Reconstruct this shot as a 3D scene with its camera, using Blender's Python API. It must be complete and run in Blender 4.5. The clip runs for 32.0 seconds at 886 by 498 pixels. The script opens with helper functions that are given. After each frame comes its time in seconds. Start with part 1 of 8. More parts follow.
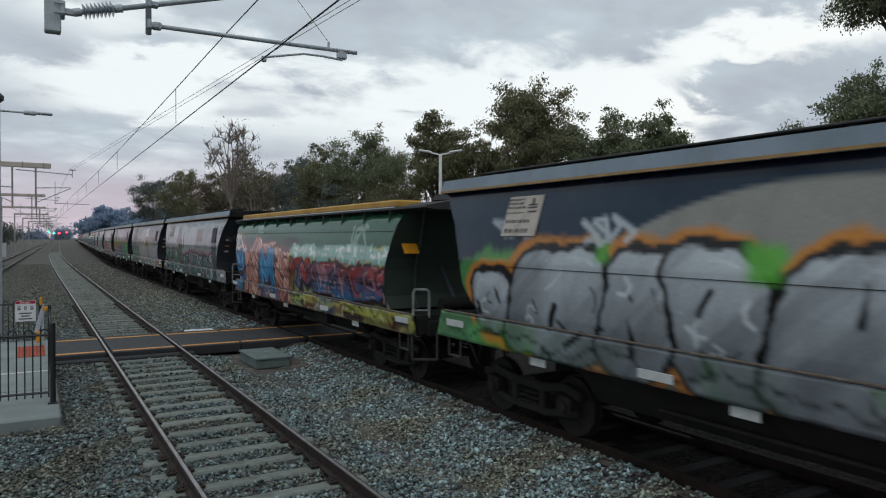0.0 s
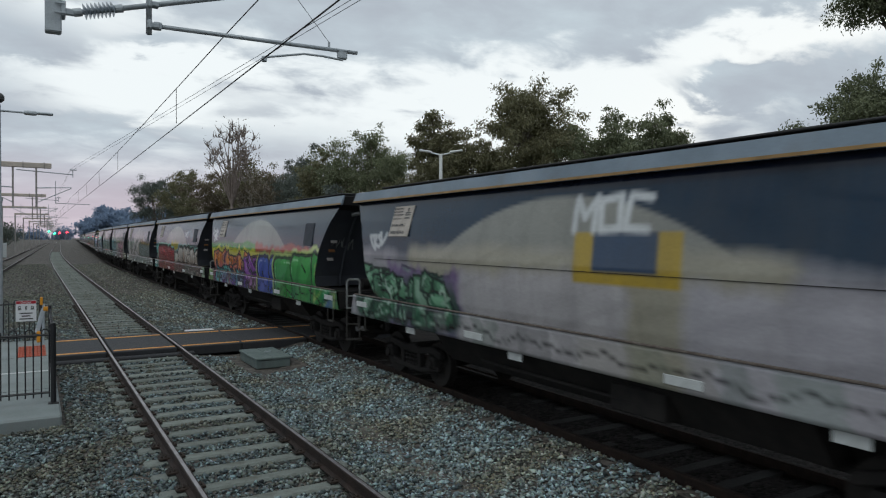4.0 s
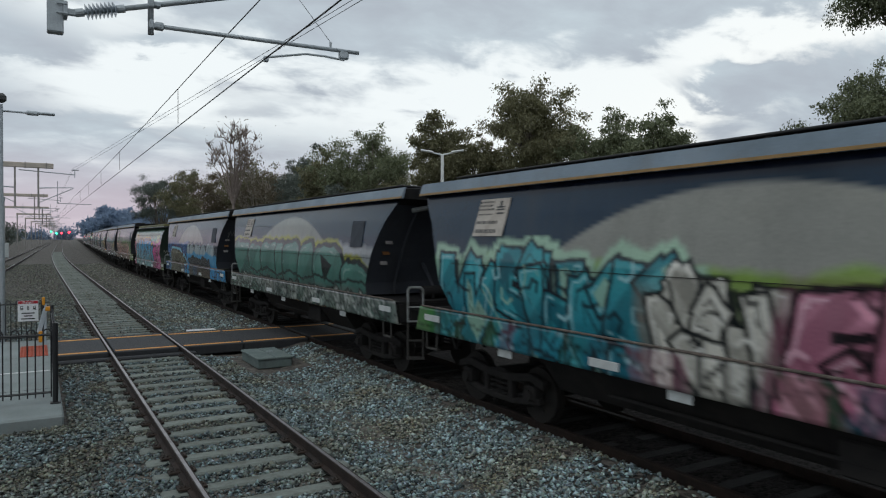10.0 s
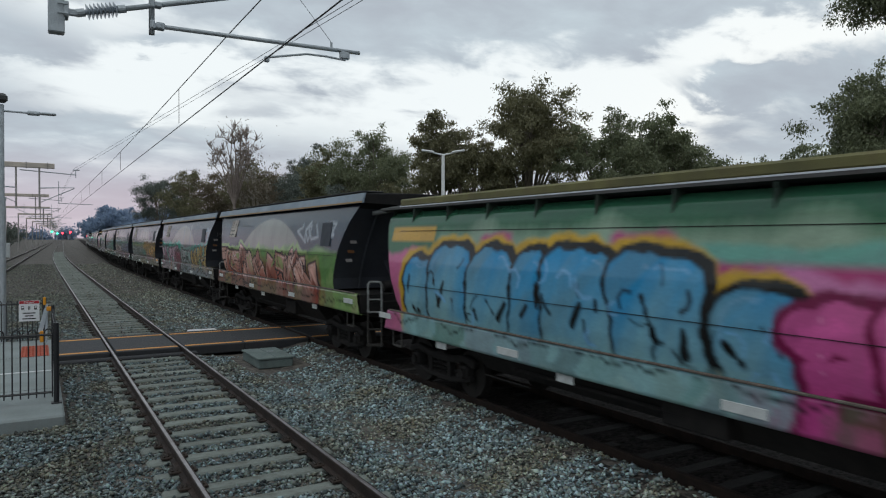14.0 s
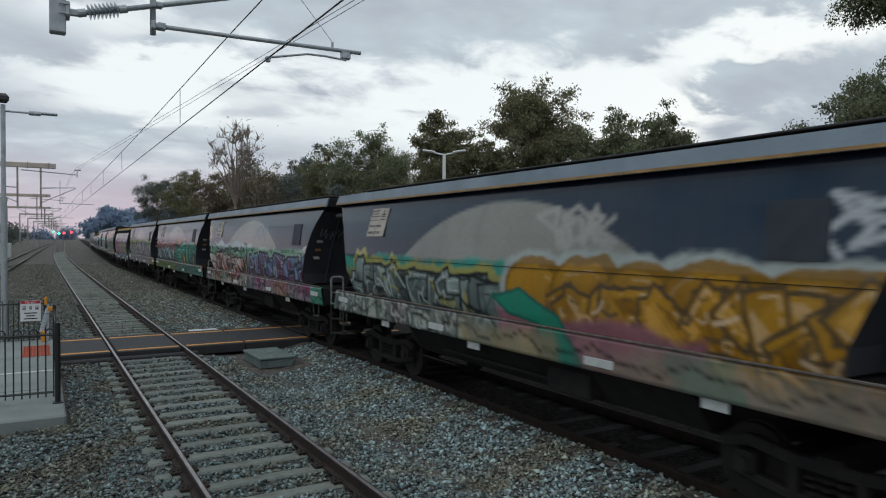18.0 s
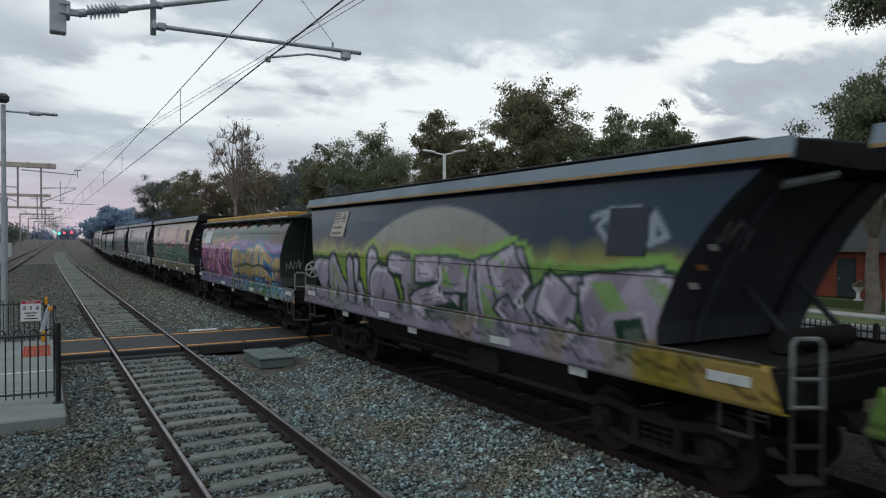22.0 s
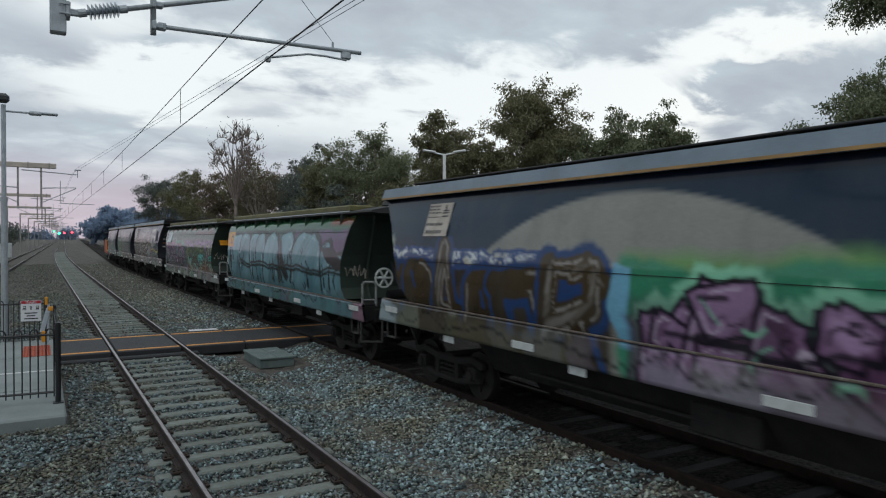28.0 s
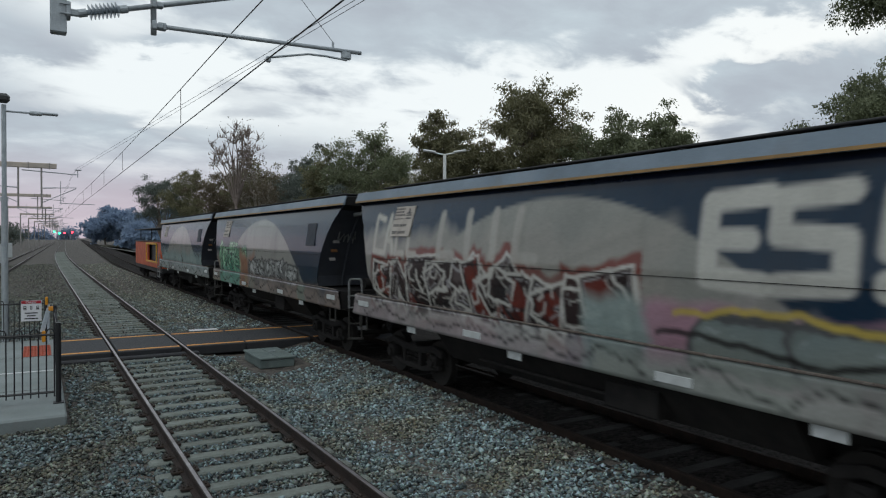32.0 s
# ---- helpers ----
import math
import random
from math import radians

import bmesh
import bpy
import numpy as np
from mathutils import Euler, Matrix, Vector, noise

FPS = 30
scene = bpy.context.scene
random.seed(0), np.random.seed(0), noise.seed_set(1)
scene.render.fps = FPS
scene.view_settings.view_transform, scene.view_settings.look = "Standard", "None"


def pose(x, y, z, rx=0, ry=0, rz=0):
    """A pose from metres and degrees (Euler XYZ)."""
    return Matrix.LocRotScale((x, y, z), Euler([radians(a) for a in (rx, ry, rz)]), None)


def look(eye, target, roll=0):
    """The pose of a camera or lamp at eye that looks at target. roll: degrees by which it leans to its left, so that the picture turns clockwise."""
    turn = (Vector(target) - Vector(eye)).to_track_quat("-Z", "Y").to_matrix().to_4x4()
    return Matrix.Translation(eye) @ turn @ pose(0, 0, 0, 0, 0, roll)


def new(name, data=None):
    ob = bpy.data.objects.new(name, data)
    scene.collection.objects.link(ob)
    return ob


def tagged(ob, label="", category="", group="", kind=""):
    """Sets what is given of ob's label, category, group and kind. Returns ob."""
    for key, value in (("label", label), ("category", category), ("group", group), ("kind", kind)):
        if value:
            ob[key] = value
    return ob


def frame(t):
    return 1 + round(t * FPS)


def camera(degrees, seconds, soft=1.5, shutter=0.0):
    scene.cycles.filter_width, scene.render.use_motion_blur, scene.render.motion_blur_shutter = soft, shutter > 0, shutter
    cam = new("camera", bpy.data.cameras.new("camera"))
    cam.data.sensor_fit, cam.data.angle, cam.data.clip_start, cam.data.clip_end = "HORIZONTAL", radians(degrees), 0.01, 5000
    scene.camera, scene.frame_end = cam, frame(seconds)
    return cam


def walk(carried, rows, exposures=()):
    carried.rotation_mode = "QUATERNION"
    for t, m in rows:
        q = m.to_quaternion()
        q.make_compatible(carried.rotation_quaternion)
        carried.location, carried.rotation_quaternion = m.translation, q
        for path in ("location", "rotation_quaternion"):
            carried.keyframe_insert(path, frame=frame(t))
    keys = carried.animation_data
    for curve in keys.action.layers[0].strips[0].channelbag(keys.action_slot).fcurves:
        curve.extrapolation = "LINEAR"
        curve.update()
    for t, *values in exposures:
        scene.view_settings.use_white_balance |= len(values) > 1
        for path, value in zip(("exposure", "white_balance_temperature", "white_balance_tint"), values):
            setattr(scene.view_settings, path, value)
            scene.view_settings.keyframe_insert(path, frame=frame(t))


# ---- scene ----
# The world: x to the right of the railway, y along it, z up from the top of the near rails.
cam = camera(65.6, 32.0, soft=1.15, shutter=0.22)


def aim(yaw):
    turn, tilt = radians(yaw), radians(-0.88)
    eye = Vector((0.0, 0.0, 2.84))
    way = Vector((math.sin(turn) * math.cos(tilt), math.cos(turn) * math.cos(tilt), math.sin(tilt)))
    return look(eye, eye + way, 0.18)


walk(cam, [(0.0, aim(30.81)), (3.5, aim(30.785)), (9.0, aim(30.67)), (14.0, aim(30.585)), (18.0, aim(30.50)),
           (23.0, aim(30.48)), (28.0, aim(30.475)), (32.0, aim(30.455))])

# ---- light: an overcast dusk sky with bright gaps, no direct sun ----
scene.view_settings.exposure = 0.0
world = bpy.data.worlds.new("dusk_sky")
scene.world = world
world.use_nodes = True
wt = world.node_tree
wt.nodes.clear()


def wn(kind, **kw):
    n = wt.nodes.new(kind)
    for k, v in kw.items():
        n.inputs[k].default_value = v
    return n


def wmath(op, a, b=None):
    n = wt.nodes.new("ShaderNodeMath")
    n.operation = op
    for i, v in enumerate((a, b)):
        if v is None:
            continue
        if isinstance(v, (int, float)):
            n.inputs[i].default_value = v
        else:
            wt.links.new(v, n.inputs[i])
    return n.outputs[0]


def wmix(fac, a, b):
    n = wt.nodes.new("ShaderNodeMix")
    n.data_type = "RGBA"
    for sock, v in ((n.inputs[0], fac), (n.inputs[6], a), (n.inputs[7], b)):
        if isinstance(v, (tuple, float, int)):
            sock.default_value = (*v, 1) if isinstance(v, tuple) else v
        else:
            wt.links.new(v, sock)
    return n.outputs[2]


def wramp(fac, stops):
    n = wt.nodes.new("ShaderNodeValToRGB")
    n.color_ramp.interpolation = "EASE"
    els = n.color_ramp.elements
    els[0].position, els[0].color = stops[0][0], (*stops[0][1], 1)
    els[1].position, els[1].color = stops[1][0], (*stops[1][1], 1)
    for p, c in stops[2:]:
        e = els.new(p)
        e.color = (*c, 1)
    wt.links.new(fac, n.inputs[0])
    return n.outputs[0]


tc = wt.nodes.new("ShaderNodeTexCoord")
sep = wt.nodes.new("ShaderNodeSeparateXYZ")
wt.links.new(tc.outputs["Generated"], sep.inputs[0])
up = wmath("MAXIMUM", sep.outputs[2], 0.0)
lift = wmath("ADD", up, 0.24)
plan = wt.nodes.new("ShaderNodeCombineXYZ")
wt.links.new(wmath("DIVIDE", sep.outputs[0], lift), plan.inputs[0])
wt.links.new(wmath("DIVIDE", sep.outputs[1], lift), plan.inputs[1])
cmap = wt.nodes.new("ShaderNodeMapping")
cmap.inputs["Location"].default_value = (3.1, 1.7, 0.4)
cmap.inputs["Rotation"].default_value = (0, 0, radians(32))
cmap.inputs["Scale"].default_value = (1.0, 1.35, 1.0)
wt.links.new(plan.outputs[0], cmap.inputs["Vector"])
clouds = wn("ShaderNodeTexNoise", Scale=1.5, Detail=7.0, Roughness=0.52, Distortion=0.25)
puff = wn("ShaderNodeTexNoise", Scale=4.6, Detail=6.0, Roughness=0.55, Distortion=0.3)
for n in (clouds, puff):
    wt.links.new(cmap.outputs[0], n.inputs["Vector"])
broad, fine = clouds.outputs["Fac"], puff.outputs["Fac"]
sky = wt.nodes.new("ShaderNodeTexSky")
sky.sky_type = "NISHITA"
sky.sun_disc = False
sky.sun_elevation = radians(6)
sky.sun_rotation = radians(60)
skyc = wt.nodes.new("ShaderNodeVectorMath")
skyc.operation = "SCALE"
skyc.inputs[3].default_value = 0.06
wt.links.new(sky.outputs[0], skyc.inputs[0])
# bearing and height over the horizon in degrees, ruffled by the cloud noise
bearing = wmath("ADD", wmath("MULTIPLY", wmath("ARCTAN2", sep.outputs[0], sep.outputs[1]), 57.3), wmath("MULTIPLY", wmath("SUBTRACT", broad, 0.5), 16.0))
rising = wmath("ADD", wmath("MULTIPLY", wmath("ARCSINE", sep.outputs[2]), 57.3), wmath("ADD", wmath("MULTIPLY", wmath("SUBTRACT", fine, 0.5), 7.0), wmath("MULTIPLY", wmath("SUBTRACT", broad, 0.5), 5.0)))


def bank_at(az, el, waz, wel, amount):
    """A soft-edged thickening (or gap) of the cloud sheet round a bearing and height."""
    u = wmath("DIVIDE", wmath("SUBTRACT", bearing, az), waz)
    v = wmath("DIVIDE", wmath("SUBTRACT", rising, el), wel)
    q = wmath("MULTIPLY", wmath("ADD", wmath("MULTIPLY", u, u), wmath("MULTIPLY", v, v)), -1.0)
    return wmath("MULTIPLY", wmath("POWER", 2.718, q), amount)


dense = wmath("ADD", wmath("ADD", wmath("MULTIPLY", broad, 0.75), wmath("MULTIPLY", fine, 0.45)), 0.10)
for row in ((37, 10.0, 17, 3.6, -0.50), (56, 14.6, 9, 1.7, -0.42), (49, 9.0, 5, 3.5, -0.35), (9, 11.6, 10, 3.0, -0.50), (4, 16.6, 8, 1.5, -0.26),
            (34, 19.5, 22, 4.0, 0.24), (56.5, 11.9, 6.0, 1.15, 0.55), (16.5, 11.0, 4.0, 1.1, 0.16), (3, 8.4, 8, 1.5, 0.16), (-1, 13.6, 3.5, 1.0, 0.20), (8, 14.6, 3, 0.6, 0.22), (-3, 18.5, 6, 1.2, 0.12)):
    dense = wmath("ADD", dense, bank_at(*row))
cover = wramp(dense, [(0.36, (0, 0, 0)), (0.70, (1, 1, 1))])
gap = wmix(0.93, skyc.outputs[0], (0.94, 1.00, 1.02))
bank = wramp(wmath("ADD", wmath("MULTIPLY", broad, 0.55), wmath("MULTIPLY", fine, 0.45)), [(0.34, (0.56, 0.65, 0.71)), (0.66, (0.437, 0.487, 0.55))])
over = wmix(cover, gap, bank)
# pale low band, pink towards the far end of the line
low = wramp(up, [(0.0, (1, 1, 1)), (0.15, (0, 0, 0))])
north = wramp(sep.outputs[1], [(0.62, (0, 0, 0)), (1.0, (1, 1, 1))])
lowcol = wmix(north, (0.74, 0.81, 0.84), (0.61, 0.49, 0.56))
lowfac = wmath("MULTIPLY", low, 0.8)
full = wmix(lowfac, over, lowcol)
bg = wt.nodes.new("ShaderNodeBackground")
bg.inputs[1].default_value = 1.0
wt.links.new(full, bg.inputs[0])
wo = wt.nodes.new("ShaderNodeOutputWorld")
wt.links.new(bg.outputs[0], wo.inputs[0])

sun = new("sun", bpy.data.lights.new("sun", "SUN"))
sun.data.energy, sun.data.angle, sun.data.color = 0.80, radians(40), (0.93, 1.0, 0.99)
sun.matrix_world = look((-12, -4, 34), (0, 8, 0))

# ---- materials ----
def pick(h):
    """Linear colour from a six-digit display colour."""
    def lin(v):
        return v / 12.92 if v <= 0.04045 else ((v + 0.055) / 1.055) ** 2.4
    return tuple(lin(int(h[i:i + 2], 16) / 255) for i in (0, 2, 4))


def surface(name, c1, c2, scale=3.0, rough=0.8, metal=0.0, bump=0.2, fine=60.0, stain=None, stain_amt=0.5, random_tone=0.0,
            attr="", coords="Object", cells=0.0, spec=0.4):
    """Two-scale procedural surface: broad tone, fine grain with relief, stains; attr: a painted colour layer of the mesh."""
    m = bpy.data.materials.new(name)
    m.use_nodes = True
    t = m.node_tree
    b = t.nodes["Principled BSDF"]
    L = t.links.new

    def node(kind, **kw):
        n = t.nodes.new(kind)
        for k, v in kw.items():
            n.inputs[k].default_value = v
        return n

    def mix(fac, a, c, how="MIX"):
        n = t.nodes.new("ShaderNodeMix")
        n.data_type, n.blend_type = "RGBA", how
        for sock, v in ((n.inputs[0], fac), (n.inputs[6], a), (n.inputs[7], c)):
            if isinstance(v, (tuple, float, int)):
                sock.default_value = (*v, 1) if isinstance(v, tuple) else v
            else:
                L(v, sock)
        return n.outputs[2]

    def ramp(fac, lo, hi):
        n = t.nodes.new("ShaderNodeMapRange")
        n.inputs[1].default_value, n.inputs[2].default_value = lo, hi
        L(fac, n.inputs[0])
        return n.outputs[0]

    co = node("ShaderNodeTexCoord").outputs[coords]
    broad = node("ShaderNodeTexNoise", Scale=scale, Detail=5.0, Roughness=0.6)
    grain = node("ShaderNodeTexNoise", Scale=fine, Detail=3.0, Roughness=0.6)
    L(co, broad.inputs["Vector"])
    L(co, grain.inputs["Vector"])
    if attr:
        paint = node("ShaderNodeVertexColor")
        paint.layer_name = attr
        col = mix(ramp(broad.outputs[0], 0.35, 0.75), paint.outputs[0], mix(0.16, paint.outputs[0], c1))
    else:
        col = mix(ramp(broad.outputs[0], 0.32, 0.68), c1, c2)
    if cells:
        v = node("ShaderNodeTexVoronoi", Scale=cells)
        L(co, v.inputs["Vector"])
        tone = t.nodes.new("ShaderNodeSeparateColor")
        L(v.outputs["Color"], tone.inputs[0])
        bw = node("ShaderNodeMapRange")
        bw.inputs[3].default_value, bw.inputs[4].default_value = 0.45, 1.6
        L(tone.outputs[0], bw.inputs[0])
        g = t.nodes.new("ShaderNodeCombineColor")
        for i in range(3):
            L(bw.outputs[0], g.inputs[i])
        col = mix(1.0, col, g.outputs[0], "MULTIPLY")
    gr = ramp(grain.outputs[0], 0.3, 0.7)
    col = mix(0.28, col, mix(gr, (0.35, 0.35, 0.35), (1.0, 1.0, 1.0)), "MULTIPLY")
    if stain:
        st = node("ShaderNodeTexNoise", Scale=scale * 2.3, Detail=8.0, Roughness=0.7)
        mp = node("ShaderNodeMapping")
        mp.inputs["Scale"].default_value = (1.0, 1.0, 0.35)
        L(co, mp.inputs["Vector"])
        L(mp.outputs[0], st.inputs["Vector"])
        f = t.nodes.new("ShaderNodeMath")
        f.operation = "MULTIPLY"
        L(ramp(st.outputs[0], 0.5, 0.75), f.inputs[0])
        f.inputs[1].default_value = stain_amt
        col = mix(f.outputs[0], col, stain)
    if random_tone:
        info = node("ShaderNodeObjectInfo")
        r = node("ShaderNodeMapRange")
        r.inputs[3].default_value, r.inputs[4].default_value = 1 - random_tone, 1 + random_tone
        L(info.outputs["Random"], r.inputs[0])
        g = t.nodes.new("ShaderNodeCombineColor")
        for i in range(3):
            L(r.outputs[0], g.inputs[i])
        col = mix(1.0, col, g.outputs[0], "MULTIPLY")
    L(col, b.inputs["Base Color"])
    rr = node("ShaderNodeMapRange")
    rr.inputs[3].default_value, rr.inputs[4].default_value = max(0.05, rough - 0.12), min(1.0, rough + 0.1)
    L(broad.outputs[0], rr.inputs[0])
    L(rr.outputs[0], b.inputs["Roughness"])
    b.inputs["Metallic"].default_value = metal
    b.inputs["Specular IOR Level"].default_value = spec
    if bump:
        bp = node("ShaderNodeBump", Strength=bump, Distance=0.02)
        if cells:
            L(v.outputs["Distance"], bp.inputs["Height"])
            bp.invert = True
            bp.inputs["Distance"].default_value = 0.04
        else:
            L(grain.outputs[0], bp.inputs["Height"])
        L(bp.outputs[0], b.inputs["Normal"])
    return m


def island_stone(name, dark, light, warm):
    m = bpy.data.materials.new(name)
    m.use_nodes = True
    t = m.node_tree
    b = t.nodes["Principled BSDF"]
    geo = t.nodes.new("ShaderNodeNewGeometry")
    r = t.nodes.new("ShaderNodeValToRGB")
    e = r.color_ramp.elements
    e[0].color, e[1].color = (*dark, 1), (*light, 1)
    for p, c in ((0.45, tuple((a + d) / 2 for a, d in zip(dark, light))), (0.72, warm), (0.9, light)):
        k = e.new(p)
        k.color = (*c, 1)
    t.links.new(geo.outputs["Random Per Island"], r.inputs[0])
    co = t.nodes.new("ShaderNodeTexCoord")
    n = t.nodes.new("ShaderNodeTexNoise")
    n.inputs["Scale"].default_value = 45
    t.links.new(co.outputs["Object"], n.inputs["Vector"])
    mx = t.nodes.new("ShaderNodeMix")
    mx.data_type, mx.blend_type = "RGBA", "MULTIPLY"
    mx.inputs[0].default_value = 0.55
    t.links.new(r.outputs[0], mx.inputs[6])
    t.links.new(n.outputs["Color"], mx.inputs[7])
    # brown and clean blue-grey drifts
    big = t.nodes.new("ShaderNodeTexNoise")
    big.inputs["Scale"].default_value, big.inputs["Detail"].default_value = 0.75, 4.0
    t.links.new(co.outputs["Object"], big.inputs["Vector"])
    rg = t.nodes.new("ShaderNodeMapRange")
    rg.inputs[1].default_value, rg.inputs[2].default_value, rg.inputs[4].default_value = 0.46, 0.60, 0.9
    t.links.new(big.outputs[0], rg.inputs[0])
    br = t.nodes.new("ShaderNodeMix")
    br.data_type, br.blend_type = "RGBA", "MULTIPLY"
    br.inputs[7].default_value = (0.98, 0.76, 0.56, 1)
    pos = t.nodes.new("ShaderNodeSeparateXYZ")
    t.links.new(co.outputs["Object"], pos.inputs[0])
    # older, soil-stained stone along the line beyond the crossing
    old = t.nodes.new("ShaderNodeMapRange")
    old.inputs[1].default_value, old.inputs[2].default_value, old.inputs[4].default_value = 23.0, 40.0, 0.85
    t.links.new(pos.outputs[1], old.inputs[0])
    most = t.nodes.new("ShaderNodeMath")
    most.operation = "MAXIMUM"
    t.links.new(rg.outputs[0], most.inputs[0])
    t.links.new(old.outputs[0], most.inputs[1])
    t.links.new(most.outputs[0], br.inputs[0])
    t.links.new(mx.outputs[2], br.inputs[6])
    # painted light: stones dim at the left, brighter towards the freight track
    x_gain = t.nodes.new("ShaderNodeMapRange")
    x_gain.inputs[1].default_value, x_gain.inputs[2].default_value, x_gain.inputs[3].default_value, x_gain.inputs[4].default_value = 2.6, 5.4, 0.86, 1.5
    t.links.new(pos.outputs[0], x_gain.inputs[0])
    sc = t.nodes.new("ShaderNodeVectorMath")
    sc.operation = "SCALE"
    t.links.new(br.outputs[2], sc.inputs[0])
    t.links.new(x_gain.outputs[0], sc.inputs[3])
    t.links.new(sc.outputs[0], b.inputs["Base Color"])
    b.inputs["Roughness"].default_value = 0.8
    return m


def leafy(name, a, c, gloss=0.55):
    m = bpy.data.materials.new(name)
    m.use_nodes = True
    t = m.node_tree
    b = t.nodes["Principled BSDF"]
    geo = t.nodes.new("ShaderNodeNewGeometry")
    co = t.nodes.new("ShaderNodeTexCoord")
    n = t.nodes.new("ShaderNodeTexNoise")
    n.inputs["Scale"].default_value = 0.5
    t.links.new(co.outputs["Object"], n.inputs["Vector"])
    add = t.nodes.new("ShaderNodeMath")
    add.operation = "MULTIPLY_ADD"
    add.inputs[1].default_value, add.inputs[2].default_value = 0.5, 0.0
    t.links.new(geo.outputs["Random Per Island"], add.inputs[0])
    s = t.nodes.new("ShaderNodeMath")
    t.links.new(add.outputs[0], s.inputs[0])
    ms = t.nodes.new("ShaderNodeMath")
    ms.operation = "MULTIPLY"
    ms.inputs[1].default_value = 0.6
    t.links.new(n.outputs[0], ms.inputs[0])
    t.links.new(ms.outputs[0], s.inputs[1])
    mx = t.nodes.new("ShaderNodeMix")
    mx.data_type = "RGBA"
    mx.inputs[6].default_value, mx.inputs[7].default_value = (*a, 1), (*c, 1)
    t.links.new(s.outputs[0], mx.inputs[0])
    t.links.new(mx.outputs[2], b.inputs["Base Color"])
    b.inputs["Roughness"].default_value = gloss
    tr = t.nodes.new("ShaderNodeBsdfTranslucent")
    t.links.new(mx.outputs[2], tr.inputs["Color"])
    ms2 = t.nodes.new("ShaderNodeMixShader")
    ms2.inputs[0].default_value = 0.42
    t.links.new(b.outputs[0], ms2.inputs[1])
    t.links.new(tr.outputs[0], ms2.inputs[2])
    t.links.new(ms2.outputs[0], t.nodes["Material Output"].inputs["Surface"])
    return m


def glow(name, colour, power):
    m = bpy.data.materials.new(name)
    m.use_nodes = True
    b = m.node_tree.nodes["Principled BSDF"]
    b.inputs["Base Color"].default_value = (*colour, 1)
    b.inputs["Emission Color"].default_value = (*colour, 1)
    b.inputs["Emission Strength"].default_value = power
    return m


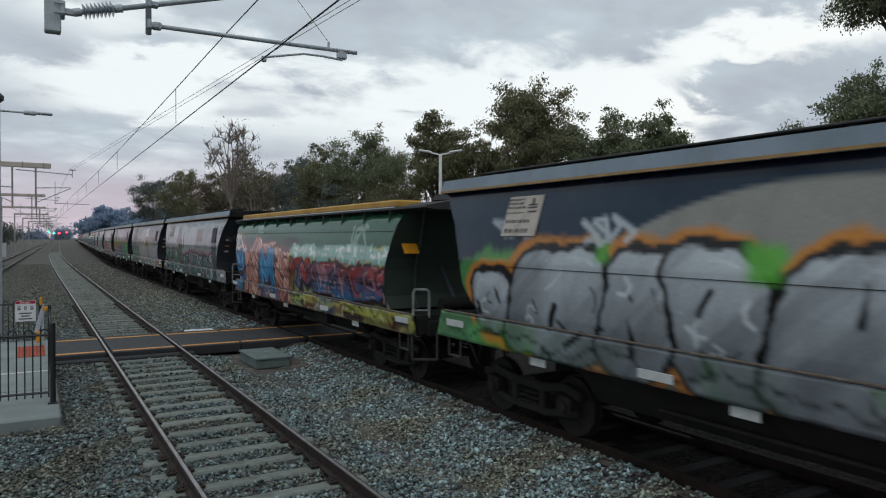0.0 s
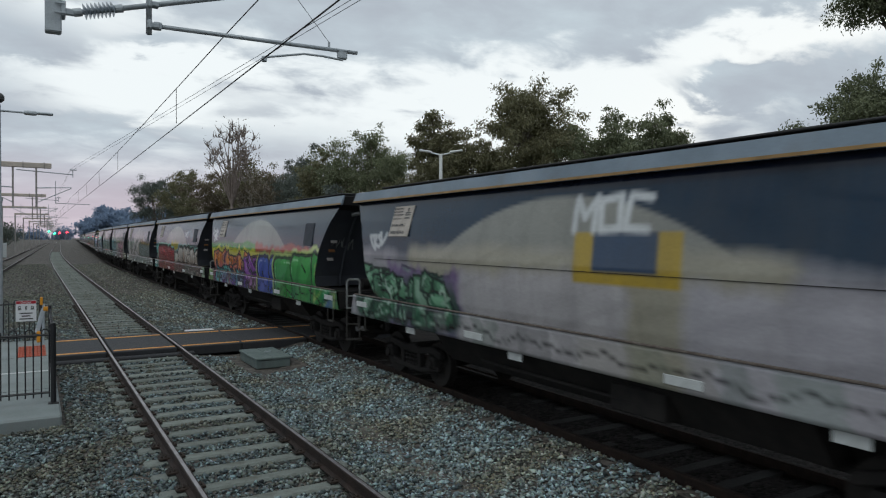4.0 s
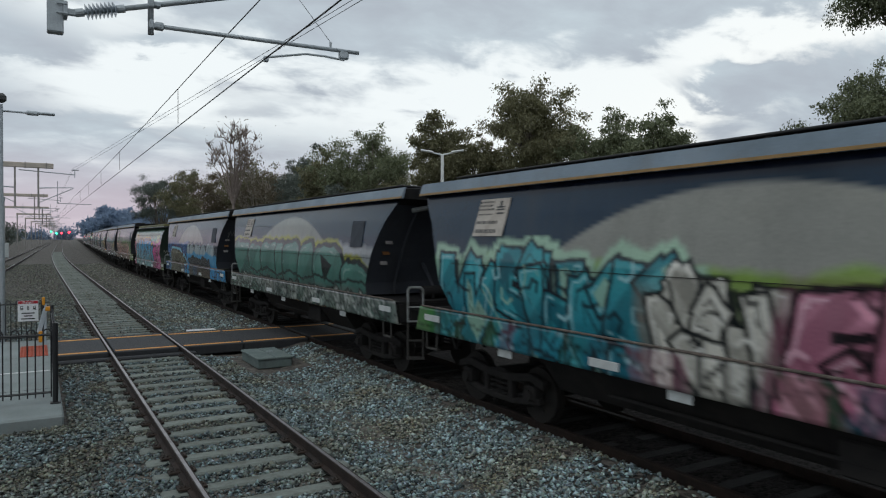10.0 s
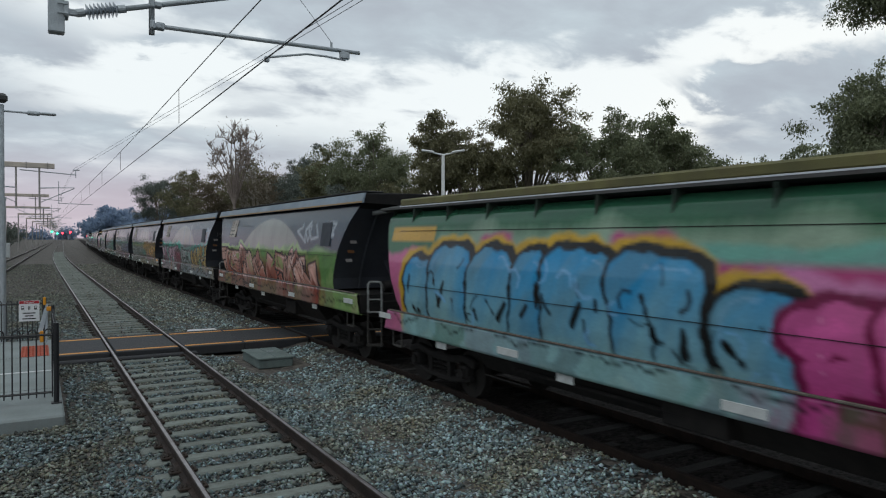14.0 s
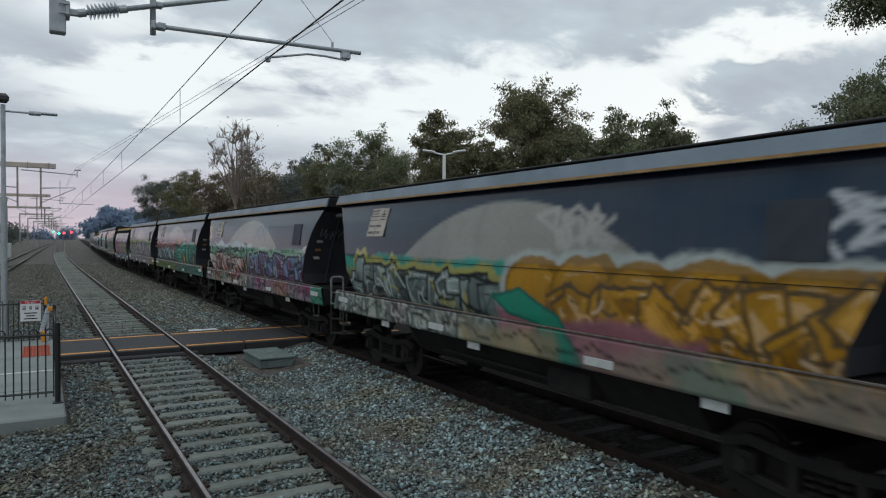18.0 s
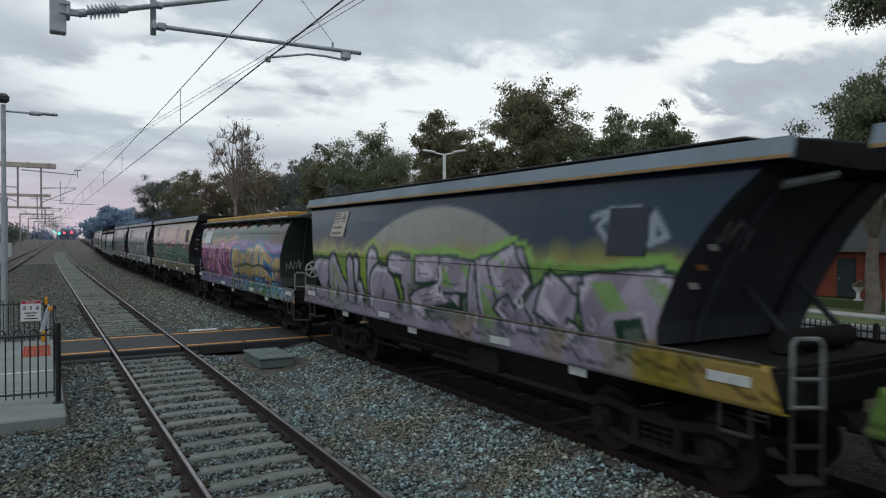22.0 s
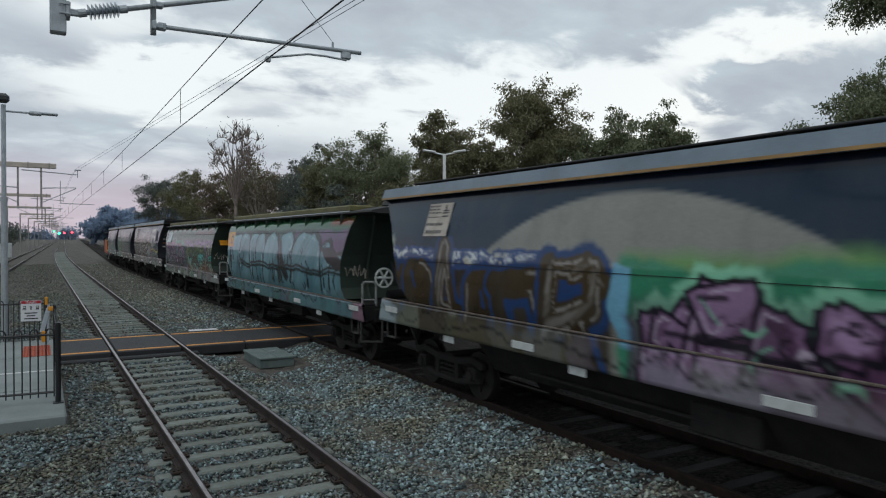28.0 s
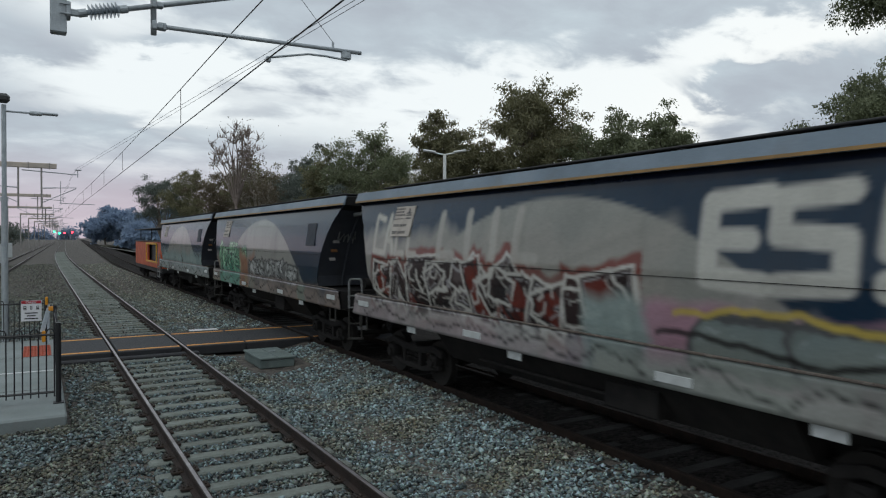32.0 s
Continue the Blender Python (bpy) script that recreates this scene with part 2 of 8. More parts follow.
M = {
    "ballast": surface("ballast", (0.054, 0.050, 0.046), (0.100, 0.085, 0.073), 0.9, 0.9, bump=1.0, cells=9.0, stain=(0.15, 0.125, 0.10), stain_amt=0.7),
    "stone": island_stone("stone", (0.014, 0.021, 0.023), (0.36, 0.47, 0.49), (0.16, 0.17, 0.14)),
    "sleeper": surface("sleeper_concrete", (0.225, 0.25, 0.23), (0.14, 0.15, 0.13), 2.5, 0.9, bump=0.35, fine=90, stain=(0.085, 0.075, 0.062), stain_amt=0.8, random_tone=0.22),
    # freight sleepers: grime plus the train's shade painted into the colour
    "grimy_shaded_sleeper": surface("grimy_shaded_sleeper", (0.024, 0.022, 0.020), (0.016, 0.015, 0.014), 2.5, 0.9, bump=0.35, fine=90, stain=(0.03, 0.026, 0.024), stain_amt=0.6, random_tone=0.18),
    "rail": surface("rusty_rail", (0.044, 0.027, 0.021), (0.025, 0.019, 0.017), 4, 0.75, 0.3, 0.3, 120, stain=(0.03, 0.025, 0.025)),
    # darker rail for the freight track, used for its heads too
    "dark_rail": surface("dark_rail", (0.036, 0.024, 0.019), (0.022, 0.017, 0.015), 4, 0.8, 0.0, 0.3, 120, stain=(0.012, 0.01, 0.01), spec=0.1),
    "railhead": surface("worn_rail_head", (0.36, 0.34, 0.35), (0.22, 0.19, 0.18), 6, 0.36, 0.85, 0.05, 200),
    "clip": surface("rusty_clip", (0.05, 0.033, 0.025), (0.03, 0.025, 0.022), 8, 0.8, 0.4, 0.2),
    "rubber": surface("crossing_rubber", (0.022, 0.022, 0.025), (0.035, 0.035, 0.038), 1.5, 0.75, bump=0.3, fine=80, stain=(0.06, 0.055, 0.05), stain_amt=0.4),
    "line_orange": surface("line_paint", pick("eba654"), pick("d5924a"), 3, 0.7, stain=(0.12, 0.08, 0.05), stain_amt=0.35),
    "line_white": surface("white_line_paint", (0.7, 0.7, 0.7), (0.55, 0.55, 0.55), 3, 0.7, stain=(0.25, 0.25, 0.25)),
    "concrete": surface("pale_concrete", (0.24, 0.268, 0.265), (0.185, 0.208, 0.205), 1.2, 0.9, bump=0.25, fine=70, stain=(0.2, 0.19, 0.18), stain_amt=0.5),
    "pit": surface("pit_concrete", (0.15, 0.185, 0.175), (0.105, 0.135, 0.128), 2.0, 0.85, bump=0.3, stain=(0.08, 0.08, 0.08)),
    "brick_red": surface("red_tactile", pick("a8503a"), pick("8e4433"), 5, 0.9, random_tone=0.12),
    "black_steel": surface("black_powder_coat", (0.012, 0.012, 0.014), (0.02, 0.02, 0.022), 4, 0.45, 0.0, 0.05),
    "galv": surface("galvanised_steel", (0.44, 0.47, 0.49), (0.33, 0.36, 0.38), 6, 0.5, 0.35, 0.08, 90, stain=(0.2, 0.2, 0.2), stain_amt=0.4),
    "mast": surface("mast_steel", (0.36, 0.33, 0.31), (0.28, 0.26, 0.25), 2, 0.6, 0.3, 0.1),
    "boom": surface("cream_boom", (0.55, 0.47, 0.40), (0.45, 0.39, 0.34), 2, 0.7, 0.0, 0.1),
    "porcelain": surface("grey_insulator", (0.36, 0.40, 0.44), (0.30, 0.34, 0.38), 5, 0.3, 0.0, 0.03),
    "wire": surface("copper_wire", (0.03, 0.027, 0.026), (0.045, 0.04, 0.037), 5, 0.6, 0.5, 0.0),
    "sign_white": surface("sign_white", (0.75, 0.75, 0.76), (0.68, 0.68, 0.7), 4, 0.4, bump=0.02),
    "sign_red": surface("sign_red", pick("b3232f"), pick("9c1f2a"), 4, 0.4, bump=0.02),
    "sign_black": surface("sign_black", (0.03, 0.03, 0.03), (0.05, 0.05, 0.05), 4, 0.5, bump=0.02),
    "amber": surface("amber_plastic", pick("e09a28"), pick("c98520"), 6, 0.4, bump=0.05),
    "tape": surface("grey_wrap", (0.5, 0.55, 0.6), (0.4, 0.45, 0.5), 6, 0.4),
    "cabinet": surface("pale_cabinet", (0.5, 0.52, 0.52), (0.42, 0.44, 0.44), 3, 0.6, bump=0.05),
    "wagon": surface("wagon_paint", (0.055, 0.065, 0.07), (0.08, 0.075, 0.07), 0.9, 0.15, 0.0, 0.04, 30, stain=(0.05, 0.042, 0.036), stain_amt=0.22, attr="paint", spec=0.34),
    "wagon_blue": surface("wagon_blue", pick("39475c"), pick("323d4e"), 0.8, 0.5, bump=0.05, stain=(0.06, 0.05, 0.045)),
    "eave": surface("eave_grey_blue", pick("7b8894"), pick("67747f"), 1.1, 0.5, bump=0.05, fine=40, stain=(0.12, 0.11, 0.10), stain_amt=0.45),
    "eave_stripe": surface("ochre_stripe", pick("a07c48"), pick("7d623a"), 3, 0.55, stain=(0.2, 0.12, 0.06)),
    "end_black": surface("end_sheet_black", (0.040, 0.043, 0.053), (0.058, 0.061, 0.071), 1.2, 0.7, bump=0.06, stain=(0.04, 0.035, 0.032), stain_amt=0.4, spec=0.15),
    "end_green": surface("end_sheet_green", (0.026, 0.041, 0.033), (0.036, 0.052, 0.040), 1.2, 0.6, bump=0.06, stain=(0.05, 0.035, 0.025), stain_amt=0.4, spec=0.2),
    "roof": surface("roof_dark", (0.045, 0.045, 0.046), (0.065, 0.064, 0.064), 1.2, 0.8, stain=(0.05, 0.035, 0.03), spec=0.15),
    "roof_yellow": surface("roof_yellow", pick("c89a3e"), pick("a87c34"), 1.5, 0.6, stain=(0.12, 0.07, 0.04), stain_amt=0.6),
    "roof_green": surface("roof_olive", pick("6f6a3c"), pick("565333"), 1.5, 0.6, stain=(0.08, 0.05, 0.03), stain_amt=0.6),
    "under": surface("underframe_grime", (0.022, 0.0205, 0.0205), (0.034, 0.031, 0.029), 3, 0.9, bump=0.2, spec=0.05),
    "verge": surface("rough_verge", (0.030, 0.034, 0.018), (0.052, 0.045, 0.030), 1.4, 0.95, bump=0.8, fine=40, stain=(0.07, 0.058, 0.042), stain_amt=0.5, spec=0.05),
    "end_soot": surface("end_soot", (0.018, 0.0175, 0.0185), (0.029, 0.027, 0.026), 3, 0.95, bump=0.2, spec=0.02),
    # oily ballast, darkened further to paint in the shade beneath the train
    "grimy_shaded": surface("grimy_shaded_ballast", (0.020, 0.018, 0.017), (0.032, 0.028, 0.026), 0.8, 0.95, bump=0.9, cells=19.0, stain=(0.02, 0.017, 0.016), stain_amt=0.6, spec=0.05),
    "bogie_rust": surface("bogie_rust", (0.03, 0.021, 0.016), (0.018, 0.014, 0.012), 3, 0.85, 0.1, 0.2, stain=(0.14, 0.075, 0.03), stain_amt=0.5),
    "wheel": surface("wheel_steel", (0.021, 0.019, 0.018), (0.033, 0.029, 0.026), 5, 0.7, 0.3, 0.1, spec=0.15),
    "handrail": surface("handrail_grey", (0.30, 0.31, 0.31), (0.16, 0.16, 0.155), 6, 0.6, 0.2, stain=(0.1, 0.06, 0.04)),
    "step_iron": surface("step_iron", (0.035, 0.032, 0.03), (0.055, 0.05, 0.045), 6, 0.7, 0.2, stain=(0.03, 0.025, 0.02)),
    "ledge": surface("rusty_ledge", (0.15, 0.115, 0.095), (0.075, 0.06, 0.052), 5, 0.7, 0.1, stain=(0.30, 0.27, 0.25), stain_amt=0.6),
    "bogie_amber": surface("faded_amber", pick("8a5a2a"), pick("6a4524"), 6, 0.6, bump=0.05),
    "reflector": surface("white_reflector", (0.60, 0.62, 0.61), (0.46, 0.47, 0.46), 6, 0.35, bump=0.02),
    "panel": surface("beige_data_panel", pick("c2b8ae"), pick("aba096"), 4, 0.6, bump=0.03, stain=(0.25, 0.2, 0.16)),
    "panel_white": surface("white_data_panel", pick("d7dade"), pick("c4c9cd"), 4, 0.6, bump=0.03),
    "panel_dark": surface("dark_patch", pick("2c333d"), pick("252b34"), 4, 0.6, bump=0.03),
    "loco_orange": surface("loco_orange", pick("c8572b"), pick("a9482a"), 1.5, 0.5, stain=(0.06, 0.035, 0.025), stain_amt=0.5),
    "loco_yellow": surface("loco_yellow", pick("d7a52e"), pick("b98c2a"), 3, 0.5),
    "loco_dark": surface("loco_dark", (0.02, 0.02, 0.022), (0.03, 0.03, 0.03), 3, 0.6),
    "bark": surface("grey_bark", (0.20, 0.165, 0.13), (0.11, 0.09, 0.075), 2.5, 0.95, bump=0.5, fine=25),
    "pale_bark": surface("pale_bark", (0.42, 0.37, 0.31), (0.28, 0.24, 0.20), 2.0, 0.9, bump=0.4, fine=25),
    "twig_bark": surface("twig_bark", (0.30, 0.24, 0.21), (0.19, 0.15, 0.13), 2.0, 0.9, bump=0.3, fine=25),
    "leaf_olive": leafy("leaf_olive", (0.078, 0.073, 0.038), (0.235, 0.22, 0.118)),
    "leaf_green": leafy("leaf_green", (0.068, 0.080, 0.044), (0.23, 0.25, 0.14)),
    "leaf_grey": leafy("leaf_grey", (0.062, 0.076, 0.066), (0.165, 0.185, 0.155)),
    "leaf_brown": leafy("leaf_brown", (0.072, 0.058, 0.036), (0.185, 0.146, 0.092)),
    # evening haze painted into the leaf colour of the far trees
    "leaf_painted_haze": leafy("leaf_painted_haze", (0.22, 0.29, 0.40), (0.24, 0.31, 0.42), 0.95),
    "grass": surface("grass", (0.055, 0.085, 0.025), (0.085, 0.11, 0.04), 1.2, 0.95, bump=0.6, fine=40, stain=(0.14, 0.12, 0.07), stain_amt=0.5),
    "road": surface("asphalt", (0.06, 0.06, 0.065), (0.08, 0.08, 0.082), 0.8, 0.9, bump=0.3, fine=60),
    "kerb": surface("kerb_concrete", (0.36, 0.35, 0.33), (0.28, 0.27, 0.26), 2, 0.9),
    "wall_brick": surface("red_brick", pick("8f4735"), pick("74382c"), 2, 0.9, bump=0.2, stain=(0.1, 0.06, 0.05)),
    "tile_roof": surface("grey_roof_tiles", (0.10, 0.10, 0.105), (0.15, 0.145, 0.14), 2, 0.8),
    "glass": surface("window_glass", (0.04, 0.05, 0.055), (0.05, 0.06, 0.065), 2, 0.08, 0.0, 0.0),
    "curtain": surface("pale_curtain", (0.45, 0.47, 0.45), (0.38, 0.4, 0.38), 2, 0.9),
    "white_paint": surface("white_paint", (0.78, 0.78, 0.76), (0.7, 0.7, 0.68), 3, 0.5),
    "sig_red": glow("red_signal", (1.0, 0.03, 0.05), 9.0),
    "sig_green": glow("green_signal", (0.05, 1.0, 0.45), 5.0),
}

# ---- builders ----
rng = np.random.default_rng(7)


def part(name, bm, material, parent, label="", smooth=False):
    """Links a bmesh or a ready mesh as one mesh object under a thing or a part."""
    if isinstance(bm, bmesh.types.BMesh):
        me = bpy.data.meshes.new(name)
        bm.to_mesh(me)
        bm.free()
    else:
        me = bm
    if material and not me.materials:
        me.materials.append(material)
    if smooth:
        me.polygons.foreach_set("use_smooth", [True] * len(me.polygons))
    ob = new(name, me)
    ob.parent = parent
    return tagged(ob, label) if label else ob


def thing(name, at, label, category="", group="", kind="", turn=0.0):
    ob = new(name)
    ob.empty_display_size = 0.2
    ob.matrix_basis = pose(*at, 0, 0, turn)
    return tagged(ob, label, category, group, kind)


def mesh_of(name, verts, faces, material=None):
    me = bpy.data.meshes.new(name)
    me.from_pydata(verts, [], faces)
    if material:
        me.materials.append(material)
    me.update()
    return me


def box(bm, c, s, bevel=0.0, turn=None):
    m = Matrix.Translation(c) @ (turn or Matrix.Identity(4)) @ Matrix.Diagonal((*s, 1))
    r = bmesh.ops.create_cube(bm, size=1.0, matrix=m)
    if bevel:
        edges = {e for v in r["verts"] for e in v.link_edges}
        bmesh.ops.bevel(bm, geom=list(edges), offset=bevel, segments=1, affect="EDGES", clamp_overlap=True)
    return bm


def boxes(*items, bevel=0.0):
    bm = bmesh.new()
    for c, s in items:
        box(bm, c, s, bevel)
    return bm


def rod(bm, a, b, r, r2=None, seg=8):
    a, b = Vector(a), Vector(b)
    d = b - a
    m = Matrix.Translation((a + b) / 2) @ d.to_track_quat("Z", "Y").to_matrix().to_4x4()
    bmesh.ops.create_cone(bm, cap_ends=True, segments=seg, radius1=r, radius2=r if r2 is None else r2, depth=d.length, matrix=m)
    return bm


def rods(pts, r, seg=8, bm=None):
    bm = bm or bmesh.new()
    for a, b in zip(pts, pts[1:]):
        rod(bm, a, b, r, seg=seg)
    return bm


def sweep(profile, path, name):
    """A closed x-z profile carried along (x, y) stations; returns a mesh."""
    n = len(profile)
    verts = [(x + px, y, pz) for x, y in path for px, pz in profile]
    faces = [(i * n + j, i * n + (j + 1) % n, (i + 1) * n + (j + 1) % n, (i + 1) * n + j) for i in range(len(path) - 1) for j in range(n)]
    faces += [tuple(range(n)), tuple(range((len(path) - 1) * n + n - 1, (len(path) - 1) * n - 1, -1))]
    return mesh_of(name, verts, faces)


def tube(pts, radii, seg=7):
    v, f = [], []
    for k, (p, r) in enumerate(zip(pts, radii)):
        d = (Vector(pts[min(k + 1, len(pts) - 1)]) - Vector(pts[max(k - 1, 0)])).normalized()
        a = d.orthogonal().normalized()
        b = d.cross(a)
        for s in range(seg):
            t = 2 * math.pi * s / seg
            v.append(tuple(Vector(p) + a * (r * math.cos(t)) + b * (r * math.sin(t))))
        if k:
            o = (k - 1) * seg
            f += [(o + s, o + (s + 1) % seg, o + seg + (s + 1) % seg, o + seg + s) for s in range(seg)]
    return v, f


# ---- the lines of the tracks ----
def bend_near(y):
    if y < 60:
        return 0.0
    if y < 160:
        return (y - 60) ** 2 / 7000
    return 1.4286 + (y - 160) * 0.02857


def bend_train(y):
    if y < 48:
        return 0.0
    if y < 98:
        return (y - 48) ** 2 / 2400
    return 1.0417 + (y - 98) * 0.04167


NEAR_X, TRAIN_X = 2.435, 7.5


def near_x(y):
    return NEAR_X + bend_near(y)


def train_x(y):
    return TRAIN_X + bend_train(y)


def left_x(y):
    return -5.05 + 0.0275 * y


stations = [-40 + 5 * i for i in range(20)] + [60 + 10 * i for i in range(24)] + [300 + 50 * i for i in range(15)]
RAIL = [(-0.07, -0.17), (0.07, -0.17), (0.07, -0.155), (0.012, -0.14), (0.012, -0.045), (0.036, -0.036), (0.036, -0.003),
        (-0.036, -0.003), (-0.036, -0.036), (-0.012, -0.045), (-0.012, -0.14), (-0.07, -0.155)]
HEAD = [(-0.024, -0.004), (0.024, -0.004), (0.019, 0.0), (-0.019, 0.0)]

# ---- ground ----
gx = [-1500, -300, -60, -20, -9, -6, -4.2, -2, -0.5, 0.6, 1.2, 2.4, 3.7, 4.2, 5.0, 5.8, 6.1, 6.35, 6.55, 6.66, 6.72, 7.5, 8.8, 9.6, 11, 14, 16, 17, 19, 24, 40, 80, 300, 1500]
gy = [-300, -60, -20] + [-10 + 2.5 * i for i in range(29)] + [75, 95, 120, 160, 220, 300, 450, 700, 1100, 2500]


def ground_z(x, y):
    b = bend_near(y) if y < 400 else 0
    u = x - b
    z = -0.24
    z += 0.03 * max(0, 1 - abs(u - NEAR_X) / 1.3)
    # the shoulder is heaped up to the outer freight rail
    z += 0.13 * math.exp(-((u - 6.55) / 0.42) ** 2) if u < 6.67 else 0.0
    z -= 0.10 * math.exp(-((u - 4.7) / 0.8) ** 2) - 0.05 * math.exp(-((u - 0.3) / 0.7) ** 2)
    if u > 9:
        z -= min(0.15, (u - 9) * 0.08)
    return z


gv = [(x, y, ground_z(x, y)) for y in gy for x in gx]
gf = [(j * len(gx) + i, j * len(gx) + i + 1, (j + 1) * len(gx) + i + 1, (j + 1) * len(gx) + i) for j in range(len(gy) - 1) for i in range(len(gx) - 1)]
ground = new("ground", mesh_of("ground", gv, gf, M["ballast"]))
tagged(ground, "grey crushed-stone railway ballast ground", "ground", kind="structure")


def scatter_stones():
    """Loose ballast stones on the ground near the camera, one joined sheet."""
    base = np.array([(1, 0, 0), (-1, 0, 0), (0, 1, 0), (0, -1, 0), (0, 0, 1), (0, 0, -1)], float)
    tri = np.array([(0, 2, 4), (2, 1, 4), (1, 3, 4), (3, 0, 4), (2, 0, 5), (1, 2, 5), (3, 1, 5), (0, 3, 5)])
    pts = []
    for y0, y1, dens in ((4.0, 9.0, 720), (9.0, 14.0, 600), (14.0, 23.0, 330), (23.0, 42.0, 160), (42.0, 90.0, 40)):
        x0 = -2.0 if y0 < 14 else -6.0
        n = int((y1 - y0) * (6.66 - x0) * dens)
        pts.append(np.stack([rng.uniform(x0, 6.66, n), rng.uniform(y0, y1, n)], -1))
    p = np.concatenate(pts)
    u = p[:, 0]
    keep = ~((p[:, 1] > 18.5) & (p[:, 1] < 22.1))
    keep &= ~((u < 0.45) & (p[:, 1] > 12.5) & (p[:, 1] < 22.3))
    keep &= ~((u > 4.3) & (u < 5.75) & (p[:, 1] > 15.8) & (p[:, 1] < 18.3))
    for rx in (NEAR_X - 0.835, NEAR_X + 0.835):
        keep &= np.abs(u - rx) > 0.09
    # sleepers lie half clear of the stones
    inside = np.abs(u - NEAR_X) < 0.78
    slot = np.abs(((p[:, 1] - 0.15) / 0.65) % 1.0 - 0.5) > 0.29
    keep &= ~(inside & slot & (rng.random(len(p)) < 0.985))
    keep &= ~((np.abs(u - NEAR_X) < 1.25) & slot & (rng.random(len(p)) < 0.5))
    keep &= ~(inside & ~slot & (p[:, 1] > 22.0) & (rng.random(len(p)) < 0.6))
    keep &= ~((u > 6.28) & (u < 6.58) & slot & (rng.random(len(p)) < 0.9))
    p = p[keep]
    n = len(p)
    z = np.array([ground_z(x, y) for x, y in p])
    size = rng.uniform(0.013, 0.035, n) * np.clip(p[:, 1] / 16, 1.0, 1.18) * np.where(rng.random(n) < 0.1, 1.35, 1.0)
    k = base[None] * rng.uniform(0.5, 1.3, (n, 6, 1)) + rng.normal(0, 0.3, (n, 6, 3))
    k *= (size[:, None] * np.ones((1, 3)))[:, None, :] * np.array([1.15, 1.15, 0.8])
    a = rng.uniform(0, 6.283, n)
    ca, sa = np.cos(a)[:, None], np.sin(a)[:, None]
    x = k[..., 0] * ca - k[..., 1] * sa + p[:, :1]
    y = k[..., 0] * sa + k[..., 1] * ca + p[:, 1:]
    zz = k[..., 2] + (z + size * rng.uniform(0.1, 0.9, n))[:, None]
    v = np.stack([x, y, zz], -1).reshape(-1, 3)
    f = (tri[None] + 6 * np.arange(n)[:, None, None]).reshape(-1, 3)
    me = bpy.data.meshes.new("ballast_stones")
    me.vertices.add(len(v))
    me.vertices.foreach_set("co", v.ravel())
    me.loops.add(len(f) * 3)
    me.loops.foreach_set("vertex_index", f.ravel())
    me.polygons.add(len(f))
    me.polygons.foreach_set("loop_start", np.arange(0, len(f) * 3, 3))
    me.update(calc_edges=True)
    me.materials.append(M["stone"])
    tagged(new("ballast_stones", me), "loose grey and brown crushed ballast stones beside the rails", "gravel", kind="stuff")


scatter_stones()
# bed beneath the train, its grime colour also holding painted shade
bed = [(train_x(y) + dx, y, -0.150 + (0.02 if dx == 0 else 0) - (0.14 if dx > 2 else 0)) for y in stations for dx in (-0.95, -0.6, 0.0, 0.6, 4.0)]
tagged(new("track_bed", mesh_of("track_bed", bed, [(5 * a + k, 5 * a + k + 1, 5 * a + k + 6, 5 * a + k + 5) for a in range(len(stations) - 1) for k in range(4)], M["grimy_shaded"])),
       "oil-stained ballast beneath the freight track with train shade painted in", "track bed", kind="structure")


# ---- tracks: rails, concrete sleepers, clips ----
def sleeper_mesh(length, material):
    bm = bmesh.new()
    box(bm, (0, 0, -0.25), (length, 0.23, 0.16), 0.025)
    for v in bm.verts:
        if abs(v.co.x) > length * 0.4 and v.co.z > -0.25:
            v.co.z -= 0.012
    me = bpy.data.meshes.new("sleeper")
    bm.to_mesh(me)
    bm.free()
    me.materials.append(M[material])
    return me


def clip_mesh():
    bm = bmesh.new()
    box(bm, (0, 0, -0.152), (0.14, 0.16, 0.034), 0.008)
    rod(bm, (-0.035, -0.05, -0.135), (-0.035, 0.05, -0.125), 0.018, seg=6)
    rod(bm, (0.02, -0.04, -0.135), (0.02, 0.05, -0.125), 0.017, seg=6)
    me = bpy.data.meshes.new("rail_clip")
    bm.to_mesh(me)
    bm.free()
    me.materials.append(M["clip"])
    return me


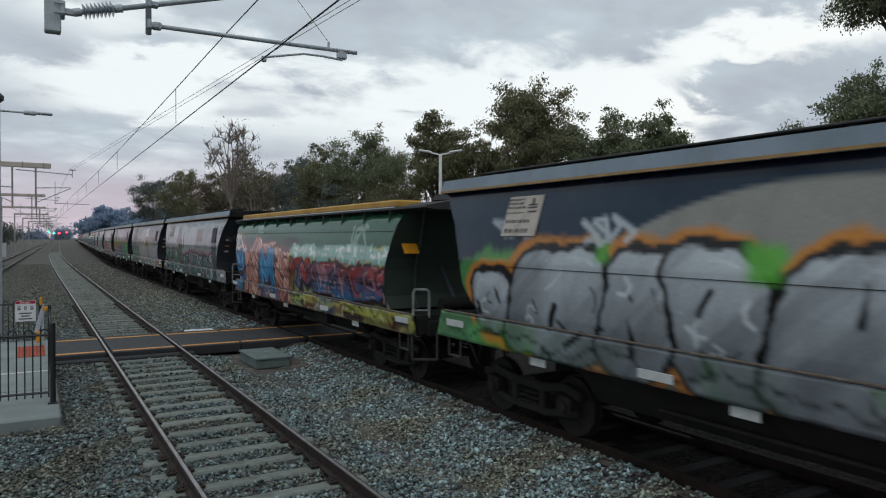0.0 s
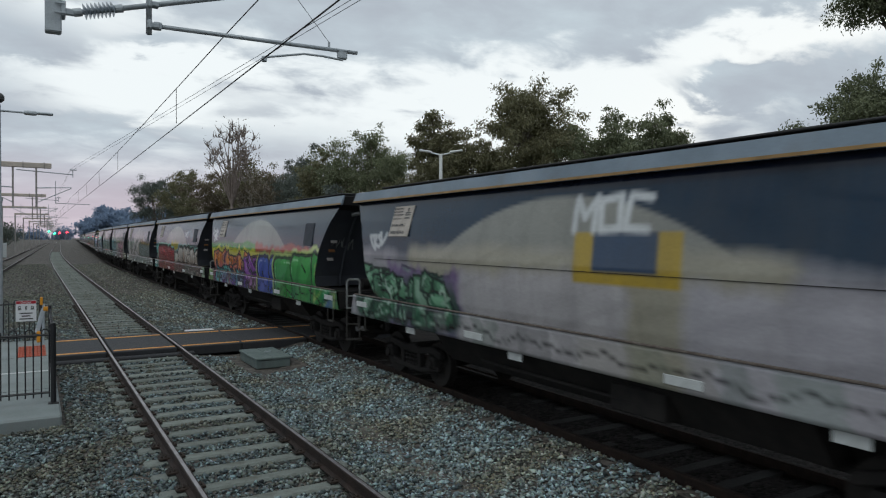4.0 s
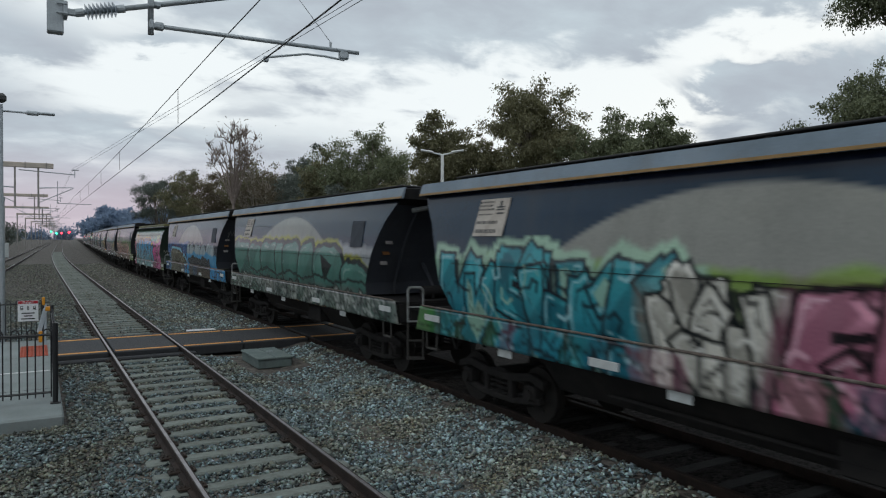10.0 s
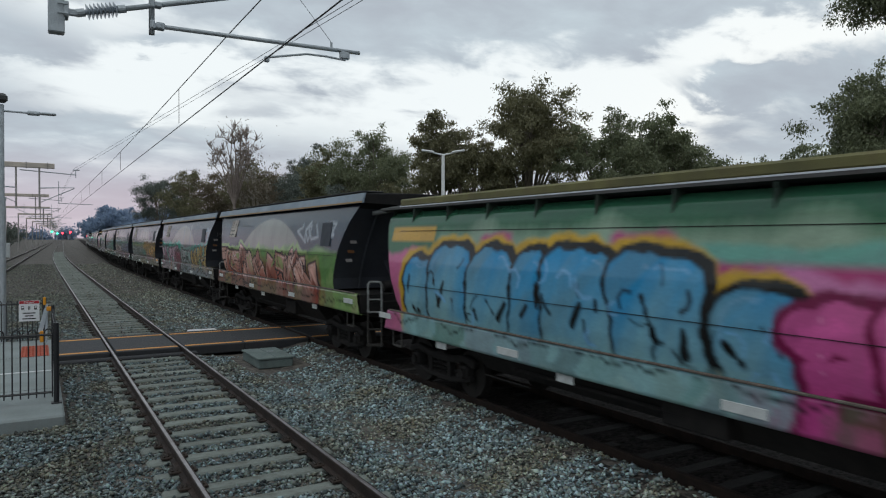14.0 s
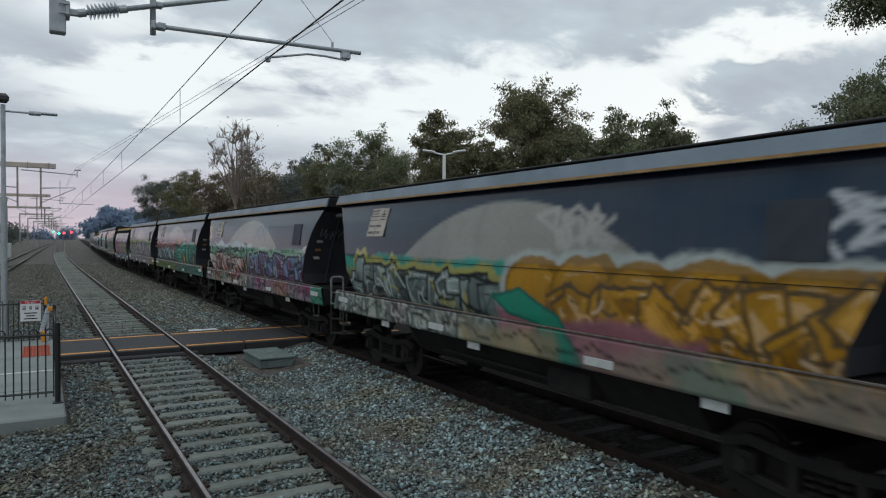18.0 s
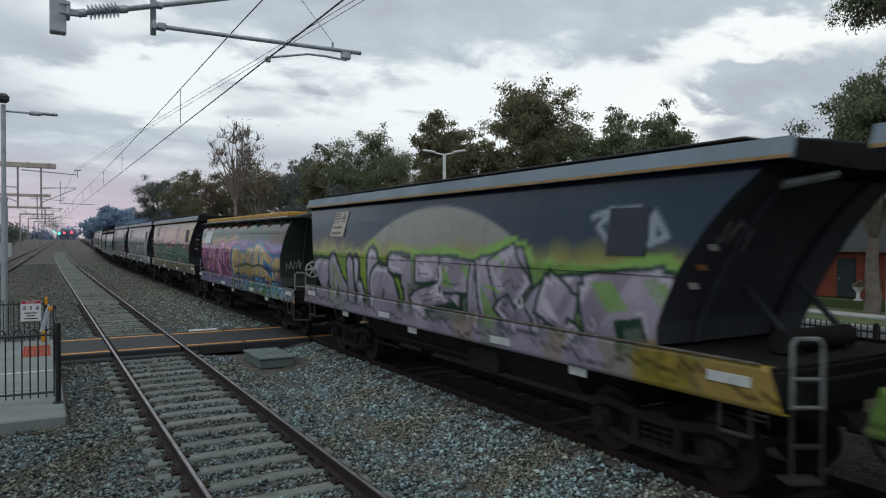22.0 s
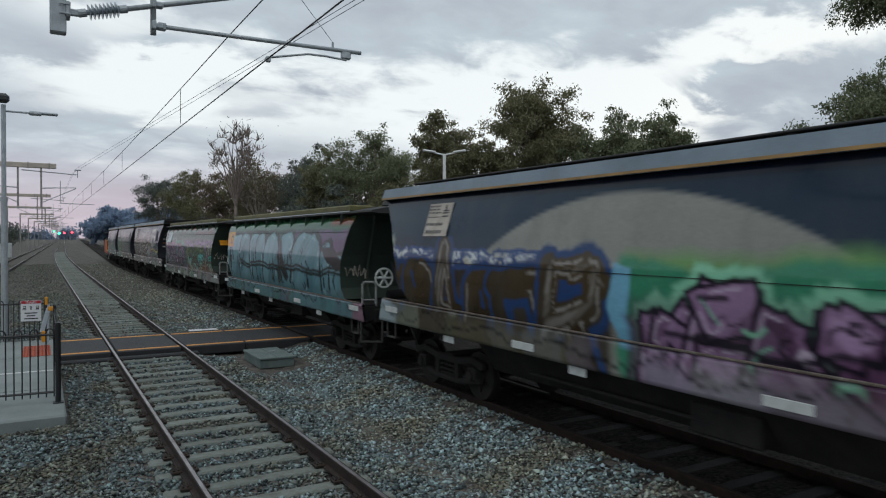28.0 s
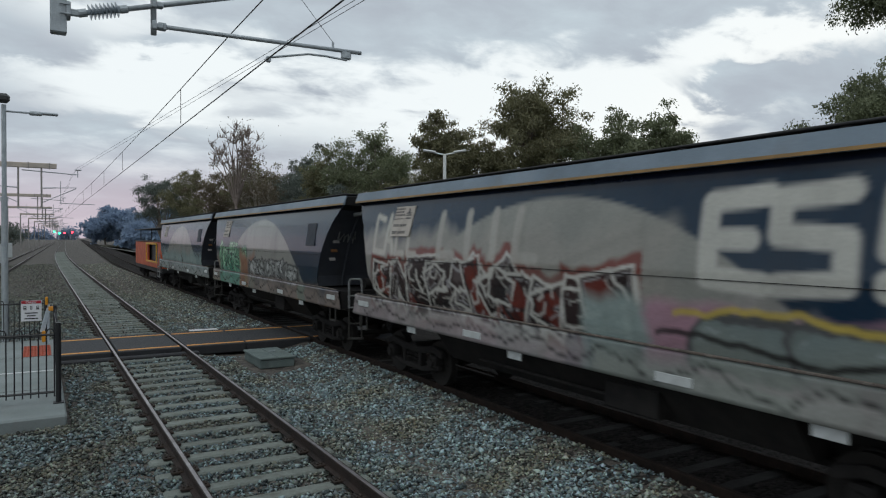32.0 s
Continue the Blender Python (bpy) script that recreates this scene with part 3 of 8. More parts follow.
def track(name, line, gauge, label, sleepers, clips_to):
    t = thing(name, (0, 0, 0), label, "railway track", kind="structure")
    for sx in (-gauge / 2, gauge / 2):
        r = part("rail", sweep([(px + sx, pz) for px, pz in RAIL], [(line(y), y) for y in stations], "rail"), M["rail" if gauge > 1.6 else "dark_rail"], t, "rusty steel rail")
        part("rail_head", sweep([(px + sx, pz) for px, pz in HEAD], [(line(y), y) for y in stations], "rail_head"), M["railhead" if gauge > 1.6 else "dark_rail"], r, "worn shiny running surface")
    sm, cm = sleeper_mesh(2.36 if gauge > 1.6 else 2.4, "sleeper" if gauge > 1.6 else "grimy_shaded_sleeper"), clip_mesh()
    # further off the ends are buried in ballast
    buried = sleeper_mesh(1.9, "sleeper")
    for i in range(*sleepers):
        y = 0.15 + 0.65 * i
        if 18.6 < y < 22.0:
            continue
        s = part("sleeper", buried if gauge > 1.6 and y > 26 else sm, None, t)
        s.location = (line(y), y, rng.uniform(-0.012, 0.008) + (0.0 if gauge > 1.6 else 0.05))
        s.rotation_euler = (0, 0, radians(rng.uniform(-0.5, 0.5)))
        if y < clips_to:
            for sx in (-gauge / 2, gauge / 2):
                for side in (-0.1, 0.1):
                    c = part("rail_clip", cm, None, s)
                    c.location = (sx + side, 0, 0.0)
    return t


track("railway_track", near_x, 1.67, "broad-gauge track with rusty rails on concrete sleepers", (-24, 250), 34)
track("railway_track", train_x, 1.505, "standard-gauge freight track on concrete sleepers beneath the train", (0, 90), 0)
track("railway_track", left_x, 1.67, "track with dull rails beyond the platform", (60, 61), 0)


# ---- pedestrian crossing ----
def crossing():
    c = thing("pedestrian_crossing", (0, 20.35, 0), "black rubber pedestrian crossing with orange edge lines", "crossing", kind="structure")
    spans = [(0.38, NEAR_X - 0.89), (NEAR_X - 0.75, NEAR_X + 0.75), (NEAR_X + 0.89, 4.85), (4.87, TRAIN_X - 0.82), (TRAIN_X - 0.68, TRAIN_X + 0.68), (TRAIN_X + 0.82, 9.6)]
    for a, b in spans:
        p = part("panel", boxes((((a + b) / 2, 0, -0.125), (b - a, 3.1, 0.24)), bevel=0.02), M["rubber"], c)
        for yy in (-1.34, 1.1):
            part("edge_line", boxes((((a + b) / 2, yy, -0.001), (b - a - 0.05, 0.13, 0.008))), M["line_orange"], p, "orange painted edge line")
    ramp = bmesh.new()
    box(ramp, (2.0, -1.68, -0.2), (3.2, 0.26, 0.16), 0.03)
    part("skirt", ramp, M["rubber"], c)


crossing()

# ---- the train: spray-painted grain hopper wagons and an orange end vehicle ----
# couplings along the train, measured at the start as places along the line
COUPLINGS = [-3.66, 10.74, 25.33, 40.02, 54.6, 69.1, 83.4, 97.65, 112.0, 126.15, 140.4, 154.45, 168.8, 183.1, 197.45, 211.85, 226.15,
             240.5, 254.5, 268.85, 283.2, 297.6, 311.5, 325.95, 340.4, 354.8, 369.2, 382.7]
HULL_A = ([1.62, 1.75, 2.10, 2.50, 2.90, 3.20, 3.64], [1.39, 1.42, 1.45, 1.45, 1.41, 1.36, 1.24])
HULL_B = ([1.42, 1.65, 2.00, 2.40, 2.80, 3.10, 3.24, 3.36], [1.37, 1.42, 1.45, 1.44, 1.39, 1.32, 1.25, 1.12])
INSET_A = ([1.62, 1.85, 2.20, 2.56, 3.00, 3.29, 3.66], [1.95, 1.92, 1.75, 1.57, 1.25, 1.00, 0.60])
TRAIL_A = ([1.62, 1.78, 2.10, 2.60, 3.10, 3.50, 3.60], [1.62, 1.50, 1.22, 1.08, 0.86, 0.52, 0.46])
TRAIL_B = ([1.42, 1.70, 2.10, 2.60, 3.10, 3.36], [1.55, 1.40, 1.22, 1.08, 0.90, 0.80])
INSET_B = ([1.42, 1.70, 2.30, 2.75, 3.10, 3.36], [1.60, 1.74, 1.70, 1.52, 1.40, 1.34])


# --- spray paint as a colour layer of the side sheets ---
def wob(y, seed, f=1.0):
    r = np.random.default_rng(seed)
    out = np.zeros_like(y)
    for k in range(5):
        out += np.sin(y * f * r.uniform(0.6, 1.4) * 1.9 ** k + r.uniform(0, 6.28)) / 1.7 ** k
    return out / 2.0


def seg_dist(y, z, a, b):
    ay, az, by, bz = a[0], a[1], b[0], b[1]
    dy, dz = by - ay, bz - az
    t = np.clip(((y - ay) * dy + (z - az) * dz) / (dy * dy + dz * dz + 1e-9), 0, 1)
    return np.hypot(y - ay - t * dy, z - az - t * dz)


def blend(col, mask, paint):
    return col * (1 - mask[:, None]) + np.array(paint)[None] * mask[:, None]


def soft(d, edge, width):
    return np.clip((edge - d) / width + 0.5, 0, 1)


FORMS = [
    [[(0, 0), (0.05, 1), (0.8, 0.95), (0.85, 0.58), (0.1, 0.5)], [(0.4, 0.5), (0.95, 0)]],
    [[(0.95, 1), (0.05, 0.95), (0.0, 0.05), (1, 0)], [(0, 0.5), (0.8, 0.55)]],
    [[(0, 0), (0.45, 1.05), (0.95, 0)], [(0.2, 0.35), (0.8, 0.35)]],
    [[(1, 0.95), (0.1, 1), (0, 0.62), (0.95, 0.45), (0.9, 0.02), (0, 0)]],
    [[(0, 0), (0, 1)], [(0.95, 1), (0.1, 0.5), (1, 0)]],
    [[(0, 0), (0.05, 1), (0.9, 0.05), (0.95, 1)]],
    [[(0.1, 0.05), (0.05, 0.95), (0.9, 1), (0.95, 0.05), (0.1, 0.05)]],
    [[(0, 0), (0.1, 1), (0.5, 0.4), (0.9, 1), (1, 0)]],
    [[(0, 1), (0.05, 0.1), (0.9, 0.05), (0.95, 1.05)], [(0.5, 0.1), (0.5, 0.6)]],
    [[(-0.1, 1), (1.05, 0.95)], [(0.5, 1), (0.45, 0)]],
]


def wild_form(r):
    """An abstract letter-like form, pulled out of shape, at times with a barb."""
    form = [[(px + r.normal(0, 0.07), pz + r.normal(0, 0.06)) for px, pz in pts] for pts in FORMS[int(r.integers(len(FORMS)))]]
    if r.random() < 0.45:
        x, z = r.uniform(0.2, 0.8), r.uniform(0.75, 1.0)
        form.append([(x, z), (x + r.uniform(0.15, 0.35), z + r.uniform(0.05, 0.2)), (x + r.uniform(0.3, 0.5), z - 0.1)])
    return form


def fat_form(yy, zz, yc, hw, z0, z1, r):
    """Distance to a swollen rounded form with a leaning body."""
    zc, hh = (z0 + z1) / 2, (z1 - z0) / 2
    lean = r.uniform(-0.18, 0.18)
    taper = r.uniform(-0.22, 0.22)
    wide = hw * (1 + taper * (zz - zc) / hh)
    rad = min(hw, hh) * r.uniform(0.55, 0.85)
    qy = np.abs(yy - yc - lean * (zz - zc)) - wide + rad
    qz = np.abs(zz - zc) - hh + rad
    return np.hypot(np.maximum(qy, 0), np.maximum(qz, 0)) + np.minimum(np.maximum(qy, qz), 0) - rad


def wedge(yy, zz, a, b, w0, w1):
    """Distance to a square-ended stroke that tapers from w0 to w1."""
    dy, dz = b[0] - a[0], b[1] - a[1]
    ln = math.hypot(dy, dz) + 1e-6
    al = ((yy - a[0]) * dy + (zz - a[1]) * dz) / ln
    pe = ((yy - a[0]) * dz - (zz - a[1]) * dy) / ln
    w = w0 + (w1 - w0) * np.clip(al / ln, 0, 1)
    return np.maximum(np.abs(pe) - w, np.abs(al - ln / 2) - ln / 2 - 0.6 * w)


def squiggles(c, yy, zz, ya, yb, z0, z1, count, colours, r, within):
    """Short curved strokes of a can, scattered over a piece."""
    for k in range(count):
        cy, cz = r.uniform(min(ya, yb), max(ya, yb)), r.uniform(z0, z1)
        a, bend, ln = r.uniform(0, 6.28), r.uniform(-1.6, 1.6), r.uniform(0.07, 0.16)
        pts = [(cy, cz)]
        for q in range(3):
            pts.append((pts[-1][0] + ln * math.cos(a + bend * q), pts[-1][1] + ln * math.sin(a + bend * q)))
        near = np.nonzero((np.abs(yy - cy) < 0.6) & (np.abs(zz - cz) < 0.6) & within)[0]
        if not len(near):
            continue
        d = np.full(len(near), 9.0)
        for p, q in zip(pts, pts[1:]):
            d = np.minimum(d, seg_dist(yy[near], zz[near], p, q))
        c[near] = blend(c[near], 0.85 * soft(d, r.uniform(0.012, 0.034), 0.028), colours[k % len(colours)])
    return c


def paint_wild(col, y, z, L, u0, u1, z0, z1, n, fa, fb, line, halo, fat, seed):
    """Dense interlocked letter-like forms of tapering strokes, each with its outline, block shadow, two-tone fill and highlights."""
    r = np.random.default_rng(seed)
    n = max(1, int(round(n * 1.3)))
    z0 = z0 - 0.14 if z0 < 1.45 else z0
    ya, yb = (0.5 - u0) * L, (0.5 - u1) * L
    step = (yb - ya) / n
    lo, hi = min(ya, yb) - 0.5, max(ya, yb) + 0.5
    idx = np.nonzero((y > lo) & (y < hi) & (z < z1 + 0.4) & (z > z0 - 0.3))[0]
    if not len(idx):
        return col
    yy, zz, c = y[idx], z[idx], col[idx].copy()
    H = z1 - z0
    fray = 0.012 * wob(yy * 1.3 + zz, seed, 11)
    best = np.full(len(idx), 9.0)
    strokes = []
    for i in range(n):
        w = step * r.uniform(1.0, 1.25)
        thick = min(abs(w) * 0.24, H * 0.2, 0.09 + 0.7 * fat) * r.uniform(0.85, 1.15)
        base = z0 + thick * 0.8 + H * r.uniform(-0.03, 0.06)
        h = H * r.uniform(0.88, 1.06) - 1.7 * thick
        lean = r.uniform(-0.22, 0.22)
        flip = r.random() < 0.35
        y0 = ya + step * (i - 0.05)
        near = np.nonzero(np.abs(yy - (y0 + w / 2)) < abs(w) * 0.5 + 0.75)[0]
        if not len(near):
            continue
        for pts in wild_form(r):
            p = [(y0 + w * ((1 - px if flip else px) + lean * pz), base + h * pz) for px, pz in pts]
            d, e = np.full(len(near), 9.0), np.full(len(near), 9.0)
            for a, b in zip(p, p[1:]):
                w0, w1 = thick * r.uniform(0.65, 1.35), thick * r.uniform(0.65, 1.35)
                d = np.minimum(d, wedge(yy[near], zz[near], a, b, w0, w1))
                e = np.minimum(e, wedge(yy[near] + 0.10, zz[near] + 0.09, a, b, w0, w1))
            d, e = d + fray[near], e + fray[near]
            best[near] = np.minimum(best[near], np.minimum(d, e))
            strokes.append((i, near, d, e, thick))
    if halo is not None:
        c = blend(c, 0.93 * soft(best, 0.15 + 0.05 * wob(yy, seed + 3, 3), 0.07), halo)
    body = np.clip(1.6 - np.abs(zz - (z0 + 0.42 * H)) / (0.42 * H), 0, 1)
    c = blend(c, 0.85 * body * soft(best, 0.20, 0.12), tuple(0.45 * v + 0.35 * q for v, q in zip(fa, line)))
    tone = np.clip((zz - z0) / H * 1.3 - 0.15 + 0.35 * wob(yy + 0.4 * zz, seed + 5, 1.7), 0, 1)
    patch = np.clip(3 * wob(yy * 0.9 + 0.8 * zz, seed + 6, 4), 0, 1)[:, None]
    fill = np.array(fa)[None] * (1 - tone[:, None]) + np.array(fb)[None] * tone[:, None]
    fill = fill * (1 - 0.5 * patch) + 0.5 * patch * np.array([0.5 * v for v in fa])[None]
    accents = [tuple(min(1, v * 1.5 + 0.06) for v in fb), halo or tuple(min(1, 0.2 + v) for v in fb), tuple(v * 0.5 for v in fa)]
    light = tuple(min(1, 0.35 + 0.9 * v) for v in fb)
    for _, near, d, e, _ in strokes:
        c[near] = blend(c[near], 0.92 * soft(e, 0.02, 0.035), line)
    for k, (i, near, d, e, thick) in enumerate(strokes):
        q = blend(c[near], soft(d, 0.052, 0.028), line)
        m = soft(d, 0.0, 0.024)[:, None]
        q = q * (1 - m) + fill[near] * m
        spot = np.clip(4 * wob(yy[near] * 1.1 - zz[near] + 1.7 * k, seed + 14, 3.5), 0, 1)
        q = blend(q, 0.7 * spot * soft(d, -thick * 0.35, 0.04), accents[k % 3])
        edge = soft(np.abs(d + 0.05), 0.014, 0.024) * (wob(yy[near] * 1.7 + zz[near] + k, seed + 11, 3.0) > 0.15)
        q = blend(q, 0.75 * edge, light)
        vein = soft(np.abs(d + thick * 0.6 + 0.03 * wob(yy[near] - zz[near], seed + k, 6)), 0.012, 0.024) * (wob(yy[near] - zz[near] + k, seed + 12, 3.0) > 0.25)
        q = blend(q, 0.8 * vein, line)
        c[near] = q
    c = squiggles(c, yy, zz, ya, yb, z0, z1, 5 * n, (line, light, line, accents[1]), r, best < 0.02)
    out = col.copy()
    out[idx] = c
    return out


def paint_piece(col, y, z, L, u0, u1, z0, z1, n, fa, fb, line, halo, fat, seed):
    """A row of fat spray-painted letter-like forms: halo, dark outline, two-tone fill and highlights. u: 0 trailing end, 1 leading end."""
    r = np.random.default_rng(seed)
    swollen = fat >= 0.22
    if not swollen:
        return paint_wild(col, y, z, L, u0, u1, z0, z1, n, fa, fb, line, halo, fat, seed)
    fat = 0.3
    rim = 0.075 if swollen else 0.06
    z0 = z0 - 0.16 if z0 < 1.45 else z0
    ya, yb = (0.5 - u0) * L, (0.5 - u1) * L
    step = (yb - ya) / n
    lo, hi = min(ya, yb) - 0.5, max(ya, yb) + 0.5
    idx = np.nonzero((y > lo) & (y < hi) & (z < z1 + 0.45))[0]
    if not len(idx):
        return col
    yy, zz, c = y[idx], z[idx], col[idx].copy()
    accents = [tuple(min(1, v * 1.5 + 0.05) for v in fa), tuple(v * 0.55 for v in fb), halo or tuple(min(1, 0.25 + v) for v in fb)]
    forms = []
    best = np.full(len(idx), 9.0)
    for i in range(n):
        shape = wild_form(r)
        w = step * (r.uniform(1.0, 1.25) if swollen else r.uniform(1.05, 1.4))
        h = (z1 - z0) * r.uniform(0.84, 1.06)
        base = z0 + r.uniform(-0.06, 0.1)
        lean = r.uniform(-0.2, 0.2)
        flip = r.random() < 0.35
        y0 = ya + step * (i - 0.15)
        near = np.nonzero(np.abs(yy - (y0 + w / 2)) < abs(w) * 0.5 + 0.7)[0]
        d, e = np.full(len(near), 9.0), np.full(len(near), 9.0)
        cuts = []
        if swollen and r.random() < 0.4:
            state = int(r.integers(1 << 30))
            top, foot = base + h * r.uniform(0.92, 1.05), z0 - 0.2
            d = fat + fat_form(yy[near], zz[near], y0 + w * 0.5, abs(w) * 0.5, foot, top, np.random.default_rng(state))
            e = fat + fat_form(yy[near] + 0.13, zz[near] + 0.08, y0 + w * 0.5, abs(w) * 0.5, foot, top, np.random.default_rng(state))
            yc = y0 + w * r.uniform(0.35, 0.65)
            zc = base + h * r.uniform(0.45, 0.7)
            cuts.append(((yc, zc), (yc + w * r.uniform(-0.25, 0.25), zc + h * r.uniform(0.08, 0.2))))
            yc = y0 + w * r.uniform(0.3, 0.7)
            cuts.append(((yc, z0 - 0.15), (yc + w * r.uniform(-0.1, 0.1), base + h * r.uniform(0.2, 0.4))))
        else:
            for line_pts in shape:
                p = [(y0 + w * ((1 - px if flip else px) + lean * pz), base + h * pz) for px, pz in line_pts]
                for a, b in zip(p, p[1:]):
                    f = fat * r.uniform(-0.15, 0.15) - (0.11 if swollen else 0)
                    d = np.minimum(d, seg_dist(yy[near], zz[near], a, b) - f)
                    e = np.minimum(e, seg_dist(yy[near] + 0.09, zz[near] + 0.09, a, b) - f)
        # frayed, wobbling edge of a spray can
        fray = 0.025 * wob(yy[near] * 1.3 + zz[near], seed + i, 9)
        d, e = d + fray, e + fray
        best[near] = np.minimum(best[near], d)
        forms.append((near, d, e, cuts))
    if halo is not None:
        c = blend(c, 0.95 * soft(best, fat + 0.19 + 0.05 * wob(yy, seed + 3, 3), 0.09), halo)
    if swollen:
        c = blend(c, 0.95 * soft(best, fat + 0.10 + 0.03 * wob(yy, seed + 4, 4), 0.06), line)
    tone = np.clip((zz - z0) / (z1 - z0) * 1.2 - 0.1 + 0.3 * wob(yy, seed + 5, 1.3), 0, 1)
    fill = np.array(fa)[None] * (1 - tone[:, None]) + np.array(fb)[None] * tone[:, None]
    cloud = np.clip(wob(yy + 0.7 * zz, seed + 6, 5) * 1.5, 0, 1)[:, None]
    fill = fill * (1 - 0.35 * cloud) + 0.35 * cloud * np.array([v * 0.55 for v in fa])[None]
    for k, (near, d, e, cuts) in enumerate(forms):
        q = c[near]
        q = blend(q, 0.9 * soft(e, fat + 0.03, 0.05), line)
        q = blend(q, soft(d, fat + rim, 0.026), line)
        m = soft(d, fat - 0.005, 0.026)[:, None]
        q = q * (1 - m) + fill[near] * m
        up_side = wob(yy[near] * 1.7 + k, seed + 11, 2.5) > 0.1
        glint = soft(np.abs(d - (fat - 0.09 if swollen else fat * 0.62)), 0.022 if swollen else 0.018, 0.03) * up_side * (zz[near] > z0 + 0.3 * (z1 - z0))
        q = blend(q, 0.75 * glint, tuple(min(1, 0.3 + 1.1 * v) for v in fb))
        for a, b in cuts:
            q = blend(q, soft(seg_dist(yy[near], zz[near], a, b) + 0.02 * wob(zz[near], seed + k, 8), 0.05, 0.04), line)
        spot = accents[k % len(accents)]
        inner = soft(d, fat - 0.16 if swollen else fat * 0.42, 0.05) * np.clip(wob(yy[near] * 0.8 + zz[near] + 2.3 * k, seed + 14, 3) * 3, 0, 1)
        q = blend(q, 0.65 * inner, spot)
        crack = (0 if swollen else 1) * soft(np.abs(d - fat * 0.25), 0.014, 0.03) * (wob(yy[near] + 2 * zz[near] + k, seed + 12, 4) > 0.2)
        q = blend(q, 0.8 * crack, line)
        c[near] = q
    out = col.copy()
    out[idx] = c
    return out


def poly_dist(y, z, pts):
    """Signed distance to a closed polygon, negative inside."""
    d, inside = np.full(len(y), 9.0), np.zeros(len(y), bool)
    for (ay, az), (by, bz) in zip(pts, pts[1:] + pts[:1]):
        d = np.minimum(d, seg_dist(y, z, (ay, az), (by, bz)))
        if az != bz:
            inside ^= ((az > z) != (bz > z)) & (y < (by - ay) * (z - az) / (bz - az) + ay)
    return np.where(inside, -d, d)


def paint_strokes(col, y, z, L, u, z0, h, w, colour, fat, letters, mask=1.0):
    """Block strokes: letters are lists of unit polylines, set one after another from the trailing side."""
    y0 = (0.5 - u) * L
    for k, shape in enumerate(letters):
        d = np.full(len(y), 9.0)
        for pts in shape:
            p = [(y0 - w * (k * 1.25 + px), z0 + h * pz) for px, pz in pts]
            for a, b in zip(p, p[1:]):
                d = np.minimum(d, seg_dist(y, z, a, b))
        col = blend(col, mask * soft(d, fat, 0.05), colour)
    return col


def paint_scribble(col, y, z, L, u, zc, size, colour, seed):
    r = np.random.default_rng(seed)
    yc = (0.5 - u) * L
    n = 16
    t = np.linspace(0, 1, n)
    py = yc - size * (t - 0.5) * 2 + size * 0.35 * r.normal(size=n)
    pz = zc + size * 0.42 * np.sin(t * 19 + r.uniform(0, 6)) + 0.08 * size * r.normal(size=n)
    d = np.full(len(y), 9.0)
    for i in range(n - 1):
        d = np.minimum(d, seg_dist(y, z, (py[i], pz[i]), (py[i + 1], pz[i + 1])))
    return blend(col, 0.85 * soft(d, 0.038, 0.045), colour)


GL = {"M": [[(0, 0), (0, 1), (0.5, 0.4), (1, 1), (1, 0)]], "O": [[(0.1, 0), (0, 0.9), (0.9, 1), (1, 0.05), (0.1, 0)]], "C": [[(1, 0.9), (0.1, 1), (0, 0.05), (1, 0)]],
      "E": [[(1, 1), (0, 0.95), (0, 0.05), (1, 0)], [(0, 0.5), (0.75, 0.5)]], "S": [[(1, 1), (0, 0.95), (0, 0.55), (1, 0.5), (1, 0.05), (0, 0)]],
      "!": [[(0.4, 1), (0.35, 0.4)], [(0.33, 0.08), (0.33, 0.02)]], "A": [[(0, 0), (0.4, 1), (0.9, 0)], [(0.2, 0.35), (0.7, 0.35)]],
      "L": [[(0.1, 1), (0, 0), (0.8, 0)]], "I": [[(0.3, 1), (0.3, 0)]]}

K, W_ = pick("08090b"), pick("d8dadb")
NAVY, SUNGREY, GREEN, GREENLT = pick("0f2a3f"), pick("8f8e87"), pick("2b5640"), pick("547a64")


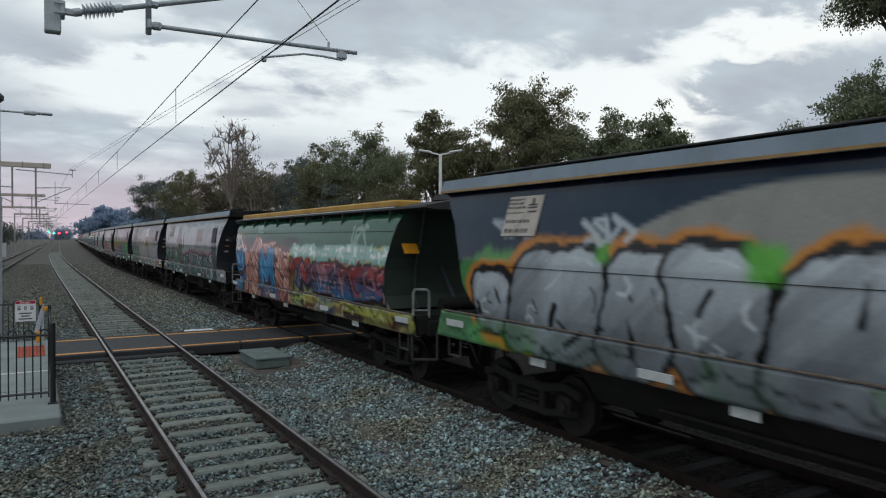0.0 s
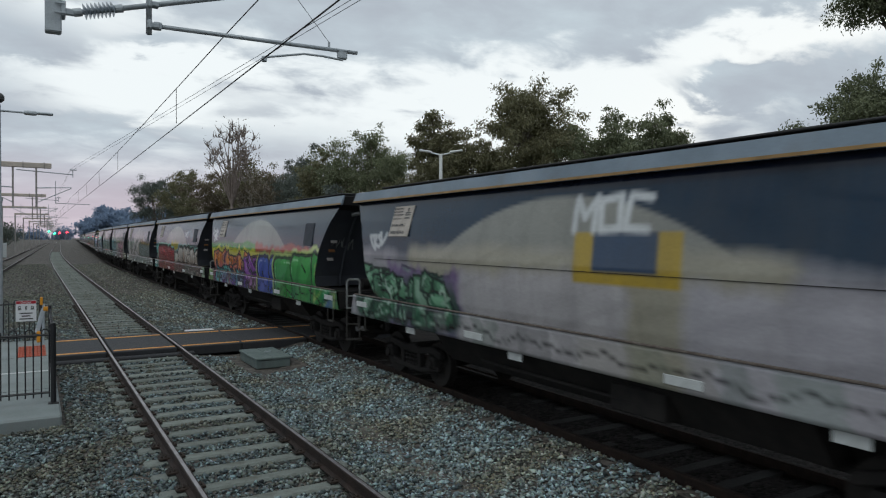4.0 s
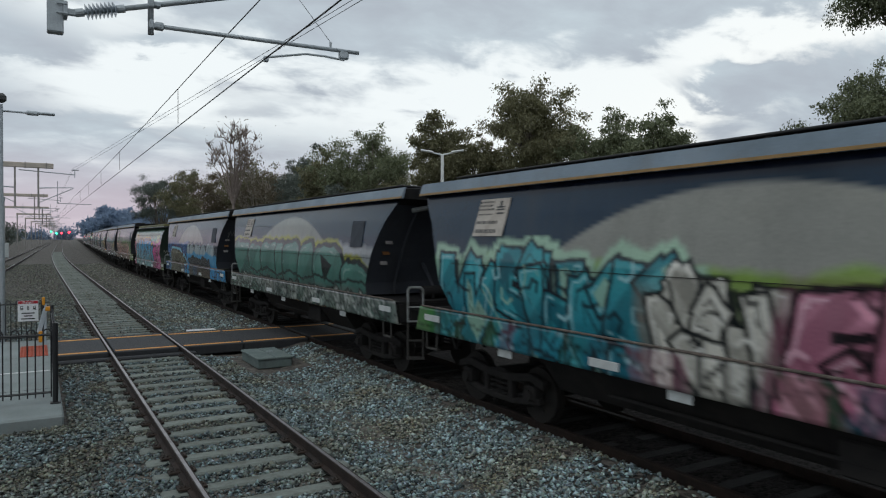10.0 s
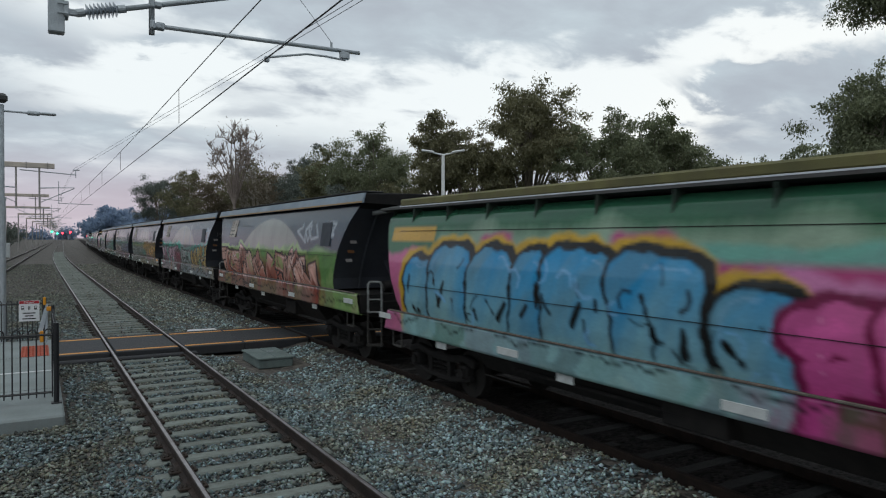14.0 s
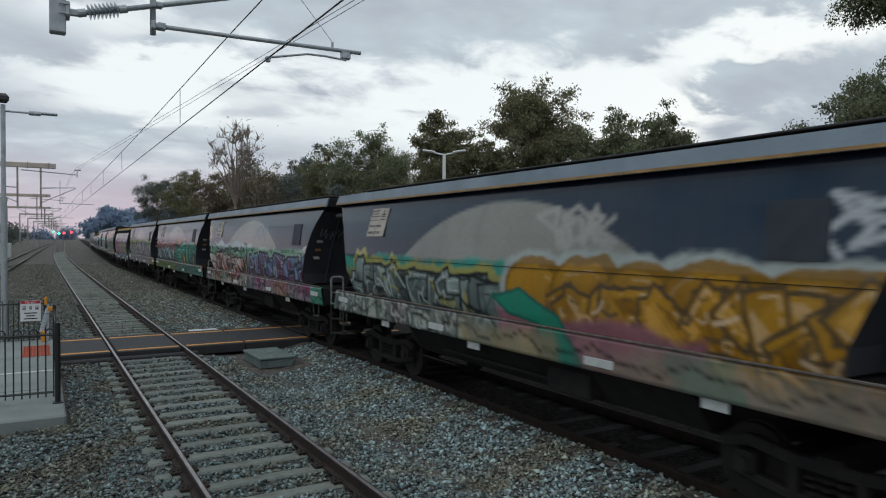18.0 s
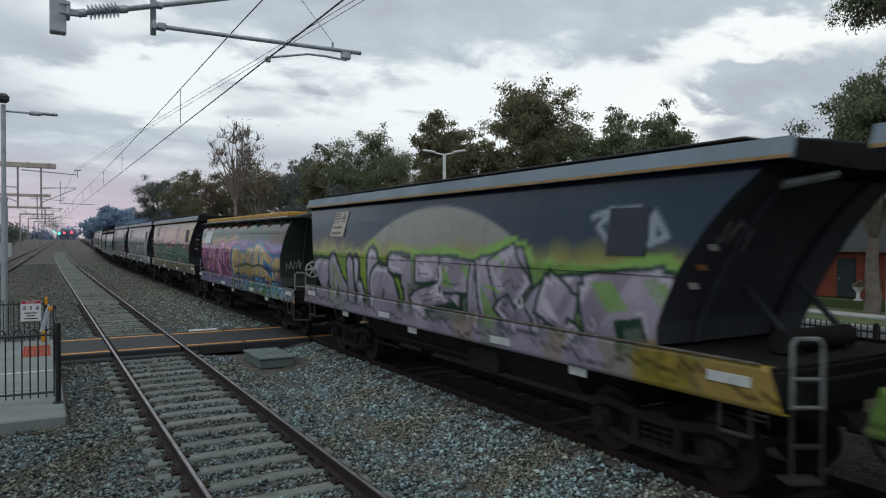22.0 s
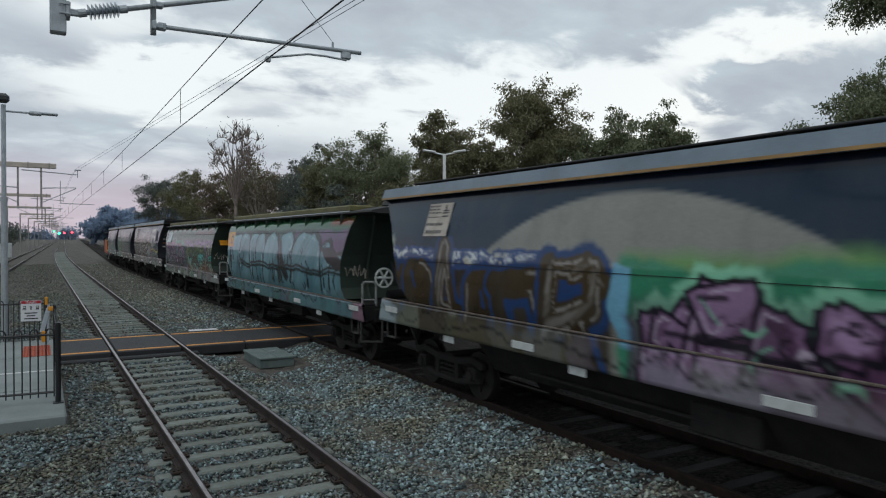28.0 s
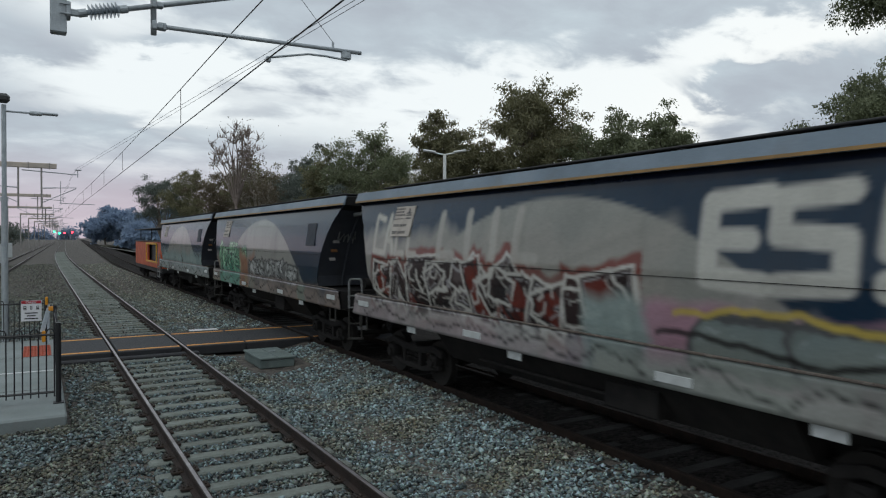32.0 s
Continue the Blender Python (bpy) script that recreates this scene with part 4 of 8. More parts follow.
def layers_of(i):
    """The colours that each wagon wears, from ground coats to tags."""
    c = pick
    F = "fill"
    P = "piece"
    table = {
        0: [(F, 0, .12, 2.5, .25, c("4e8f4a"), .12), (F, .1, .3, 2.6, .2, c("5c9a4e"), .15), (F, .3, .6, 2.45, .3, c("6f7c70"), .3), ("bulge", [(.09, .155, 1.45, 2.30), (.16, .30, 1.2, 2.68), (.30, .372, 1.2, 2.70), (.378, .462, 1.15, 2.74), (.466, .62, 1.15, 2.72), (.63, .72, 1.2, 2.6), (.72, .85, 1.2, 2.62), (.86, .99, 1.2, 2.5)], c("676d73"), c("bcc2c7"), K, c("c88238")),
            (F, .445, .475, 2.78, .1, c("5fae3f"), .1, 2.35), (F, .29, .305, 2.75, .1, c("5fae3f"), .1, 2.5), (F, 0, .1, 1.5, .05, c("5fa067"), .1), ("tag", .16, 3.0, .35, c("aab4bd"), 1), ("tag", .3, 2.95, .35, c("c3c9ce"), 2)],
        1: [(F, 0, 1, 3.0, .12, c("2f5f48"), .4), (F, .05, .12, 3.02, .04, c("8a6a28"), .06, 2.72), (F, 0, .52, 2.82, .14, c("161c1a"), .16, 2.2), (F, .48, 1, 2.58, .05, c("3f8f7a"), .14), (P, .02, .48, 1.2, 2.6, 6, c("c9806c"), c("dba79a"), c("6a3438"), None, .2), (P, .27, .34, 1.3, 2.5, 1, c("2f74a8"), c("3f8fbf"), c("3a2a38"), None, .2), (P, .03, .11, 1.3, 2.5, 1, c("2f74a8"), c("3f8fbf"), c("3a2a38"), None, .2),
            (F, .48, 1, 1.5, .1, c("28346a"), .06), (P, .49, .99, 1.25, 2.32, 6, c("8a1a18"), c("9a2418"), c("220810"), c("d8cf8a"), .2), (P, .5, .98, 1.3, 1.95, 6, c("a0a44c"), c("b2b060"), c("2c1018"), None, .1), (P, .52, .98, 1.5, 2.2, 4, c("2f6a98"), c("8a1c18"), c("2c1018"), None, .08), ("wave", .48, 1, 1.30, c("c9c050"), 41), (P, .49, .97, 2.38, 2.62, 6, c("c5d5cf"), c("d8e0dc"), c("8fbcae"), None, .05), ("tag", .8, 2.9, .5, c("8fa89a"), 3), ("tag", .025, 2.72, .55, W_, 4), ("tag", .07, 2.66, .6, W_, 44), ("tag", .24, 3.1, .3, c("7f9f92"), 46)],
        2: [(F, 0, 1, 3.46, .05, c("a0a2a6"), .2), (F, .15, .6, 3.2, .2, c("aeb2b5"), .3), (F, .30, .36, 3.4, .1, c("1d2f48"), .12, 2.75), (F, .42, .6, 3.46, .05, c("2a3a50"), .2, 3.3), (F, 0, .8, 2.1, .2, c("7f9a98"), .4), (F, .3, .75, 2.15, .15, c("a98d98"), .4), (F, .84, .89, 3.3, .1, c("28384a"), .1), ("line", .84, 1.3, 3.3, c("1d2530"), 13), (F, .06, .32, 2.36, .05, c("a8665c"), .08, 2.0),
            (P, .05, .32, 1.75, 2.26, 5, c("3a7a58"), c("6f928c"), c("15202c"), None, .15), (P, .03, .42, 1.2, 1.75, 8, c("4a6a78"), c("8fa09a"), c("1c262c"), None, .12), (P, .42, .82, 1.25, 2.1, 6, c("4a6a72"), c("8a9aa0"), c("1a2228"), c("9a6a70"), .15), ("rect", .275, .315, 2.58, 2.92, c("8a6f70")), ("rect", .095, .135, 2.70, 3.15, c("4a525c")),
            ("poly", [(.325, 2.72), (.36, 2.78), (.382, 2.5), (.392, 1.6), (.36, 1.5), (.345, 2.2), (.32, 2.55)], c("10141a"), c("6a7a80"), None), ("poly", [(.352, 2.68), (.362, 2.68), (.386, 1.5), (.370, 1.48)], c("9a8a50"), c("1a1a18"), None), ("poly", [(.395, 3.05), (.410, 3.0), (.416, 2.4), (.405, 2.35), (.398, 2.6)], c("10161c"), c("3f6a80"), None),
            ("rect", .62, .7, 2.65, 3.2, c("77565a")), ("tag", .93, 3.1, .35, c("5d5670"), 5)],
        3: [(F, 0, 1, 2.55, .1, c("a8a4a9"), .3), (F, .2, .75, 2.7, .05, c("a59f8e"), .2), (P, .05, .33, 1.4, 2.25, 5, c("3f6e55"), c("6b9a7a"), c("25332f"), None, .13), (F, .14, .34, 2.3, .25, c("7e6a8e"), .2),
            (P, .06, .3, 1.4, 2.15, 5, c("3f6e55"), c("6b9a7a"), c("25332f"), None, .13), (F, .33, .6, 2.35, .1, c("b5b0b2"), .2), ("rect", .53, .66, 2.25, 2.95, c("b69a42")), ("rect", .555, .635, 2.4, 2.95, c("384a63")),
            (F, .66, 1, 2.3, .15, c("b3afb5"), .2), ("rect", .83, 1, 2.7, 2.82, c("c2a65a")), ("glyph", .53, 2.95, .42, .36, W_, .05, "MOC"), ("rect", .86, 1, 1.2, 1.6, c("c0955a")), ("tag", .1, 2.8, .3, W_, 6)],
        4: [(F, 0, .52, 2.68, .06, c("379028"), .08), (F, .5, 1, 2.62, .1, c("a8442c"), .12), (F, 0, .5, 2.46, .07, c("cfc634"), .08), (F, 0, .1, 1.62, .05, c("7fa878"), .1), (P, .08, .52, 1.2, 2.3, 6, c("98308a"), c("cf7a28"), K, c("d8d060"), .19), (P, .1, .5, 1.2, 1.72, 7, c("84409a"), c("2f9a92"), c("20102a"), None, .14), (P, .4, .52, 1.25, 2.2, 2, c("5f2f7a"), c("8a4aa0"), c("1d1030"), None, .2),
            (F, .52, 1, 1.6, .2, c("4b74a8"), .2), (P, .53, .7, 1.25, 2.3, 2, c("2f3f98"), c("4a66b8"), c("1d2850"), c("a9b86a"), .24), (P, .66, 1, 1.25, 2.4, 3, c("2f7d45"), c("4fae5a"), c("1d4a2a"), c("b9d07a"), .24), ("tag", .08, 3.05, .3, W_, 7), ("tag", .09, 2.85, .25, W_, 71)],
        5: [(F, .0, .47, 2.52, .06, c("5aa9a4"), .1), (F, .46, .97, 2.42, .05, c("7fa89f"), .2), (F, .42, .58, 2.62, .05, c("b9a834"), .2), ("bulge", [(.11, .185, 1.15, 2.40), (.175, .235, 1.15, 2.38), (.23, .285, 1.15, 2.38), (.28, .345, 1.15, 2.36), (.34, .40, 1.15, 2.34), (.395, .49, 1.1, 2.22)], c("7f101e"), c("b4202f"), c("20060a"), c("8fbfa8")), (F, .1, .48, 1.5, .05, c("8f1826"), .15),
            ("bulge", [(.495, .575, 1.1, 2.05), (.565, .645, 1.15, 2.36), (.64, .715, 1.15, 2.34), (.71, .78, 1.15, 2.34), (.775, .85, 1.15, 2.30), (.845, .95, 1.1, 2.22)], c("7a4a1e"), c("cfc6be"), c("0c0c10"), c("7f9f96")), (F, .5, .95, 1.6, .1, c("6a5248"), .3), (P, .5, .95, 1.1, 1.6, 7, c("9a857c"), c("5a2a28"), c("1a1210"), None, .14),
            (F, .95, 1, 1.7, .05, c("93a78f"), .2), ("tag", .7, 3.0, .3, c("c5c9cc"), 8), ("tag", .76, 3.0, .4, c("5e8f9e"), 8)],
        6: [(F, 0, 1, 2.2, .1, c("74807e"), .25), (F, .06, .54, 2.62, .12, c("48966a"), .15), (F, .05, .115, 2.66, .04, c("12181c"), .05, 1.7), ("tag", .052, 2.45, .4, c("a9b0b0"), 92), ("tag", .055, 2.1, .4, c("a9b0b0"), 93), ("tag", .06, 1.85, .35, c("a9b0b0"), 94), (P, .14, .53, 1.12, 2.6, 4, c("b5aaa8"), c("cdc4c2"), c("121618"), None, .2), (F, .64, .74, 2.66, .05, c("7a2a20"), .1, 2.4), ("bulge", [(.53, .62, 1.15, 2.42), (.615, .70, 1.15, 2.34), (.695, .78, 1.15, 2.32), (.775, .86, 1.15, 2.3), (.855, .965, 1.15, 2.3)], c("55615f"), c("6f7f7c"), c("16282a"), c("c2a03a"), 0),
            (F, .95, .98, 2.4, .05, c("c9a83a"), .1), (F, 0, 1, 1.58, .03, c("a3a7a4"), .12), ("tag", .75, 3.05, .35, c("8d99ab"), 9), ("tag", .72, 2.8, .3, c("b9c0c4"), 91), ("tag", .88, 2.9, .35, c("8d99ab"), 10)],
        7: [(F, 0, .9, 2.55, .1, c("84a83c"), .12), (F, .0, .12, 2.5, .15, c("3a7a44"), .1), (P, .08, .44, 1.15, 2.5, 5, c("26788c"), c("3f9fa8"), c("101c26"), c("a9c9b0"), .2), (P, .43, .58, 1.15, 2.45, 2, c("b5b1a6"), c("cbc7bd"), c("14181a"), None, .21), (P, .55, .86, 1.15, 2.5, 4, c("a8607a"), c("c98a9e"), c("180f16"), None, .21),
            (F, .84, 1, 2.4, .25, c("2f6a41"), .1), (F, .9, .95, 2.1, .2, c("b9b24a"), .1), (F, .93, 1, 1.5, .08, c("4f8a5c"), .2), ("tag", .86, 3.05, .45, c("aab0c0"), 12)],
        8: [(F, .72, 1, 2.66, .12, c("a3a8aa"), .15, 2.1), (F, .1, .66, 2.82, .06, c("a5a29c"), .15, 2.5), ("bulge", [(.0, .07, 1.4, 2.62), (.06, .20, 1.4, 2.70), (.195, .31, 1.4, 2.62), (.30, .42, 1.4, 2.70), (.41, .47, 1.4, 2.68), (.46, .57, 1.4, 2.72), (.56, .655, 1.4, 2.70), (.65, .79, 1.35, 2.60), (.785, .90, 1.3, 2.25)], c("3f665e"), c("5a897e"), c("1b2b2b"), c("9c9c40"), 0), ("poly", [(.685, 2.45), (.74, 2.2), (.70, 1.75)], c("141f20"), None, None), ("wave", .2, .9, 1.85, c("1c2a2a"), 51),
            (F, .9, 1, 2.3, .2, c("9a8f88"), .15), (F, 0, 1, 1.62, .06, c("76827c"), .3), (P, .0, .95, 1.2, 1.6, 16, c("4f6f62"), c("8a8f88"), c("3a4642"), None, .08)],
        9: [(F, .0, .48, 2.60, .08, c("24609a"), .1), ("bulge", [(.45, .50, 1.6, 2.55), (.495, .575, 1.6, 2.50), (.57, .68, 1.6, 2.52), (.67, .75, 1.6, 2.50), (.76, .85, 1.5, 2.55)], c("93aab4"), c("b4bec0"), c("2f4658"), None, 0), (F, .44, .93, 2.14, .1, c("52a0cc"), .1), (F, .46, .80, 1.98, .10, c("3c2d26"), .05), (F, .46, .80, 1.5, .1, c("5a4a3a"), .2), (F, .38, .48, 1.7, .15, c("4f9fcc"), .08), (F, .80, 1, 1.7, .2, c("3d8fc4"), .15),
            ("poly", [(.115, 1.1), (.12, 1.95), (.155, 2.30), (.24, 2.27), (.325, 2.22), (.365, 1.86), (.395, 1.98), (.43, 1.68), (.355, 1.60), (.385, 1.1)], c("47402f"), c("8fcfe4"), c("5f2a5c")), (P, .15, .35, 1.2, 2.12, 3, c("3c3526"), c("4c4330"), c("8f8b74"), None, .2), ("tag", .05, 3.05, .4, c("8a97a8"), 14)],
        10: [(F, 0, 1, 3.05, .06, c("3f7050"), .3), (F, .2, .92, 2.95, .14, c("93a892"), .3, 2.62), (F, 0, .16, 2.60, .1, c("cf6a98"), .1), (F, .55, .95, 2.72, .14, c("b83a78"), .08), (F, .60, .92, 2.5, .12, c("cf7fae"), .1), (F, .30, .36, 2.92, .08, c("b8447f"), .1, 2.5), (F, .52, .59, 2.9, .08, c("b8447f"), .1, 2.5), (F, .62, .8, 2.8, .06, c("6fae9f"), .08, 2.55), ("rect", .06, .19, 2.76, 3.08, c("c79a3e")),
             ("bulge", [(.11, .19, 1.1, 2.46), (.18, .275, 1.1, 2.68), (.275, .37, 1.1, 2.66), (.365, .425, 1.1, 2.64), (.42, .525, 1.1, 2.70), (.522, .62, 1.1, 2.66), (.635, .72, 1.1, 2.32)], c("8fb8be"), c("2a92c8"), c("07090b"), c("c9a030")), (F, .1, .7, 1.42, .04, c("8fb5b8"), .15), (P, .72, .92, 1.15, 2.2, 3, c("c04a8c"), c("d5659f"), c("7a1f4a"), None, .26), (F, .9, 1, 2.4, .2, c("5a7f4a"), .15), ("tag", .93, 2.1, .4, c("b9a04a"), 15), ("tag", .82, 2.75, .5, c("c5cf9a"), 16), ("tag", .9, 2.9, .4, c("9aa8b5"), 161)],
        11: [(F, 0, 1, 2.55, .1, c("6a9650"), .15), (P, .03, .80, 1.2, 2.40, 8, c("a8452f"), c("cfa294"), c("38202a"), c("8fae6a"), .2), (F, 0, .8, 1.5, .05, c("8d6a60"), .2), (F, .82, 1, 1.9, .3, c("8fae6a"), .2), ("tag", .75, 3.0, .5, c("a9b0b8"), 17), ("tag", .86, 3.05, .4, c("a9b0b8"), 171)],
        12: [(F, 0, .48, 2.62, .12, c("3fa592"), .1), (F, .47, 1, 2.55, .15, c("97929c"), .3), (P, .06, .40, 1.2, 2.45, 5, c("9a4a6e"), c("c2a3b0"), c("551836"), c("4fb29e"), .2), ("bulge", [(.375, .46, 1.2, 2.12)], c("6f1f38"), c("8f3a52"), c("3a0f20"), None, 0), (F, .05, .36, 1.5, .08, c("b5a5a8"), .2), (P, .48, .70, 1.2, 2.35, 4, c("7d8580"), c("b0a8aa"), c("2a4442"), c("8fb0a8"), .18),
             (P, .68, .95, 1.3, 2.4, 4, c("a8834a"), c("c2a25f"), c("3f4f5a"), c("5fae9f"), .2), (F, .5, 1, 1.5, .08, c("8f959a"), .35), ("glyph", .49, 2.55, .8, 1.25, c("8c8f90"), .10, "II"), ("tag", .04, 3.05, .4, c("8fa3b5"), 180), ("tag", .9, 3.0, .6, c("8fa3b5"), 18)],
        13: [(F, 0, .58, 2.48, .08, c("379c8c"), .1), (P, .04, .50, 1.4, 2.25, 7, c("4a5658"), c("8a9894"), c("181f22"), c("b0a85c"), .18), (F, 0, .5, 1.6, .1, c("8a9288"), .25), (P, .03, .5, 1.15, 1.6, 9, c("6f7d78"), c("a3a89c"), c("2f3a3a"), None, .1), ("bulge", [(.52, .60, 1.2, 2.46), (.595, .67, 1.2, 2.50), (.665, .74, 1.2, 2.48), (.735, .82, 1.2, 2.50), (.815, .90, 1.2, 2.46), (.89, .97, 1.2, 2.4)], c("9a6a18"), c("b5852a"), c("8a651c"), c("a9b0ac"), 0),
             (P, .62, .96, 1.35, 2.3, 5, c("a8741c"), c("bd8c30"), c("5a4a34"), None, .2), (F, .50, .78, 1.78, .1, c("a06a78"), .12), ("poly", [(.49, 1.95), (.54, 2.08), (.60, 1.75), (.64, 1.1), (.585, 1.1), (.57, 1.65), (.52, 1.75)], c("2c8f76"), c("246a5c"), None), (F, .42, .60, 1.5, .12, c("a09270"), .2), (F, .64, 1, 1.5, .15, c("8f7f72"), .3), ("tag", .62, 3.0, .55, c("a9a59f"), 19), ("tag", .64, 2.95, .45, c("a9a59f"), 49), ("tag", .91, 3.0, .6, c("c5c9cc"), 191)],
        14: [(F, 0, .52, 2.66, .1, c("a9c0c4"), .12), (F, .0, .07, 3.35, .25, c("b5823f"), .2, 2.7), (P, .01, .07, 2.75, 3.3, 3, c("c2904a"), c("d0a050"), c("39425a"), None, .12), (F, .49, .97, 2.50, .12, c("2a7a56"), .08), (P, .03, .46, 1.15, 2.38, 8, c("b9b0a8"), c("69a488"), c("121517"), None, .19), (P, .03, .46, 1.15, 1.75, 8, c("b9aca4"), c("c2b8ae"), c("1a1a1c"), None, .12), (P, .06, .44, 1.5, 2.2, 3, c("a8484a"), c("c9beb4"), c("1a1a1c"), None, .06),
             (F, .5, .95, 2.28, .08, c("7fae98"), .1), (P, .51, .95, 1.15, 2.26, 7, c("8f2a5c"), c("6a80a0"), c("1c2430"), c("a8c8b4"), .2), (P, .5, .95, 1.15, 1.6, 10, c("8a93a0"), c("9a3a70"), c("2a2a3a"), None, .1), (F, .93, 1, 2.3, .3, c("3f9a7a"), .2), ("tag", .93, 2.5, .4, W_, 20), ("tag", .6, 3.0, .5, c("6a7686"), 21)],
        15: [(F, 0, 1, 2.95, .1, c("8a7480"), .4), (F, .5, 1, 2.75, .15, c("a8845c"), .2), ("bulge", [(.0, .05, 2.0, 2.64), (.05, .11, 2.0, 2.60), (.11, .19, 2.0, 2.66), (.19, .29, 2.0, 2.62), (.29, .40, 2.0, 2.58), (.40, .52, 2.0, 2.62), (.51, .57, 2.0, 2.58)], c("8a2a3c"), c("b5888a"), c("3a1420"), None, 0), (F, 0, .52, 2.36, .06, c("86283a"), .08), (F, 0, .5, 1.72, .08, c("5f8038"), .12), (P, .04, .46, 1.62, 2.26, 7, c("4a6472"), c("86a8ac"), c("241f34"), None, .2),
             (F, .53, 1, 2.52, .1, c("b57c34"), .1), (P, .54, 1, 1.15, 2.40, 5, c("1d7566"), c("27907c"), c("1a1636"), None, .23), (F, .53, 1, 1.5, .1, c("26786c"), .15), ("tag", .03, 3.0, .4, c("b0b5bb"), 22)],
        16: [(F, 0, 1, 2.66, .12, c("93903c"), .35), (F, 0, 1, 2.4, .15, c("6a9440"), .25), (F, .86, 1, 2.5, .1, c("a8983a"), .2), (P, .0, .48, 1.1, 2.42, 6, c("93889c"), c("b5aaba"), c("1f3d30"), c("8fa845"), .22), (P, .47, .90, 1.1, 2.48, 4, c("93889c"), c("b5aaba"), c("1f3d30"), c("7fae45"), .215), (F, 0, .86, 1.42, .05, c("9a8fa3"), .2), (F, .86, 1, 1.62, .06, c("a3862e"), .1), ("tag", .9, 1.4, .4, c("5a4a2a"), 231), ("tag", .85, 3.0, .5, c("9aa3ad"), 23)],
        17: [(F, 0, .2, 3.0, .1, c("5f7568"), .3), (F, .0, .49, 2.72, .1, c("45b08a"), .12), (F, .25, .48, 2.6, .1, c("6fb530"), .12), (F, .45, .99, 2.74, .05, c("7a72b0"), .15), (F, 0, .32, 3.36, .05, c("5f2a24"), .15, 3.08), (F, .36, .62, 3.36, .05, c("5f2a24"), .15, 3.08), (F, .7, .78, 3.36, .05, c("5f2a24"), .15, 3.08), (F, .42, .46, 3.3, .05, c("5f2a24"), .12, 2.7), (F, .8, 1, 3.3, .05, c("4a2a24"), .2, 2.6), (P, .02, .47, 1.3, 2.58, 6, c("983a86"), c("c987ae"), c("281028"), c("b58a4a"), .21),
             (P, .48, .99, 1.1, 2.52, 7, c("a88c4c"), c("c0ab7c"), c("2478a8"), c("4f2f78"), .22), (F, 0, .46, 1.4, .05, c("7f7aa8"), .15), (P, .5, .98, 1.1, 1.5, 10, c("b59a5c"), c("2f86b5"), c("2a3a5a"), None, .1), ("wave", .5, 1, 1.9, c("1c2a3a"), 53)],
        18: [(F, 0, 1, 3.46, .04, c("a07a58"), .3), (F, .05, .3, 3.2, .1, c("b09a86"), .3), (F, .0, .06, 3.4, .05, c("6a3a30"), .2), (F, .63, .70, 3.46, .05, c("5f3226"), .12), (F, .4, .62, 3.3, .05, c("b0977c"), .3), (F, .7, 1, 3.46, .05, c("ae9060"), .3), ("rect", .34, .37, 2.65, 3.15, c("b5a598")), (F, .04, 1, 2.62, .12, c("8a5a70"), .12), (F, .04, 1, 2.5, .1, c("521a44"), .1), (F, .08, 1, 1.95, .08, c("1c5a56"), .08), (P, .10, 1, 1.3, 2.34, 8, c("1b5854"), c("236a62"), c("8f7a2c"), c("c79ab4"), .22),
             (P, .1, 1, 1.1, 1.6, 12, c("1f5f58"), c("9a7a2a"), c("1c4a48"), None, .12), ("wave", .1, 1, 2.02, c("b5c5c9"), 25, .016), ("wave", .1, 1, 1.66, c("b5c5c9"), 27, .016), (F, 0, .08, 1.6, .05, c("8f8a86"), .3)],
        19: [(F, 0, 1, 3.0, .1, c("8f9599"), .4), (F, 0, 1, 2.0, .1, c("9aa0a2"), .3), (P, .1, .8, 1.4, 2.3, 6, c("8d969a"), c("a0a8ab"), c("5a646a"), None, .2), (F, .78, 1, 3.2, .05, c("a8acb0"), .3), ("glyph", .7, 2.9, .4, .3, W_, .05, "OS"), ("line", .4, 1.4, 2.3, c("3d4a45"), 27)],
        20: [(F, 0, .49, 2.50, .08, c("33281c"), .06), (P, .02, .47, 2.42, 2.62, 9, c("c9c4ae"), c("b5bcc0"), c("2f4a80"), None, .08), (F, 0, .05, 2.9, .3, c("b5c0b0"), .15), (F, .51, 1, 2.70, .08, c("6a9a58"), .2), (F, .50, 1, 2.58, .1, c("35886a"), .1), (P, .02, .48, 1.2, 2.45, 6, c("33281a"), c("47381f"), c("24406f"), None, .22), ("poly", [(.495, 2.55), (.515, 2.5), (.51, 1.9), (.535, 1.5), (.50, 1.55), (.485, 2.0)], c("78aec8"), None, None),
             (P, .53, .95, 1.15, 2.25, 6, c("6a3c62"), c("98789a"), c("1a1020"), c("8fcfae"), .21), (F, .53, 1, 1.42, .1, c("94889a"), .2), (F, 0, .46, 1.5, .1, c("57503f"), .2), (F, 0, .06, 1.55, .1, c("a5b5c0"), .1), ("wave", .55, .95, 1.75, c("1a1420"), 57), ("tag", .8, 2.9, .35, c("5a625e"), 281)],
